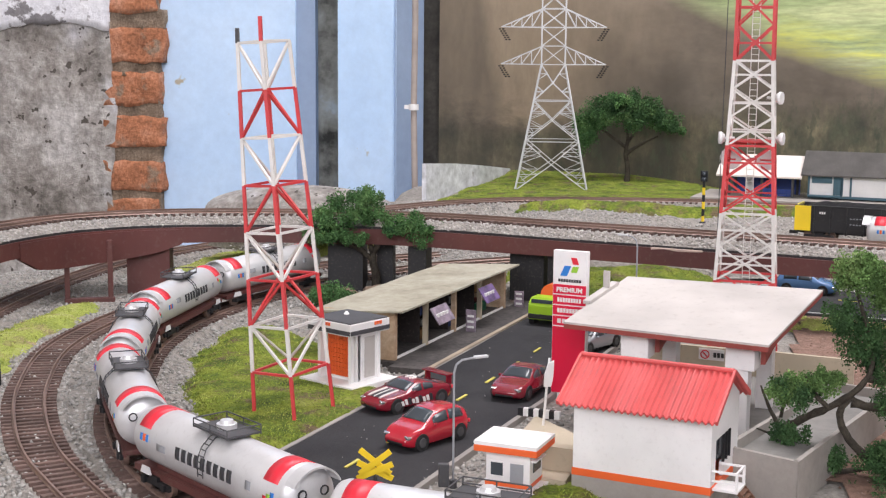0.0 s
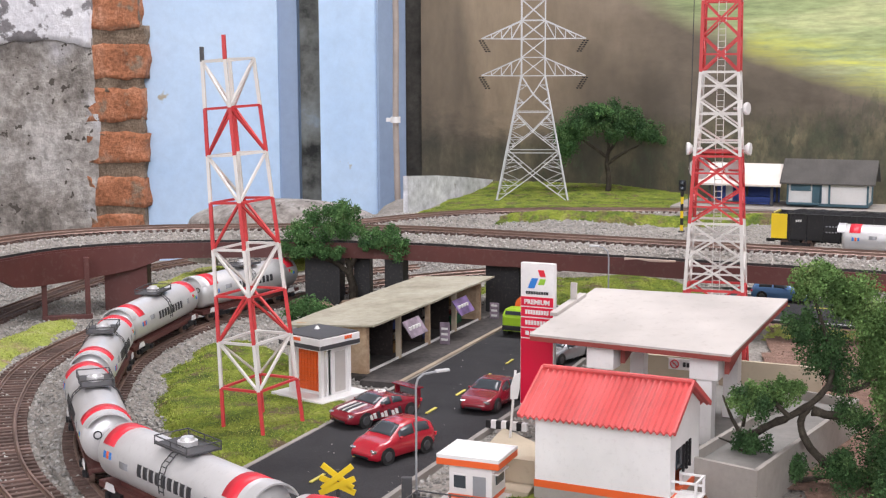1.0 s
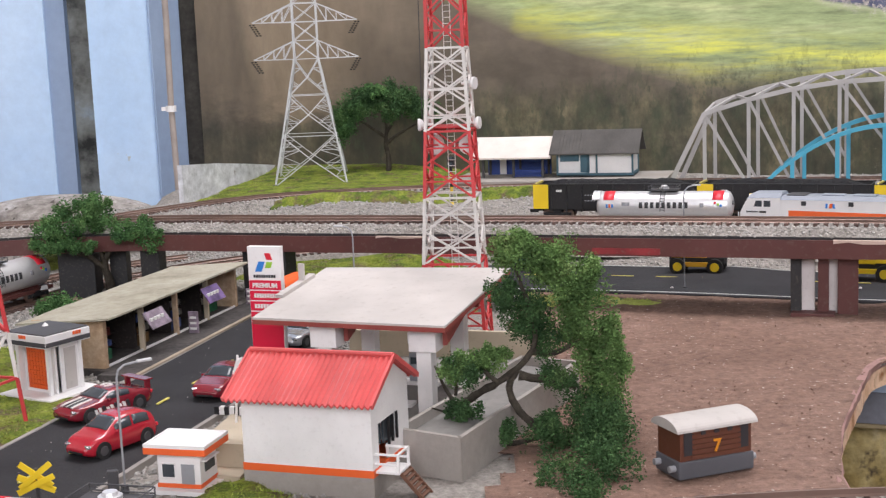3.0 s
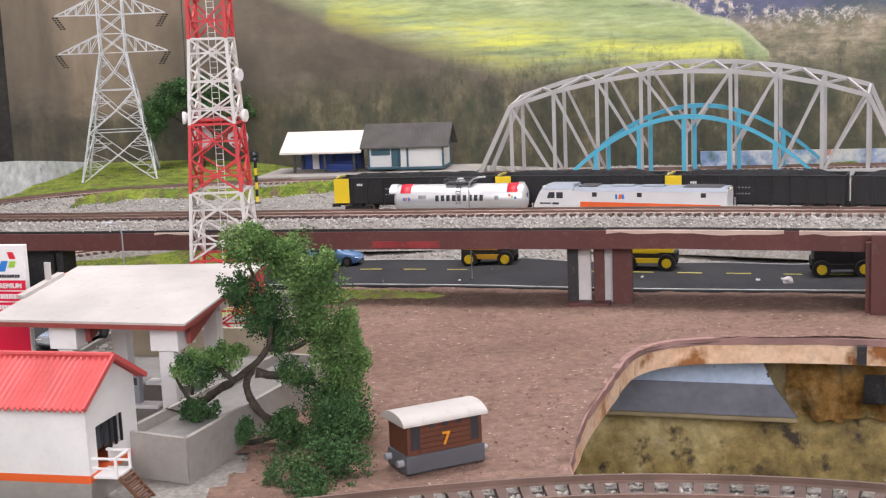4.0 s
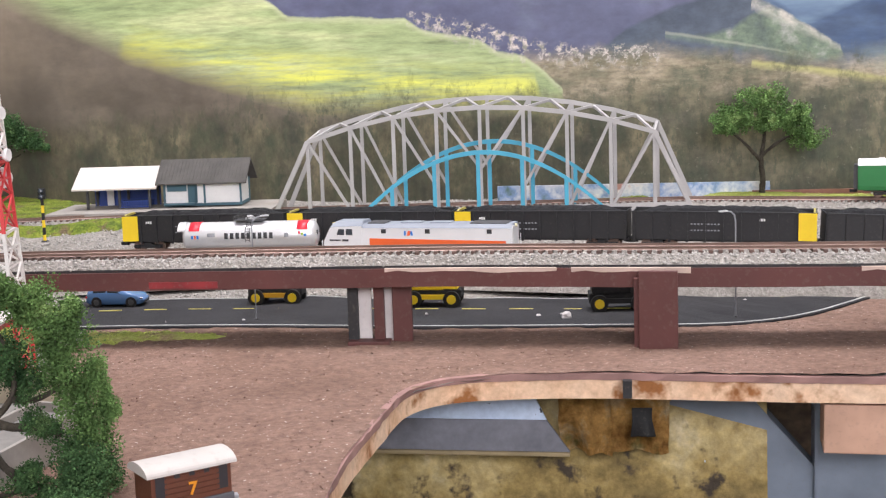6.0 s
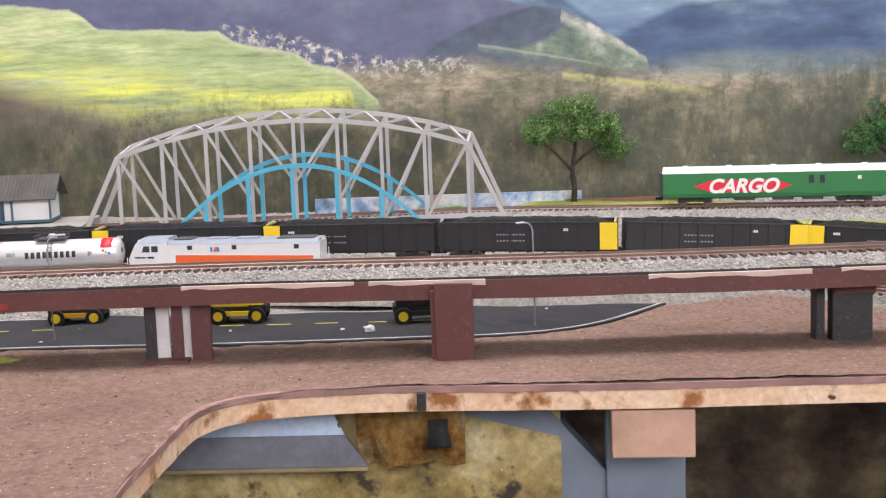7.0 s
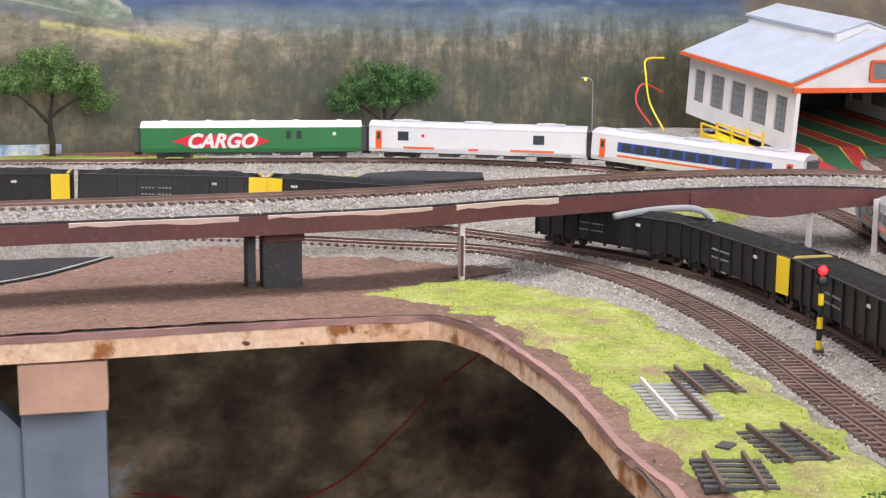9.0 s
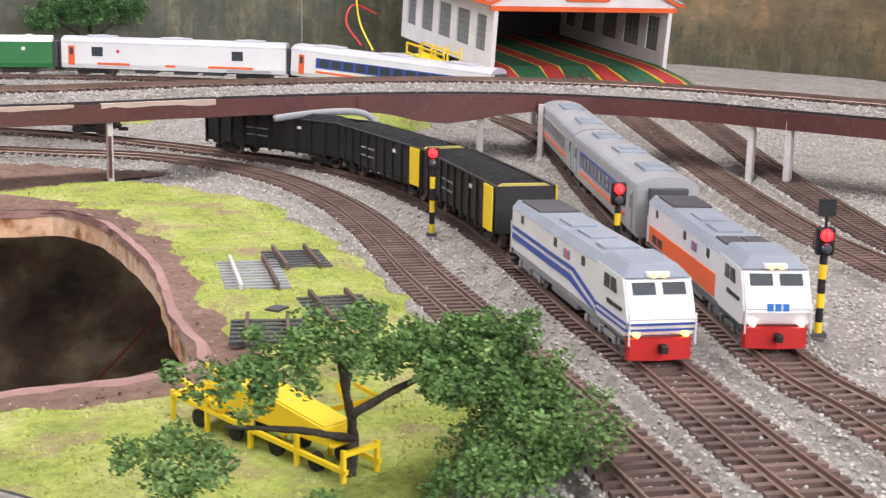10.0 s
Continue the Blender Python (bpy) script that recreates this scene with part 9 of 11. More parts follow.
for s in (-1, 1):
    for k in range(6):
        bm = BM()
        box(bm, (0, s * (Wt / 2 - 0.0006), 0.0125 + 0.0026 * k), (Lt - 0.015, 0.0008, 0.0021))
        part("plank", bm, tram_brown, tb)
    for x in (-0.0155, 0.0155):
        bm = BM()
        box(bm, (x, s * (Wt / 2 - 0.0006), 0.0195), (0.0055, 0.0006, 0.0115))
        part("doorway", bm, ink, tb)
    for x in (-0.0075, 0.0, 0.0075):
        bm = BM()
        box(bm, (x, s * (Wt / 2 - 0.0004), 0.0245), (0.0026, 0.0009, 0.0024))
        part("window", bm, ink, tb)
    cu = bpy.data.curves.new("numeral", "FONT")
    cu.body, cu.size, cu.extrude, cu.align_x = "7", 0.0088, 0.0002, "CENTER"
    cu.offset = 0.0002
    cu.materials.append(paint("numeral_orange", (0.75, 0.3, 0.02), 0.5, 0.05))
    t = new("numeral", cu)
    t.parent = tb
    t.matrix_basis = pose(0, s * (Wt / 2 + 0.0003), 0.0142, 90, 0, 0 if s < 0 else 180)
    t["label"] = "orange figure 7"
    bm = BM()
    cyl(bm, (-Lt / 2 - 0.0032, s * 0.007, 0.007), (-Lt / 2, s * 0.007, 0.007), 0.0017, seg=10)
    part("buffer", bm, grey_paint, tram)
    bm = BM()
    cyl(bm, (Lt / 2, s * 0.007, 0.007), (Lt / 2 + 0.0032, s * 0.007, 0.007), 0.0017, seg=10)
    part("buffer", bm, grey_paint, tram)
    for x in (-0.011, 0.011):
        bm = BM()
        cyl(bm, (x, s * 0.0065, 0.0035), (x, s * 0.0085, 0.0035), 0.0036, seg=14)
        part("wheel", bm, black_paint, tram)
bm = BM()
arc = [((Wt / 2 + 0.0014) * math.cos(radians(a)), 0.0258 + 0.0052 * math.sin(radians(a))) for a in range(0, 181, 12)]
prism(bm, arc, -Lt / 2 - 0.0015, Lt / 2 + 0.0015, "yz")
part("roof", bm, canopy_white, tram, "curved white roof")

# vehicles parked on the back road, half hidden by the viaduct
car(pose(0.112, 1.042, G, 0, 0, -20), "blue car on the road behind the viaduct", car_bluem, 0.05, 0.022, "hatch")


def digger(m, label, body_mat):
    th = thing("construction_vehicle", m, label, "construction vehicle", "vehicles behind the viaduct")
    bm = BM()
    box(bm, (0, 0, 0.0115), (0.046, 0.018, 0.007), bevel=0.0012)
    part("chassis", bm, tyre, th)
    bm = BM()
    box(bm, (-0.006, 0, 0.0185), (0.03, 0.019, 0.009), bevel=0.0012)
    frustum(bm, 0.006, 0.02, 0.009, 0.015, 0.008, 0.018, 0.008, 0.029)
    part("body", bm, body_mat, th)
    for s in (-1, 1):
        bm = BM()
        box(bm, (0, s * 0.0095, 0.0085), (0.022, 0.0016, 0.004), bevel=0.0003)
        part("side_step", bm, body_mat, th)
        for x in (-0.0155, 0.0155):
            bm = BM()
            cyl(bm, (x, s * 0.0072, 0.0068), (x, s * 0.0122, 0.0068), 0.0068, seg=20)
            wh = part("wheel", bm, tyre, th)
            bm = BM()
            cyl(bm, (x, s * 0.0118, 0.0068), (x, s * 0.0128, 0.0068), 0.0038, seg=14)
            part("rim", bm, yellow_paint, wh)
    return th


amber = paint("amber_paint", (0.65, 0.35, 0.02), 0.45, 0.12)
digger(pose(0.243, 0.998, G, 0, 0, -20), "amber and black loader on the back road", amber)
digger(pose(0.365, 0.938, G, 0, 0, -22), "yellow and black machine with spoked wheels", yellow_paint)
digger(pose(0.496, 0.866, G, 0, 0, -14), "black machine with big yellow wheel rims", black_paint)

# ---- engine depot and the right-hand yard ----
ANG = -20.7
ZD = 0.056
dep = thing("engine_depot", pose(1.40, 0.735, ZD, 0, 0, ANG) @ Matrix.Rotation(radians(6.5), 4, "X"), "white engine depot with orange trim and grey roof", "depot")
Wd, Dd, Hd = 0.222, 0.24, 0.072
t = 0.005
win_grey = paint("window_mesh", (0.2, 0.22, 0.23), 0.5, 0.2, scale=300)
for x, nm in ((t / 2, "wall"), (Wd - t / 2, "wall")):
    bm = BM()
    box(bm, (x, Dd / 2, 0.009), (t, Dd, 0.018))
    box(bm, (x, Dd / 2, Hd - 0.008), (t, Dd, 0.016))
    n = 5
    for k in range(n + 1):
        y = Dd * k / n
        box(bm, (x, min(max(y, 0.008), Dd - 0.008), 0.037), (t, 0.016, 0.038))
    part(nm, bm, white_paint, dep)
    for k in range(n):
        y = Dd * (k + 0.5) / n
        bm = BM()
        box(bm, (x, y, 0.037), (0.0012, 0.032, 0.039))
        wn = part("window", bm, win_grey, dep, "tall grey window")
        bm = BM()
        for q in range(-1, 2):
            box(bm, (x, y + 0.008 * q, 0.037), (0.0022, 0.0008, 0.039))
        for q in range(-2, 3):
            box(bm, (x, y, 0.037 + 0.007 * q), (0.0022, 0.029, 0.0008))
        part("glazing_bar", bm, grey_paint, wn)
# the dim interior is put into this rear wall's dark colour
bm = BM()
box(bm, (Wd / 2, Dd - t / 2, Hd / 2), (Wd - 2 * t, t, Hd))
part("wall", bm, dark_grey, dep, "rear wall coloured dark for the depot's inner shade")
RISE = 0.046
for y in (0.001, Dd - 0.004):
    bm = BM()
    prism(bm, [(-0.004, Hd - 0.004), (Wd + 0.004, Hd - 0.004), (Wd + 0.004, Hd), (Wd / 2, Hd + RISE), (-0.004, Hd)], y, y + 0.004, "xz")
    part("gable", bm, white_paint, dep)
bm = BM()
box(bm, (Wd / 2, -0.0005, Hd - 0.006), (Wd + 0.01, 0.002, 0.005))
part("lintel_band", bm, orange_paint, dep, "orange band")
for s in (-1, 1):
    bm = BM()
    bar(bm, (Wd / 2, -0.001, Hd + RISE + 0.001), (Wd / 2 + s * (Wd / 2 + 0.008), -0.001, Hd - 0.001), 0.003, 0.006, up=(0, 1, 0))
    part("bargeboard", bm, orange_paint, dep, "orange bargeboard")
    bm = BM()
    x1 = Wd / 2 + s * (Wd / 2 + 0.01)
    v = [(Wd / 2, Hd + RISE + 0.003), (x1, Hd + 0.0005), (x1, Hd + 0.003), (Wd / 2, Hd + RISE + 0.0055)]
    prism(bm, v, -0.004, Dd + 0.004, "xz")
    part("roof", bm, paint("pale_blue_roof", (0.4, 0.44, 0.52), 0.5, 0.12), dep, "pale blue-grey roof slope")
    bm = BM()
    box(bm, (x1, Dd / 2, Hd + 0.0002), (0.003, Dd + 0.01, 0.004))
    part("eaves_band", bm, orange_paint, dep, "orange eaves band")
bm = BM()
for a, b in (((-0.026, 0.004), (0.026, 0.004)), ((-0.026, 0.024), (0.026, 0.024)), ((-0.026, 0.004), (-0.026, 0.024)), ((0.026, 0.004), (0.026, 0.024))):
    bar(bm, (Wd / 2 + a[0], -0.001, Hd + a[1]), (Wd / 2 + b[0], -0.001, Hd + b[1]), 0.0026)
part("sign_frame", bm, orange_paint, dep, "orange sign frame")
bm = BM()
box(bm, (Wd / 2, 0.0, Hd + 0.014), (0.05, 0.001, 0.019))
part("sign_mesh", bm, win_grey, dep)
for s in (-1, 1):
    bm = BM()
    x1 = Wd / 2 + s * 0.042
    prism(bm, [(Wd / 2, Hd + RISE + 0.012), (x1, Hd + RISE - 0.001), (x1, Hd + RISE + 0.0015), (Wd / 2, Hd + RISE + 0.0145)], 0.05, Dd + 0.002, "xz")
    part("ridge_roof", bm, MATS["pale_blue_roof"], dep, "raised ridge roof")
    bm = BM()
    box(bm, (Wd / 2 + s * 0.038, (Dd + 0.052) / 2, Hd + RISE - 0.006), (0.002, Dd - 0.056, 0.012))
    part("ridge_wall", bm, white_paint, dep)
bm = BM()
prism(bm, [(Wd / 2 - 0.038, Hd + RISE - 0.01), (Wd / 2 + 0.038, Hd + RISE - 0.01), (Wd / 2 + 0.038, Hd + RISE), (Wd / 2, Hd + RISE + 0.0115), (Wd / 2 - 0.038, Hd + RISE)], 0.052, 0.054, "xz")
part("ridge_gable", bm, white_paint, dep)
carpet_r = paint("carpet_red", (0.34, 0.025, 0.022), 0.8, 0.15)
carpet_g = paint("carpet_green", (0.018, 0.09, 0.04), 0.8, 0.15)
carpet_y = paint("carpet_yellow", (0.6, 0.42, 0.04), 0.8, 0.15)
mat_th = thing("striped_mat", pose(1.40, 0.735, 0, 0, 0, ANG), "red, green and yellow striped floor mat running out of the depot", "mat")
y0 = -0.075
x = t + 0.001
k = 0
while x < Wd - t - 0.004:
    for wdt, mt in ((0.021 if k % 2 == 0 else 0.034, carpet_r if k % 2 == 0 else carpet_g), (0.0022, carpet_y)):
        if x + wdt > Wd - t:
            wdt = Wd - t - x
        bm = BM()
        vs = []
        for j in range(12):
            yy = y0 + (Dd - 0.006 - y0) * j / 11
            wp = Matrix(mat_th.matrix_basis) @ Vector((x + wdt / 2, yy, 0))
            zz = max(float(ground_z(wp.x, wp.y)), ZD + yy * 0.113 if yy > 0 else 0) + (0.0035 if yy > 0 else 0.0075) + 0.0003 * (k % 2)
            vs.append([bm.verts.new((x, yy, zz)), bm.verts.new((x + wdt, yy, zz)), bm.verts.new((x + wdt, yy, zz - 0.003)), bm.verts.new((x, yy, zz - 0.003))])
        for a, b in zip(vs, vs[1:]):
            for q in range(4):
                bm.faces.new((a[q], a[(q + 1) % 4], b[(q + 1) % 4], b[q]))
        bm.faces.new(vs[0])
        bm.faces.new(vs[-1][::-1])
        bmesh.ops.recalc_face_normals(bm, faces=bm.faces[:])
        part("stripe", bm, mt, mat_th)
        x += wdt + 0.0002
    k += 1
stairs = thing("yellow_gantry", pose(1.372, 0.80, ZD, 0, 0, 66), "yellow steel access gantry beside the depot", "gantry")
bm = BM()
for y in (-0.009, 0.009):
    bar(bm, (-0.07, y, 0.004), (0.04, y, 0.014), 0.002, 0.005)
    for x in (-0.07, -0.035, 0.0, 0.04):
        bar(bm, (x, y, 0.0), (x, y, 0.026), 0.0018)
    bar(bm, (-0.07, y, 0.018), (0.04, y, 0.026), 0.0018)
part("rail_frame", bm, yellow_paint, stairs)
bm = BM()
box(bm, (-0.015, 0, 0.0095), (0.11, 0.016, 0.0012), m=pose(0, 0, 0, 0, -5, 0))
part("walkway", bm, yellow_paint, stairs)
for pts, mt in (([(1.435, 0.95, 0.15), (1.41, 0.955, 0.148), (1.395, 0.94, 0.13), (1.392, 0.93, 0.1), (1.385, 0.9, 0.07)], yellow_paint), ([(1.44, 0.955, 0.11), (1.40, 0.95, 0.12), (1.38, 0.94, 0.1), (1.385, 0.92, 0.075)], red_paint)):
    cu = spline(pts, 0.006)
    bm = BM()
    for a, b in zip(cu, cu[1:]):
        cyl(bm, a, b, 0.0011, seg=6)
    solo("cable", bm, mt, "loose coloured cable hanging beside the depot", "cable", "loose cables")
yl = street_lamp(pose(1.335, 0.965, 0.034, 0, 0, 160), 0.094, 0.008)
bm = BM()
bmesh.ops.create_uvsphere(bm, u_segments=12, v_segments=8, radius=0.0018, matrix=Matrix.Translation((0.0095, 0, 0.0925)))
part("bulb", bm, emitter("bulb_glow", (1.0, 0.62, 0.05), 1.2), yl, "lit yellow bulb")
bm = BM()
for q in range(5):
    box(bm, (-0.008 + 0.004 * q, 0, 0.012 - 0.001 * abs(q - 1)), (0.003, 0.008, 0.018 - 0.003 * q), bevel=0.0006)
solo("lineside_unit", bm, grey_paint, "grey lineside equipment unit behind the coaches", "equipment", m=pose(1.262, 0.905, 0.056))

elbow = spline([(0.985, 0.574, 0.043), (1.02, 0.566, 0.046), (1.05, 0.555, 0.046), (1.062, 0.548, 0.04), (1.066, 0.543, 0.028), (1.067, 0.541, 0.004)], 0.004)
bm = BM()
rings = []
for i, p in enumerate(elbow):
    d = Vector(elbow[min(i + 1, len(elbow) - 1)] - elbow[max(i - 1, 0)]).normalized()
    a = d.cross(Vector((0, 1, 0))).normalized()
    b = d.cross(a)
    rings.append([bm.verts.new(Vector(p) + (a * math.cos(0.6283 * k) + b * math.sin(0.6283 * k)) * 0.0026) for k in range(10)])
for u, v in zip(rings, rings[1:]):
    for k in range(10):
        bm.faces.new((u[k], u[(k + 1) % 10], v[(k + 1) % 10], v[k]))
bm.faces.new(rings[0][::-1])
bm.faces.new(rings[-1])
bmesh.ops.recalc_face_normals(bm, faces=bm.faces[:])
smooth(solo("pipe_elbow", bm, grey_paint, "bent grey pipe hanging under the viaduct", "pipe"))

# lifted track panels on the turf
def track_panel(x, y, rz, rails, n, label, pale=False):
    th = thing("track_panel", pose(x, y, 0.0035, 0, 0, rz), label, "track panel", "lifted track panels")
    for k in range(n):
        bm = BM()
        box(bm, ((k - (n - 1) / 2) * 0.0064, 0, 0.001), (0.0032, 0.03, 0.002))
        part("sleeper", bm, grey_paint if pale else dark_grey, th)
    for s in rails:
        bm = BM()
        box(bm, (0, s * 0.00825, 0.0032), (n * 0.0064 + 0.004, 0.0016, 0.0026))
        part("rail", bm, white_side if pale and s > 0 else sleeper_brown, th)
    return th


track_panel(0.747, 0.291, 58, (1, -1), 10, "lifted grey track panel with one pale rail on the turf", True)
track_panel(0.786, 0.306, 60, (1, -1), 7, "short dark track panel on bright turf")
track_panel(0.735, 0.214, 62, (1, -1), 7, "short track panel with brown rails")
track_panel(0.687, 0.203, 52, (1, -1), 6, "short track panel near the opening")
bm = BM()
box(bm, (0, 0, 0.002), (0.009, 0.0065, 0.002), 20)
solo("scrap_plate", bm, dark_grey, "small dark scrap plate on the turf", "scrap", m=pose(0.712, 0.2285, 0.003))

# yellow rail crane lying under the front tree
cr = thing("toy_crane", pose(0.606, 0.1, 0.0045, 0, 0, -88) @ Matrix.Scale(0.7, 4), "bright yellow toy rail crane partly under a tree", "toy crane")
bm = BM()
prism(bm, [(-0.045, 0.012), (-0.035, 0.022), (0.0, 0.027), (0.045, 0.02), (0.05, 0.012)], -0.008, 0.008, "xz")
bmesh.ops.bevel(bm, geom=bm.edges[:], offset=0.0008, segments=2, affect="EDGES")
part("body", bm, yellow_paint, cr)
bm = BM()
for y in (-0.0095, 0.0095):
    bar(bm, (-0.055, y, 0.012), (0.06, y, 0.005), 0.002)
    bar(bm, (-0.055, y, 0.022), (-0.02, y, 0.013), 0.002)
    for x in (-0.055, -0.03, 0.0, 0.03, 0.058):
        bar(bm, (x, y, 0.0), (x, y, 0.014), 0.0018)
for x in (-0.055, -0.02, 0.02, 0.058):
    bar(bm, (x, -0.0095, 0.012), (x, 0.0095, 0.012), 0.002)
part("frame", bm, yellow_paint, cr)
bm = BM()
bar(bm, (0.01, 0.012, 0.012), (0.055, 0.014, 0.03), 0.0022)
bar(bm, (0.055, 0.014, 0.03), (0.04, 0.014, 0.033), 0.0018)
bar(bm, (0.04, 0.012, 0.02), (0.03, 0.013, 0.031), 0.0018)
part("jib", bm, yellow_paint, cr)
for x in (-0.038, -0.012, 0.015, 0.04):
    for y in (-0.0075, 0.0075):
        bm = BM()
        cyl(bm, (x, y - 0.0012, 0.0042), (x, y + 0.0012, 0.0042), 0.0042, seg=14)
        part("wheel", bm, black_paint, cr)

# ---- turf ----
LAWNS = [
    ("lawn", [(-0.327, 0.803), (-0.318, 0.714), (-0.295, 0.628), (-0.231, 0.52), (-0.2, 0.535), (-0.178, 0.63), (-0.185, 0.66), (-0.222, 0.735), (-0.27, 0.79), (-0.3, 0.83)], turf, "short yellow-green lawn round the lattice mast"),
    ("turf_strip", [(-0.46, 1.03), (-0.445, 1.0), (-0.40, 1.10), (-0.34, 1.2), (-0.30, 1.24), (-0.34, 1.27), (-0.41, 1.25), (-0.455, 1.15)], turf_bright, "strip of yellow-green turf between the curved tracks"),
    ("turf_strip", [(-0.455, 0.62), (-0.43, 0.66), (-0.447, 0.72), (-0.455, 0.86), (-0.475, 0.9), (-0.49, 0.8), (-0.478, 0.7)], turf_bright, "thin strip of turf beside the outer bend"),
    ("turf_bank", [(-0.276, 1.438), (-0.258, 1.52), (-0.234, 1.6), (-0.205, 1.69), (0.04, 1.66), (0.1, 1.5), (0.1, 1.445), (0.016, 1.446), (-0.1, 1.446)], turf, "green turf bank beneath the pylon"),
    ("turf_strip", [(-0.2, 1.352), (-0.05, 1.36), (0.08, 1.348), (0.16, 1.336), (0.28, 1.296), (0.36, 1.29), (0.3, 1.34), (0.22, 1.358), (0.1, 1.382), (-0.02, 1.388), (-0.15, 1.378)], turf, "narrow turf strip between two tracks"),
    ("turf_patch", [(0.771, 0.60), (0.80, 0.612), (0.84, 0.61), (0.875, 0.59), (0.893, 0.545), (0.887, 0.457), (0.855, 0.367), (0.818, 0.295), (0.768, 0.205), (0.74, 0.16), (0.665, 0.06), (0.60, 0.03), (0.5, 0.05), (0.5, 0.15), (0.56, 0.19), (0.61, 0.165), (0.657, 0.178), (0.692, 0.245), (0.735, 0.325), (0.77, 0.41), (0.795, 0.49), (0.79, 0.55)], turf_bright, "bright green turf beside the opening"),
    ("turf_patch", [(0.74, 1.283), (0.80, 1.235), (0.87, 1.20), (0.95, 1.15), (1.0, 1.16), (0.97, 1.22), (0.86, 1.28), (0.78, 1.31)], turf_bright, "bright turf behind the luggage van"),
    ("turf_patch", [(0.9, 1.055), (0.97, 1.02), (1.05, 0.945), (1.09, 0.87), (1.06, 0.85), (1.0, 0.91), (0.93, 0.985)], turf_bright, "turf island between the curving tracks"),
    ("turf_patch", [(1.13, 0.6), (1.2, 0.63), (1.25, 0.7), (1.262, 0.76), (1.235, 0.83), (1.19, 0.78), (1.15, 0.7)], turf_bright, "turf between the coal and passenger tracks"),
    ("turf_patch", [(0.085, 0.89), (0.176, 0.868), (0.2, 0.885), (0.15, 0.91), (0.09, 0.94)], turf_bright, "small bright turf strip beside the back road"),
    ("turf_patch", [(-0.02, 0.9), (0.04, 0.86), (0.06, 0.95), (0.0, 1.0)], turf_bright, "turf behind the fuel station sign"),
    ("turf_patch", [(-0.095, 0.385), (-0.06, 0.375), (-0.035, 0.41), (-0.03, 0.46), (-0.05, 0.5), (-0.07, 0.5), (-0.085, 0.44)], turf, "small turf plot round the guard kiosk"),
    ("turf_patch", [(0.62, 1.335), (0.70, 1.31), (0.705, 1.33), (0.64, 1.36)], turf, "turf at the end of the bridge"),
    ("turf_patch", [(-0.15, 1.03), (-0.07, 0.99), (0.02, 0.975), (0.06, 1.05), (0.03, 1.1), (-0.08, 1.15), (-0.14, 1.16)], turf, "turf behind the viaduct past the fuel station"),
    ("turf_patch", [(0.17, 1.43), (0.27, 1.41), (0.28, 1.43), (0.2, 1.47)], turf, "turf beside the station platform"),
]
rng = np.random.default_rng(5)


def fast_mesh(name, V, F, material):
    """Mesh from arrays; all faces with the same number of corners."""
    me = bpy.data.meshes.new(name)
    V, F = np.asarray(V, np.float32), np.asarray(F, np.int32)
    k = F.shape[1]
    me.vertices.add(len(V))
    me.vertices.foreach_set("co", V.ravel())
    me.loops.add(F.size)
    me.loops.foreach_set("vertex_index", F.ravel())
    me.polygons.add(len(F))
    me.polygons.foreach_set("loop_start", np.arange(0, F.size, k, dtype=np.int32))
    me.update(calc_edges=True)
    me.materials.append(material)
    return new(name, me)


def scatter(poly, n):
    P = np.array(poly)
    lo, hi = P.min(0), P.max(0)
    q = lo + rng.random((n * 3, 2)) * (hi - lo)
    q = q[in_poly(q[:, 0], q[:, 1], poly)]
    return q[:n]


def area_of(poly):
    P = np.array(poly)
    Q = np.roll(P, -1, 0)
    return abs((P[:, 0] * Q[:, 1] - Q[:, 0] * P[:, 1]).sum()) / 2


blade_mat = blotch("turf_fibre", [(0.3, (0.12, 0.18, 0.03)), (0.5, (0.28, 0.35, 0.06)), (0.72, (0.42, 0.46, 0.12))], 30, 0.95, 0.0, 0.001, 20, island=0.5, second=(40, 0.55, 0.7, (0.26, 0.19, 0.11)))
blade_bright = blotch("bright_turf_fibre", [(0.3, (0.22, 0.28, 0.06)), (0.5, (0.42, 0.48, 0.11)), (0.72, (0.56, 0.58, 0.22))], 30, 0.95, 0.0, 0.001, 20, island=0.35, second=(40, 0.55, 0.7, (0.36, 0.27, 0.16)))
blades = {turf.name: ([], []), turf_bright.name: ([], [])}


def inner(x, y, poly):
    """Distance inside the outline (negative outside), made uneven."""
    x2, y2 = x + wobble(x, y, 40, 0.011), y + wobble(y, x, 40, 0.011)
    P = np.array(poly)
    Q = np.roll(P, -1, axis=0)
    best = np.full(np.shape(x), 9.0)
    for (ax, ay), (cx, cy) in zip(P, Q):
        t = np.clip(((x2 - ax) * (cx - ax) + (y2 - ay) * (cy - ay)) / ((cx - ax) ** 2 + (cy - ay) ** 2), 0, 1)
        best = np.minimum(best, np.hypot(x2 - ax - t * (cx - ax), y2 - ay - t * (cy - ay)))
    return np.where(in_poly(x2, y2, poly), best, -best)


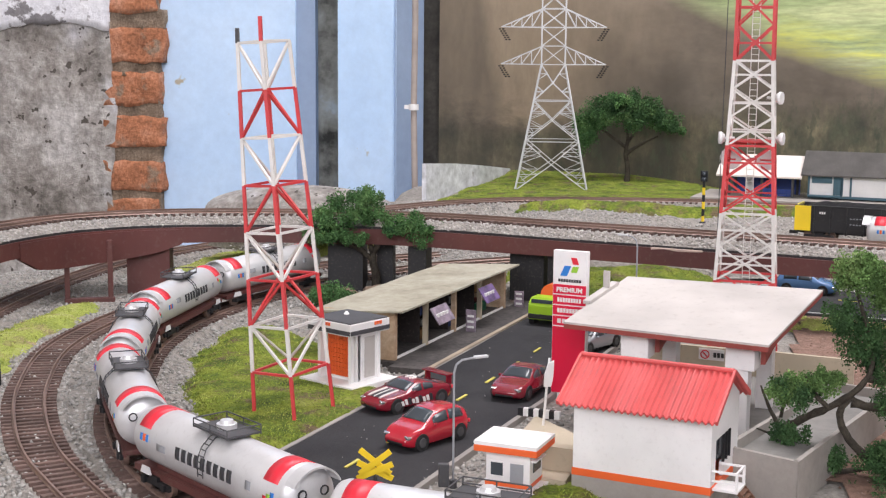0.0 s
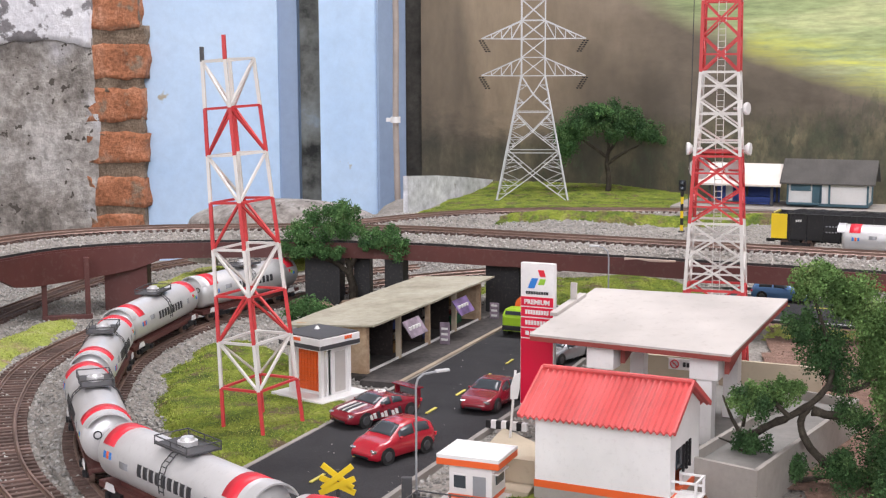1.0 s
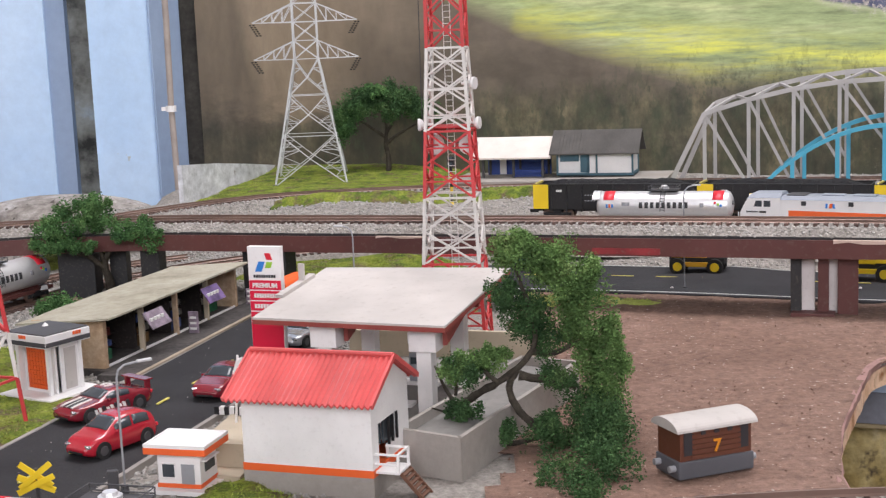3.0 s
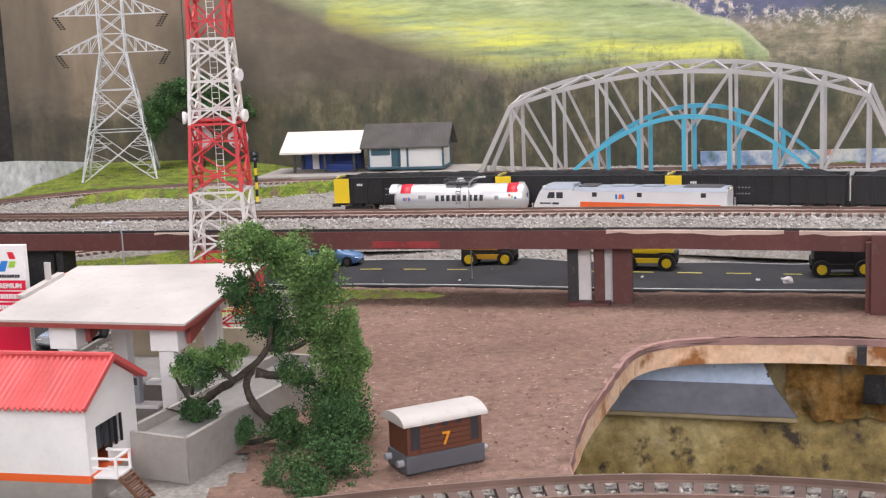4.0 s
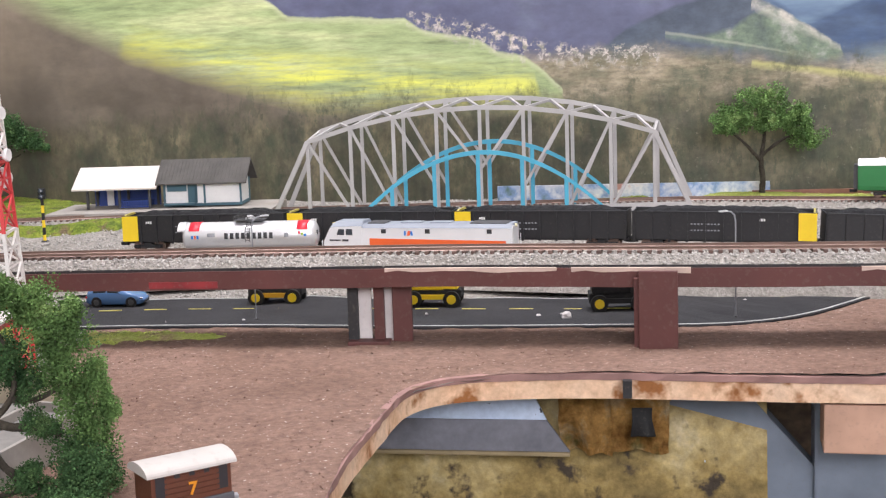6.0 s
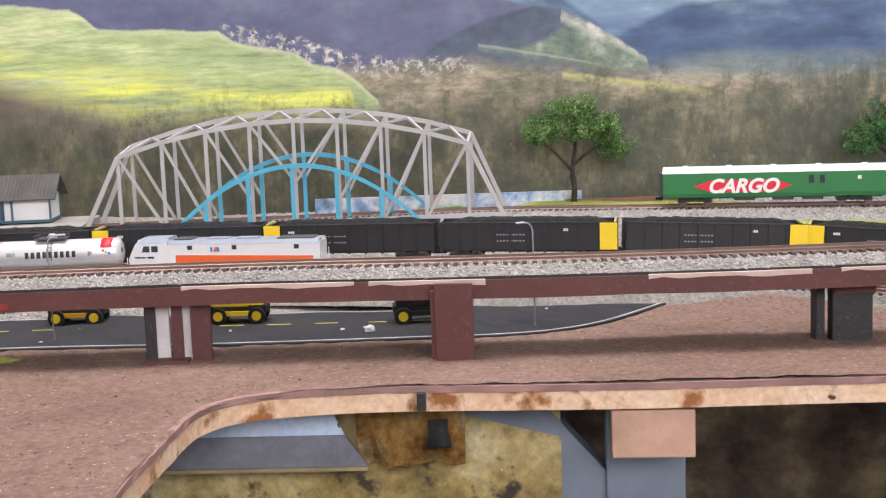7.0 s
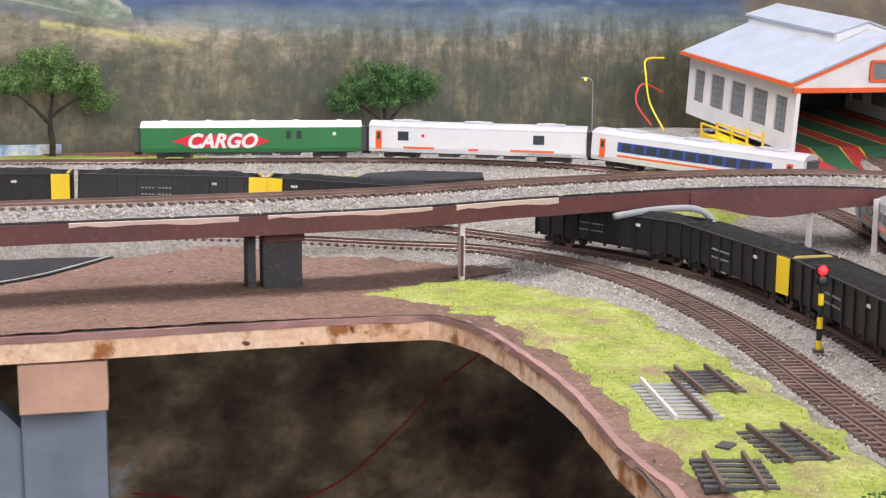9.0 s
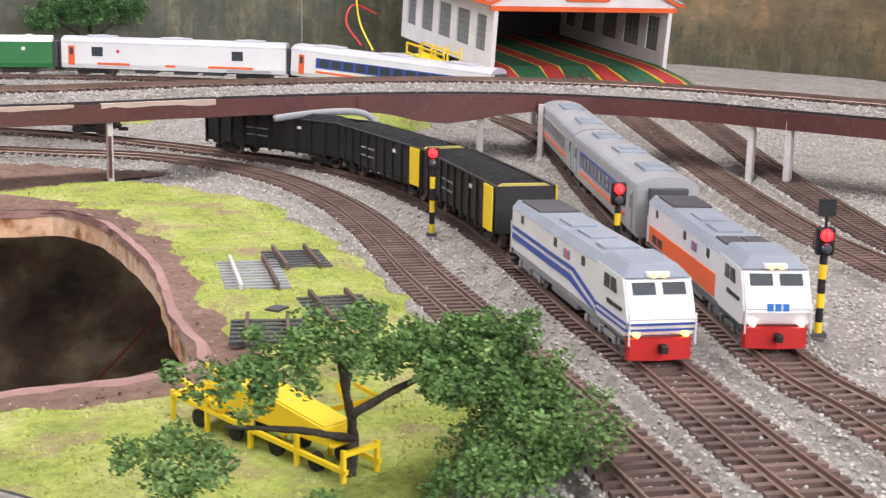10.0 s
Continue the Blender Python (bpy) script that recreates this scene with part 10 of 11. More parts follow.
for nm, poly, mt, lab in LAWNS:
    bladeV, bladeF = blades[mt.name]
    count = 3 * sum(len(f) for f in bladeF)
    xs, ys = [p[0] for p in poly], [p[1] for p in poly]
    st = 0.0036
    ob = sheet(nm, min(xs) - 0.02, max(xs) + 0.02, min(ys) - 0.02, max(ys) + 0.02, st,
               lambda x, y: (inner(x, y, poly) > -0.006) & ~in_poly(x, y, PIT), 0.0, mt, 0.0006, PIT)
    co = np.array([v.co for v in ob.data.vertices])
    d = inner(co[:, 0], co[:, 1], poly)
    co[:, 2] += np.clip(d / 0.012 + 0.2, -0.35, 1) * (0.0045 if "narrow" not in lab else 0.0085)
    ob.data.vertices.foreach_set("co", co.astype(np.float32).ravel())
    ob.data.update()
    tagged(ob, lab, "turf", "turf patches", "structure")
    n = int(min(area_of(poly) * 800000, 26000))
    q = scatter(poly, n)
    q = q + rng.normal(0, 0.003, q.shape)
    q = q[~in_poly(q[:, 0], q[:, 1], PIT)]
    d = inner(q[:, 0], q[:, 1], poly)
    q, d = q[d > -0.005], d[d > -0.005]
    n = len(q)
    z = ground_z(q[:, 0], q[:, 1]) + np.clip(d / 0.012 + 0.2, 0.1, 1) * 0.004 - 0.0004
    a = rng.random(n) * 6.28
    h = rng.uniform(0.0006, 0.0022, n)
    w = rng.uniform(0.0003, 0.0007, n)
    ln = rng.normal(0, 0.0011, (n, 2))
    dx, dy = np.cos(a) * w, np.sin(a) * w
    A = np.stack([q[:, 0] - dx, q[:, 1] - dy, z], -1)
    B = np.stack([q[:, 0] + dx, q[:, 1] + dy, z], -1)
    C = np.stack([q[:, 0] + ln[:, 0], q[:, 1] + ln[:, 1], z + h], -1)
    bladeV.append(np.stack([A, B, C], 1).reshape(-1, 3))
    bladeF.append(count + np.arange(3 * n).reshape(-1, 3))
for mt, mat, lab in ((turf, blade_mat, "short olive-green model grass fibres on the turf"), (turf_bright, blade_bright, "short yellow-green model grass fibres on the turf")):
    bladeV, bladeF = blades[mt.name]
    tagged(fast_mesh("grass", np.concatenate(bladeV), np.concatenate(bladeF), mat), lab, "grass", kind="stuff")

# ---- ballast stones ----
OCT = np.array([(1, 0, 0), (-1, 0, 0), (0, 1, 0), (0, -1, 0), (0, 0, 1), (0, 0, -1)], float)
OCT_F = np.array([(0, 2, 4), (2, 1, 4), (1, 3, 4), (3, 0, 4), (2, 0, 5), (1, 2, 5), (3, 1, 5), (0, 3, 5)])


def stones(name, pts, size, material, label, squash=0.75):
    """Many small broken stones at the given places."""
    n = len(pts)
    V = OCT[None] * rng.uniform(0.7, 1.25, (n, 6, 1)) + rng.normal(0, 0.18, (n, 6, 3))
    V[:, :, 2] *= squash
    a, b = rng.random(n) * 6.28, rng.normal(0, 0.5, n)
    ca, sa, cb, sb = np.cos(a)[:, None], np.sin(a)[:, None], np.cos(b)[:, None], np.sin(b)[:, None]
    x, y, z = V[..., 0].copy(), V[..., 1].copy(), V[..., 2].copy()
    y, z = cb * y - sb * z, sb * y + cb * z
    x, y = ca * x - sa * y, sa * x + ca * y
    V = np.stack([x, y, z], -1) * size[:, None, None] + pts[:, None, :]
    F = (np.arange(n)[:, None, None] * 6 + OCT_F[None]).reshape(-1, 3)
    return tagged(fast_mesh(name, V.reshape(-1, 3), F, material), label, "ballast", kind="stuff")


def near_path(q, path):
    """Distance to a path and its height there."""
    L = np.r_[0, np.cumsum(np.linalg.norm(np.diff(path[:, :2], axis=0), axis=1))]
    u = np.arange(0, L[-1], 0.003)
    D = np.stack([np.interp(u, L, path[:, k]) for k in range(3)], -1)
    lo, hi = D[:, :2].min(0) - 0.05, D[:, :2].max(0) + 0.05
    d, z = np.full(len(q), 9.0), np.zeros(len(q))
    inside = np.nonzero(((q > lo) & (q < hi)).all(1))[0]
    for c in range(0, len(inside), 4000):
        i = inside[c:c + 4000]
        dd = np.hypot(q[i, 0][:, None] - D[None, :, 0], q[i, 1][:, None] - D[None, :, 1])
        k = dd.argmin(1)
        d[i], z[i] = dd[np.arange(len(i)), k], D[k, 2]
    return d, z


ROADS = [ROAD_L + ROAD_R[::-1], BACK_NEAR + BACK_FAR[::-1]]
SHOPS = [(-0.175, 0.70), (-0.12, 0.70), (-0.07, 0.96), (-0.15, 0.98)]


def bed(x0, x1, y0, y1, n, extra=None, keep_off=()):
    """Places for loose stones on gravel and on the track beds, clear of rails, turf, roads and earth."""
    q = np.stack([rng.uniform(x0, x1, n), rng.uniform(y0, y1, n)], -1)
    ok = np.ones(n, bool)
    for poly in ROADS + [SHOPS, PIT] + list(keep_off):
        ok &= ~in_poly(q[:, 0], q[:, 1], poly)
    for _, poly, _, _ in LAWNS:
        hit = in_poly(q[:, 0], q[:, 1], poly)
        ok &= ~hit | (rng.random(n) < 0.03)
    ok &= ~in_poly(q[:, 0], q[:, 1], EARTH) | (rng.random(n) < 0.01)
    if extra is not None:
        ok &= extra(q[:, 0], q[:, 1])
    q = q[ok]
    z = ground_z(q[:, 0], q[:, 1])
    keep = np.ones(len(q), bool)
    for path in (P_OUT, P_IN, P_FAR, P_COAL, P_STN, P_R3, P_R4):
        d, pz = near_path(q, path)
        z = np.maximum(z, np.where(d < 0.034, pz + 0.0004 - np.clip(d - 0.0185, 0, 1) * 1.06, -1))
        keep &= (np.abs(d - 0.00825) > 0.0022) & ((d > 0.0155) | (rng.random(len(q)) < 0.7))
        z = np.where(d < 0.015, z + 0.0002, z)
    return np.c_[q, z][keep]


p = bed(-0.8, -0.02, 0.36, 1.40, 62000)
stones("ballast_stones", p + [0, 0, 0.0003], rng.uniform(0.0008, 0.0019, len(p)), stone_mat, "grey crushed stone ballast round the tight bend")
p = bed(-0.3, 1.3, 1.0, 1.48, 42000)
stones("ballast_stones", p + [0, 0, 0.0003], rng.uniform(0.0008, 0.0019, len(p)), stone_mid, "grey crushed stone along the rear tracks")
p = bed(0.62, 1.62, -0.12, 1.0, 90000, lambda x, y: y > 1.35 * (x - 1.35))
stones("ballast_stones", p + [0, 0, 0.0003], rng.uniform(0.0006, 0.0014, len(p)), stone_pale, "pale crushed stone ballast in the yard")


def shoulder(path, n, half=0.0265, top=0.0075):
    k = rng.integers(0, len(path) - 1, n)
    f = rng.random(n)[:, None]
    c = path[k] * (1 - f) + path[k + 1] * f
    _, nr = frames_of(path)
    o = rng.uniform(-half, half, n)
    ok = (np.abs(np.abs(o) - 0.00825) > 0.002) & ((np.abs(o) > 0.0155) | (rng.random(n) < 0.65))
    h = np.where(np.abs(o) < 0.019, top, top - (np.abs(o) - 0.019) / 0.0075 * (top - 0.002))
    q = c.copy()
    q[:, :2] += nr[k] * o[:, None]
    q[:, 2] += h
    return q[ok]


sel = P_VIA[P_VIA[:, 1] > -0.05]
p = shoulder(sel, 30000)
stones("ballast_stones", p, rng.uniform(0.0008, 0.0018, len(p)), stone_mid, "pale grey ballast stones on the viaduct")
p = shoulder(fmid, 9000)
stones("ballast_stones", p, rng.uniform(0.0008, 0.0016, len(p)), stone_pale, "pale ballast stones on the front of the raised loop")
# grit and clods on the bare earth
q = scatter(EARTH, 5200)
q = q[~in_poly(q[:, 0], q[:, 1], PIT)]
for poly in ROADS:
    q = q[~in_poly(q[:, 0], q[:, 1], poly)]
p = np.c_[q, ground_z(q[:, 0], q[:, 1]) + 0.0023]
stones("grit", p[:4000], rng.uniform(0.0003, 0.001, len(p[:4000])), dirt, "crumbs of brown earth on the bare ground")
stones("grit", p[4000:], rng.uniform(0.0003, 0.0008, len(p[4000:])), stone_pale, "pale grit on the bare brown earth")
q = np.concatenate([scatter(poly, 70) for poly in ROADS])
stones("grit", np.c_[q, np.full(len(q), 0.0038)], rng.uniform(0.0002, 0.0006, len(q)), stone_mid, "loose grit lying on the asphalt")


def rock(x, y, z, s, mat, label, seed, flat=0.6):
    bm = BM()
    bmesh.ops.create_icosphere(bm, subdivisions=2, radius=s)
    for v in bm.verts:
        q = v.co.normalized() * 1.7 + Vector((seed, 0, 0))
        v.co *= 1 + 0.45 * noise.noise(q) + 0.2 * noise.noise(q * 3)
        v.co.z *= flat
    return solo("rock", bm, mat, label, "rock", "loose rocks", m=pose(x, y, z))


rock(0.447, 0.846, 0.006, 0.0048, white_side, "small white lump of debris on the road", 3)
for k, (x, y, s) in enumerate(((0.43, 0.862, 0.0018), (0.35, 0.9, 0.0014), (0.6, 0.86, 0.0016), (0.21, 0.93, 0.0012))):
    rock(x, y, 0.0045, s, white_side, "crumb of pale debris on the road", 5 + k)
brown_rock = blotch("brown_rock", [(0.3, (0.1, 0.07, 0.05)), (0.7, (0.26, 0.19, 0.14))], 60, 0.95, 0.8, 0.001, 6)
for k, (x, y, s) in enumerate(((-0.268, 0.935, 0.012), (-0.245, 0.94, 0.014), (-0.235, 0.955, 0.011), (-0.212, 0.96, 0.01), (-0.285, 0.95, 0.009))):
    rock(x, y, 0.004, s, brown_rock, "brown rock at the foot of the shade tree", 11 + k, 0.8)
bm = BM()
prism(bm, [(0.985, 0.93), (1.03, 0.87), (1.09, 0.86), (1.12, 0.9), (1.07, 0.955), (1.02, 0.96)], 0.0, 0.039)
solo("road_pad", bm, asphalt, "dark asphalt patch between the curving tracks", "road", kind="structure")

# ---- trees ----
bark = blotch("tree_bark", [(0.3, (0.03, 0.025, 0.02)), (0.6, (0.075, 0.065, 0.05)), (0.8, (0.12, 0.12, 0.08))], 90, 0.95, 1.0, 0.001, 6)
leaf_dark = blotch("leaf_dark", [(0.3, (0.03, 0.08, 0.03)), (0.55, (0.085, 0.18, 0.06)), (0.75, (0.19, 0.31, 0.11))], 60, 1.0, 0.0, 0.001, 5, island=0.35)
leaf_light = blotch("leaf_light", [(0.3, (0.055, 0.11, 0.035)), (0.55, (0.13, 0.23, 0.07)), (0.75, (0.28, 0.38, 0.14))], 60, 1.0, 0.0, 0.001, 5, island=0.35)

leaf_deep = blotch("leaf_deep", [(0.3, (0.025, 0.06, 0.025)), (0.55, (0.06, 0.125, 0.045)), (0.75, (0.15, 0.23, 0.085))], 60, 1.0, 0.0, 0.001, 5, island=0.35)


def tube(bm, pts, r0, r1, seg=7):
    """Tapered crooked limb along points."""
    P = spline(pts, max(0.003, r0 * 1.2))
    n = len(P)
    rings = []
    for i, p in enumerate(P):
        d = Vector(P[min(i + 1, n - 1)] - P[max(i - 1, 0)]).normalized()
        a = d.orthogonal().normalized() if abs(d.z) < 0.2 else d.cross(Vector((0, 1, 0))).normalized()
        b = d.cross(a)
        r = r0 + (r1 - r0) * i / (n - 1)
        rings.append([bm.verts.new(Vector(p) + (a * math.cos(t) + b * math.sin(t)) * r * (1 + 0.45 * noise.noise((p[0] * 260 + t, p[1] * 260, p[2] * 260)))) for t in [6.2832 * k / seg for k in range(seg)]])
    for u, v in zip(rings, rings[1:]):
        for k in range(seg):
            bm.faces.new((u[k], u[(k + 1) % seg], v[(k + 1) % seg], v[k]))
    bm.faces.new(rings[0][::-1])
    bm.faces.new(rings[-1])
    bmesh.ops.recalc_face_normals(bm, faces=bm.faces[:])
    return bm


def crown_mesh(lobes, clumps, per, leaf, mat, droop=0.0):
    """Leaves in small tufts over uneven lobes; gaps stay between the tufts."""
    C, R = [], []
    for (cx, cy, cz, rx, ry, rz) in lobes:
        m = max(5, int(clumps * 1.6 * (rx * rz) ** 0.5 / 0.02))
        d = rng.normal(0, 1, (m, 3))
        d /= np.linalg.norm(d, axis=1)[:, None]
        d *= np.where(rng.random(m) < 0.16, rng.uniform(1.05, 1.3, m), rng.uniform(0.35, 1.02, m))[:, None]
        C.append(np.array([cx, cy, cz]) + d * [rx, ry, rz])
        R.append(rng.uniform(0.25, 0.5, m) * min(rx, ry, rz) + 0.0018)
    C, R = np.concatenate(C), np.concatenate(R)
    per = int(per * 1.35)
    n = len(C) * per
    c, r = np.repeat(C, per, 0), np.repeat(R, per)
    d = rng.normal(0, 1, (n, 3))
    d /= np.linalg.norm(d, axis=1)[:, None]
    p = c + d * (r * rng.random(n) ** 0.45)[:, None]
    p[:, 2] -= droop * r * rng.random(n)
    a = rng.normal(0, 1, (n, 3))
    a /= np.linalg.norm(a, axis=1)[:, None]
    b = np.cross(a, rng.normal(0, 1, (n, 3)))
    b /= np.linalg.norm(b, axis=1)[:, None]
    s = (leaf * 0.62 * rng.uniform(0.6, 1.3, n))[:, None]
    V = np.stack([p - a * s, p + b * s * 0.75, p + a * s, p - b * s * 0.75], 1).reshape(-1, 3)
    return fast_mesh("crown", V, np.arange(4 * n).reshape(-1, 4), mat)


def tree(name, trunk, r0, limbs, groups, label, category="tree"):
    th = thing(name, pose(*trunk[0]), label, category, "model trees" if category == "tree" else "")
    inv = Matrix.Translation(-Vector(trunk[0]))
    bm = BM()
    tube(bm, trunk, r0, r0 * 0.55)
    o = smooth(part("trunk", bm, bark, th))
    o.matrix_basis = inv
    for pts, ra, rb in limbs:
        bm = BM()
        tube(bm, pts, ra, rb, 6)
        o = smooth(part("limb", bm, bark, th))
        o.matrix_basis = inv
    for lobes, clumps, per, leaf, mat, droop in groups:
        o = crown_mesh(lobes, clumps, per, leaf, mat, droop)
        o.parent = th
        o.matrix_basis = inv
    return th


# broad shade tree behind the shops
tree("shade_tree", [(-0.254, 0.98, 0.0), (-0.251, 0.978, 0.015), (-0.254, 0.977, 0.03), (-0.252, 0.976, 0.04)], 0.0045,
     [([(-0.254, 0.977, 0.03), (-0.27, 0.972, 0.045), (-0.285, 0.97, 0.062)], 0.003, 0.0012), ([(-0.252, 0.976, 0.038), (-0.245, 0.974, 0.05), (-0.225, 0.97, 0.058), (-0.21, 0.968, 0.06)], 0.003, 0.001),
      ([(-0.254, 0.977, 0.035), (-0.26, 0.98, 0.055), (-0.265, 0.98, 0.075)], 0.0025, 0.001), ([(-0.265, 0.974, 0.04), (-0.29, 0.96, 0.05), (-0.3, 0.96, 0.055)], 0.0018, 0.0008)],
     [([(-0.272, 0.975, 0.079, 0.024, 0.026, 0.011), (-0.257, 0.972, 0.086, 0.013, 0.016, 0.006), (-0.289, 0.965, 0.066, 0.018, 0.022, 0.01), (-0.302, 0.968, 0.053, 0.011, 0.014, 0.007), (-0.252, 0.97, 0.069, 0.016, 0.022, 0.008),
        (-0.221, 0.968, 0.065, 0.018, 0.02, 0.007), (-0.207, 0.968, 0.056, 0.014, 0.017, 0.008), (-0.284, 0.955, 0.053, 0.014, 0.014, 0.005), (-0.262, 0.955, 0.052, 0.009, 0.012, 0.004), (-0.232, 0.962, 0.06, 0.01, 0.012, 0.004)], 30, 75, 0.0015, leaf_dark, 0.6)],
     "broad dark green shade tree behind the shops")
# tree on the bank by the pylon
tree("bank_tree", [(-0.051, 1.60, 0.037), (-0.049, 1.6, 0.06), (-0.052, 1.6, 0.08), (-0.05, 1.598, 0.1)], 0.004,
     [([(-0.052, 1.6, 0.08), (-0.035, 1.6, 0.092), (-0.02, 1.6, 0.1), (-0.012, 1.6, 0.104)], 0.0026, 0.0009), ([(-0.05, 1.6, 0.095), (-0.03, 1.6, 0.125)], 0.0022, 0.001), ([(-0.051, 1.6, 0.088), (-0.075, 1.6, 0.105), (-0.095, 1.6, 0.12)], 0.0026, 0.0009), ([(-0.05, 1.598, 0.1), (-0.055, 1.598, 0.13)], 0.0022, 0.001)],
     [([(-0.055, 1.6, 0.146, 0.03, 0.03, 0.014), (-0.03, 1.6, 0.138, 0.024, 0.024, 0.016), (-0.08, 1.598, 0.138, 0.024, 0.024, 0.014), (-0.045, 1.585, 0.126, 0.016, 0.018, 0.013), (-0.005, 1.6, 0.126, 0.02, 0.02, 0.013), (0.008, 1.6, 0.116, 0.012, 0.014, 0.008)], 30, 75, 0.0019, leaf_deep, 0.8),
      ([(-0.1, 1.595, 0.124, 0.017, 0.018, 0.018), (-0.104, 1.592, 0.106, 0.012, 0.014, 0.014), (-0.088, 1.59, 0.13, 0.012, 0.014, 0.01), (-0.06, 1.59, 0.152, 0.02, 0.02, 0.007)], 30, 75, 0.0018, leaf_dark, 1.2)],
     "dark green spreading tree beside the pylon")
# trees along the printed landscape
tree("roadside_tree", [(0.813, 1.27, 0.036), (0.814, 1.27, 0.055), (0.812, 1.27, 0.078), (0.815, 1.27, 0.098)], 0.004,
     [([(0.812, 1.27, 0.078), (0.79, 1.268, 0.1), (0.77, 1.265, 0.115)], 0.0024, 0.0009), ([(0.813, 1.27, 0.085), (0.84, 1.27, 0.102), (0.862, 1.268, 0.108)], 0.0024, 0.0009), ([(0.815, 1.27, 0.098), (0.82, 1.27, 0.14)], 0.0022, 0.0008)],
     [([(0.815, 1.268, 0.145, 0.032, 0.03, 0.016), (0.778, 1.265, 0.128, 0.026, 0.026, 0.013), (0.85, 1.268, 0.128, 0.026, 0.026, 0.014), (0.815, 1.255, 0.125, 0.03, 0.02, 0.011), (0.862, 1.265, 0.106, 0.018, 0.02, 0.014), (0.768, 1.262, 0.117, 0.014, 0.016, 0.008)], 24, 70, 0.002, leaf_light, 0.35)],
     "light green tree with a dark trunk on the turf")
tree("roadside_tree", [(1.185, 1.165, 0.036), (1.186, 1.165, 0.06), (1.184, 1.165, 0.085)], 0.0036,
     [([(1.185, 1.165, 0.07), (1.16, 1.163, 0.085), (1.13, 1.16, 0.1)], 0.0022, 0.0009), ([(1.185, 1.165, 0.07), (1.21, 1.163, 0.09), (1.235, 1.16, 0.11)], 0.0022, 0.0009), ([(1.184, 1.165, 0.085), (1.18, 1.165, 0.13)], 0.002, 0.0008)],
     [([(1.18, 1.163, 0.128, 0.036, 0.032, 0.016), (1.14, 1.16, 0.11, 0.03, 0.026, 0.012), (1.225, 1.16, 0.115, 0.028, 0.026, 0.015), (1.18, 1.15, 0.105, 0.034, 0.02, 0.012), (1.12, 1.158, 0.098, 0.018, 0.018, 0.009)], 24, 70, 0.002, leaf_dark, 0.3)],
     "deep green rounded tree behind the coaches")
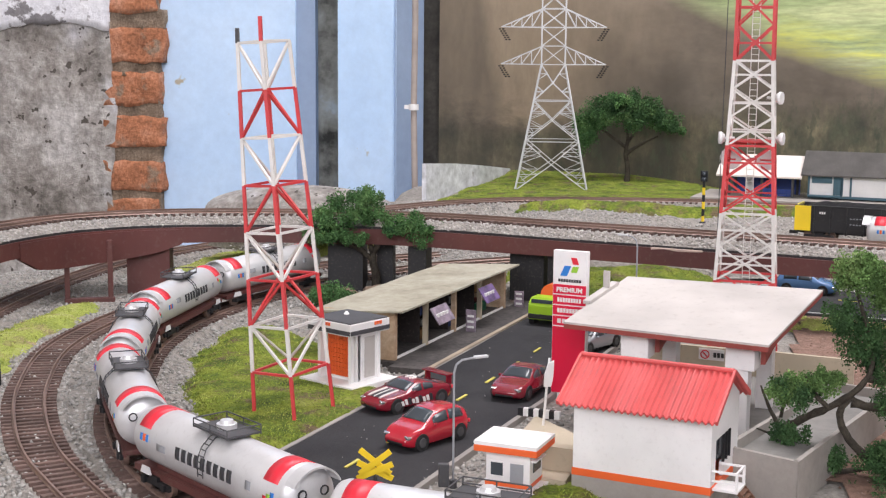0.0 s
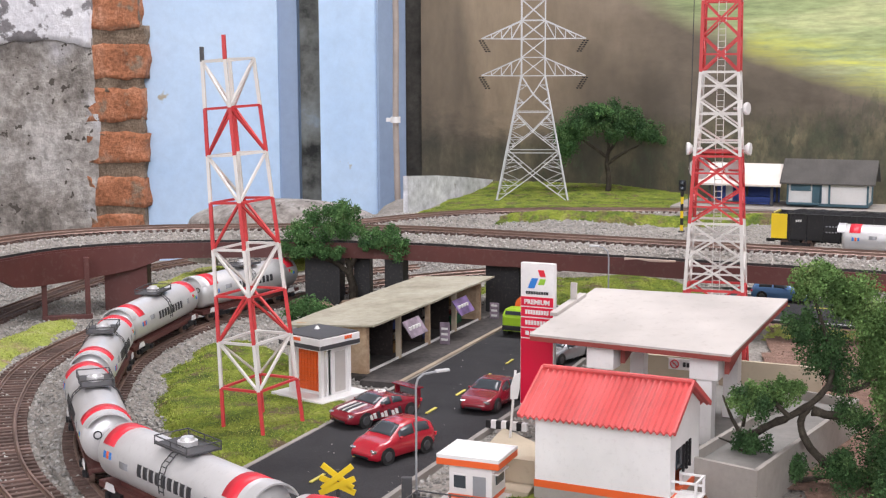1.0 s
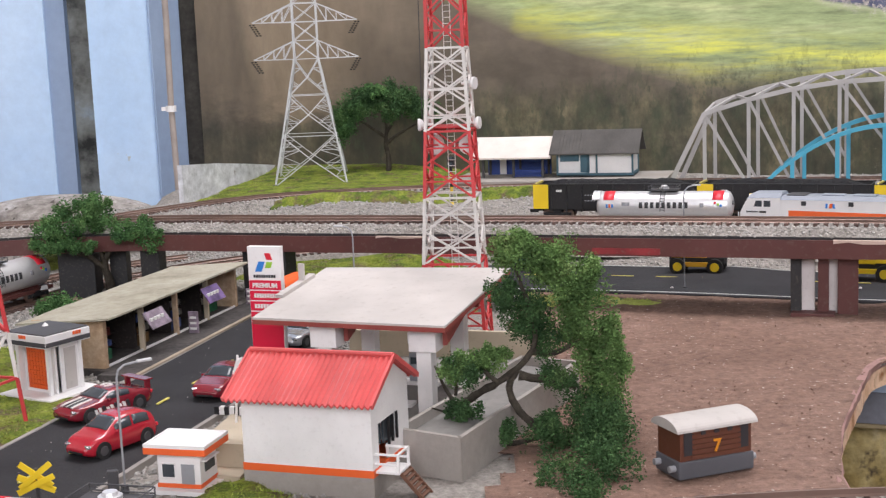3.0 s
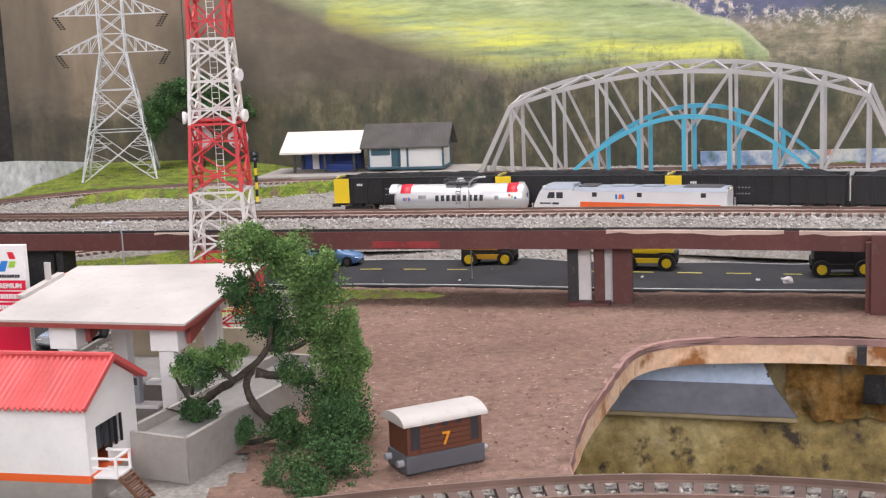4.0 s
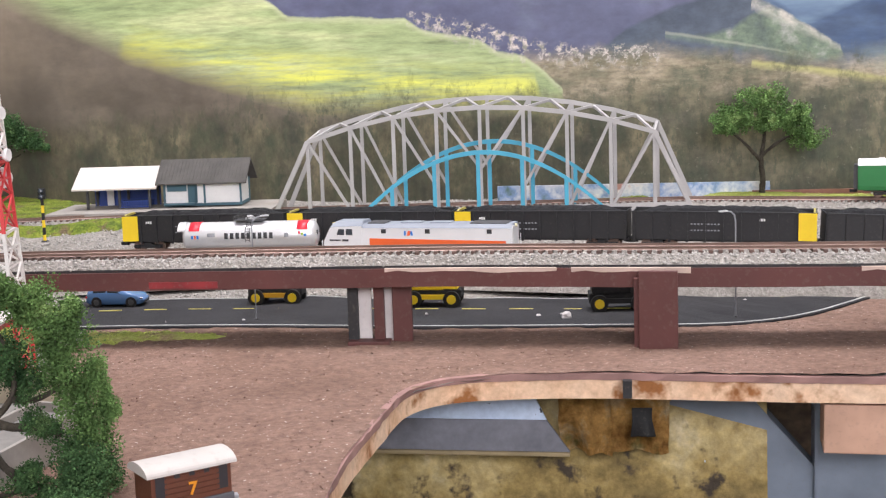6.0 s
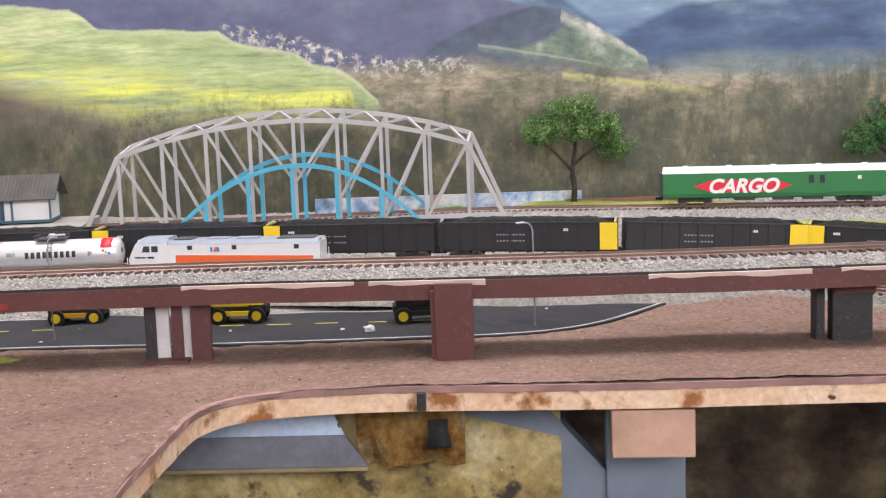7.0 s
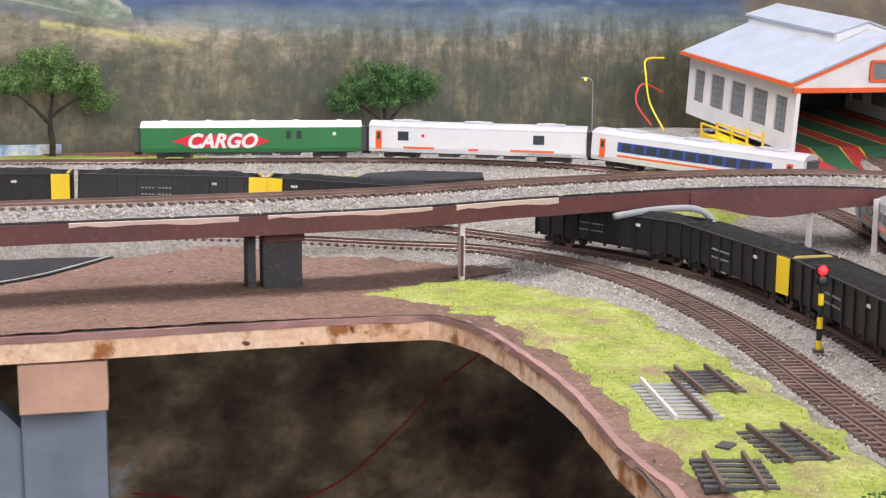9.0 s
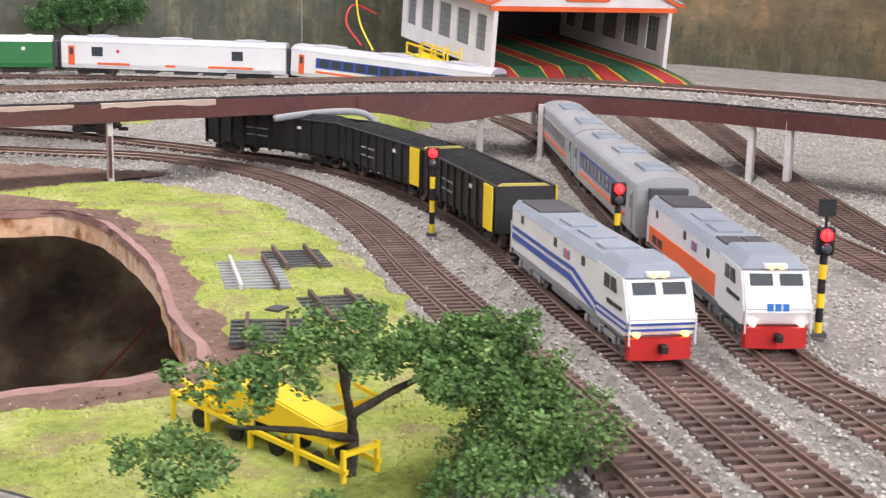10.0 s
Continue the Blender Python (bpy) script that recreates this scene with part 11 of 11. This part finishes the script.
# leaning, half fallen tree beside the fuel station
Y = 0.535
tree("leaning_tree", [(0.103, Y, 0.0), (0.088, Y - 0.002, 0.006), (0.074, Y, 0.017), (0.067, Y + 0.002, 0.03), (0.071, Y, 0.041)], 0.0027,
     [([(0.04, Y + 0.01, 0.02), (0.054, Y + 0.004, 0.03), (0.068, Y, 0.039), (0.079, Y, 0.051), (0.08, Y, 0.066), (0.074, Y, 0.085), (0.069, Y, 0.1)], 0.0022, 0.0007),
      ([(0.072, Y, 0.038), (0.086, Y, 0.035), (0.1, Y, 0.031)], 0.0026, 0.0012), ([(0.079, Y, 0.05), (0.09, Y, 0.049), (0.106, Y, 0.056)], 0.002, 0.0009),
      ([(0.05, Y + 0.004, 0.0), (0.066, Y, 0.003), (0.083, Y, 0.006)], 0.0018, 0.0012), ([(0.062, Y, 0.034), (0.054, Y, 0.042), (0.05, Y, 0.05)], 0.0014, 0.0006),
      ([(0.04, Y + 0.01, 0.021), (0.034, Y + 0.01, 0.032), (0.03, Y + 0.01, 0.042)], 0.0012, 0.0004), ([(0.046, Y + 0.01, 0.024), (0.036, Y + 0.004, 0.02), (0.028, Y, 0.023)], 0.001, 0.0004),
      ([(0.04, Y + 0.008, 0.027), (0.041, Y + 0.006, 0.04), (0.036, Y + 0.006, 0.047)], 0.0009, 0.0004), ([(0.058, Y - 0.004, 0.002), (0.05, Y - 0.01, 0.008), (0.042, Y - 0.012, 0.007)], 0.0009, 0.0004)],
     [([(0.068, Y, 0.104, 0.008, 0.008, 0.009), (0.083, Y, 0.1, 0.013, 0.014, 0.008), (0.094, Y, 0.093, 0.014, 0.016, 0.011), (0.103, Y, 0.08, 0.012, 0.015, 0.013), (0.1, Y, 0.066, 0.01, 0.013, 0.012), (0.11, Y, 0.052, 0.009, 0.012, 0.01),
        (0.113, Y, 0.038, 0.011, 0.014, 0.013), (0.052, Y, 0.048, 0.012, 0.012, 0.0045), (0.04, Y, 0.043, 0.007, 0.008, 0.0035), (0.062, Y, 0.052, 0.007, 0.008, 0.003), (0.076, Y, 0.109, 0.006, 0.008, 0.003), (0.108, Y, 0.092, 0.006, 0.009, 0.005), (0.118, Y, 0.062, 0.005, 0.008, 0.008), (0.122, Y, 0.045, 0.004, 0.007, 0.009)], 34, 110, 0.00108, leaf_light, 1.1),
      # deeper leaves colour in the shade of the inner and lower crown
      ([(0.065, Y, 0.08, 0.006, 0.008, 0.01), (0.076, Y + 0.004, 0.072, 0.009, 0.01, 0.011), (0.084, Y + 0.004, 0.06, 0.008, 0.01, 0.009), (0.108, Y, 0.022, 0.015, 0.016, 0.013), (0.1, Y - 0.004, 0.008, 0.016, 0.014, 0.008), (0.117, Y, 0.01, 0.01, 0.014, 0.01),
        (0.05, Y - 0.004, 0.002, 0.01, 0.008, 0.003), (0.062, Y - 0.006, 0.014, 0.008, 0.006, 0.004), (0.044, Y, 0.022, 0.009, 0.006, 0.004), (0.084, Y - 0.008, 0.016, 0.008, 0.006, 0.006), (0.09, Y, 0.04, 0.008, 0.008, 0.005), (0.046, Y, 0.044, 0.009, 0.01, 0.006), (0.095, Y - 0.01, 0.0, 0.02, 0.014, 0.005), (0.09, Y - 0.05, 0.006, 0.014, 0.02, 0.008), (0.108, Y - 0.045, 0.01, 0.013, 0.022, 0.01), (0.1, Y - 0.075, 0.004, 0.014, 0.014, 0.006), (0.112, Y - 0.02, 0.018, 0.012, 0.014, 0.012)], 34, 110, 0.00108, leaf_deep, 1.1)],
     "leaning half-fallen green tree with drooping foliage")
# tree in front of the rail crane
front = tree("front_tree", [(0.606, 0.048, 0.0), (0.607, 0.047, 0.02), (0.603, 0.046, 0.04), (0.6, 0.045, 0.055)], 0.0019,
     [([(0.607, 0.047, 0.02), (0.585, 0.047, 0.03), (0.565, 0.05, 0.036)], 0.0016, 0.0007), ([(0.605, 0.046, 0.03), (0.63, 0.044, 0.038), (0.655, 0.042, 0.042)], 0.0018, 0.0007), ([(0.603, 0.046, 0.04), (0.61, 0.05, 0.055), (0.62, 0.05, 0.062)], 0.0014, 0.0006)],
     [([(0.6, 0.046, 0.06, 0.024, 0.022, 0.009), (0.572, 0.05, 0.052, 0.017, 0.018, 0.006), (0.635, 0.044, 0.05, 0.022, 0.02, 0.009), (0.66, 0.042, 0.04, 0.022, 0.02, 0.009), (0.55, 0.05, 0.03, 0.016, 0.018, 0.007), (0.655, 0.03, 0.03, 0.02, 0.018, 0.01), (0.56, 0.022, 0.012, 0.018, 0.014, 0.006), (0.67, 0.035, 0.022, 0.02, 0.016, 0.008), (0.625, 0.01, 0.018, 0.024, 0.016, 0.01), (0.65, 0.012, 0.022, 0.026, 0.018, 0.012), (0.63, 0.028, 0.044, 0.018, 0.018, 0.008), (0.645, 0.03, 0.056, 0.016, 0.016, 0.007)], 34, 60, 0.0015, leaf_light, 0.4)],
     "small green tree standing over the yellow crane")
front.matrix_basis = pose(0.606, 0.063, 0.0) @ Matrix.Diagonal((1.0, 1.0, 0.78, 1.0))
tree("bush", [(-0.272, 0.905, 0.0), (-0.272, 0.905, 0.006), (-0.27, 0.905, 0.012)], 0.0016, [([(-0.272, 0.905, 0.004), (-0.28, 0.905, 0.014)], 0.001, 0.0005)],
     [([(-0.272, 0.905, 0.012, 0.013, 0.012, 0.009), (-0.262, 0.905, 0.008, 0.01, 0.01, 0.007), (-0.284, 0.908, 0.009, 0.009, 0.01, 0.007)], 40, 50, 0.0014, leaf_dark, 0.1)], "low dark green bush at the edge of the lawn", "bush")
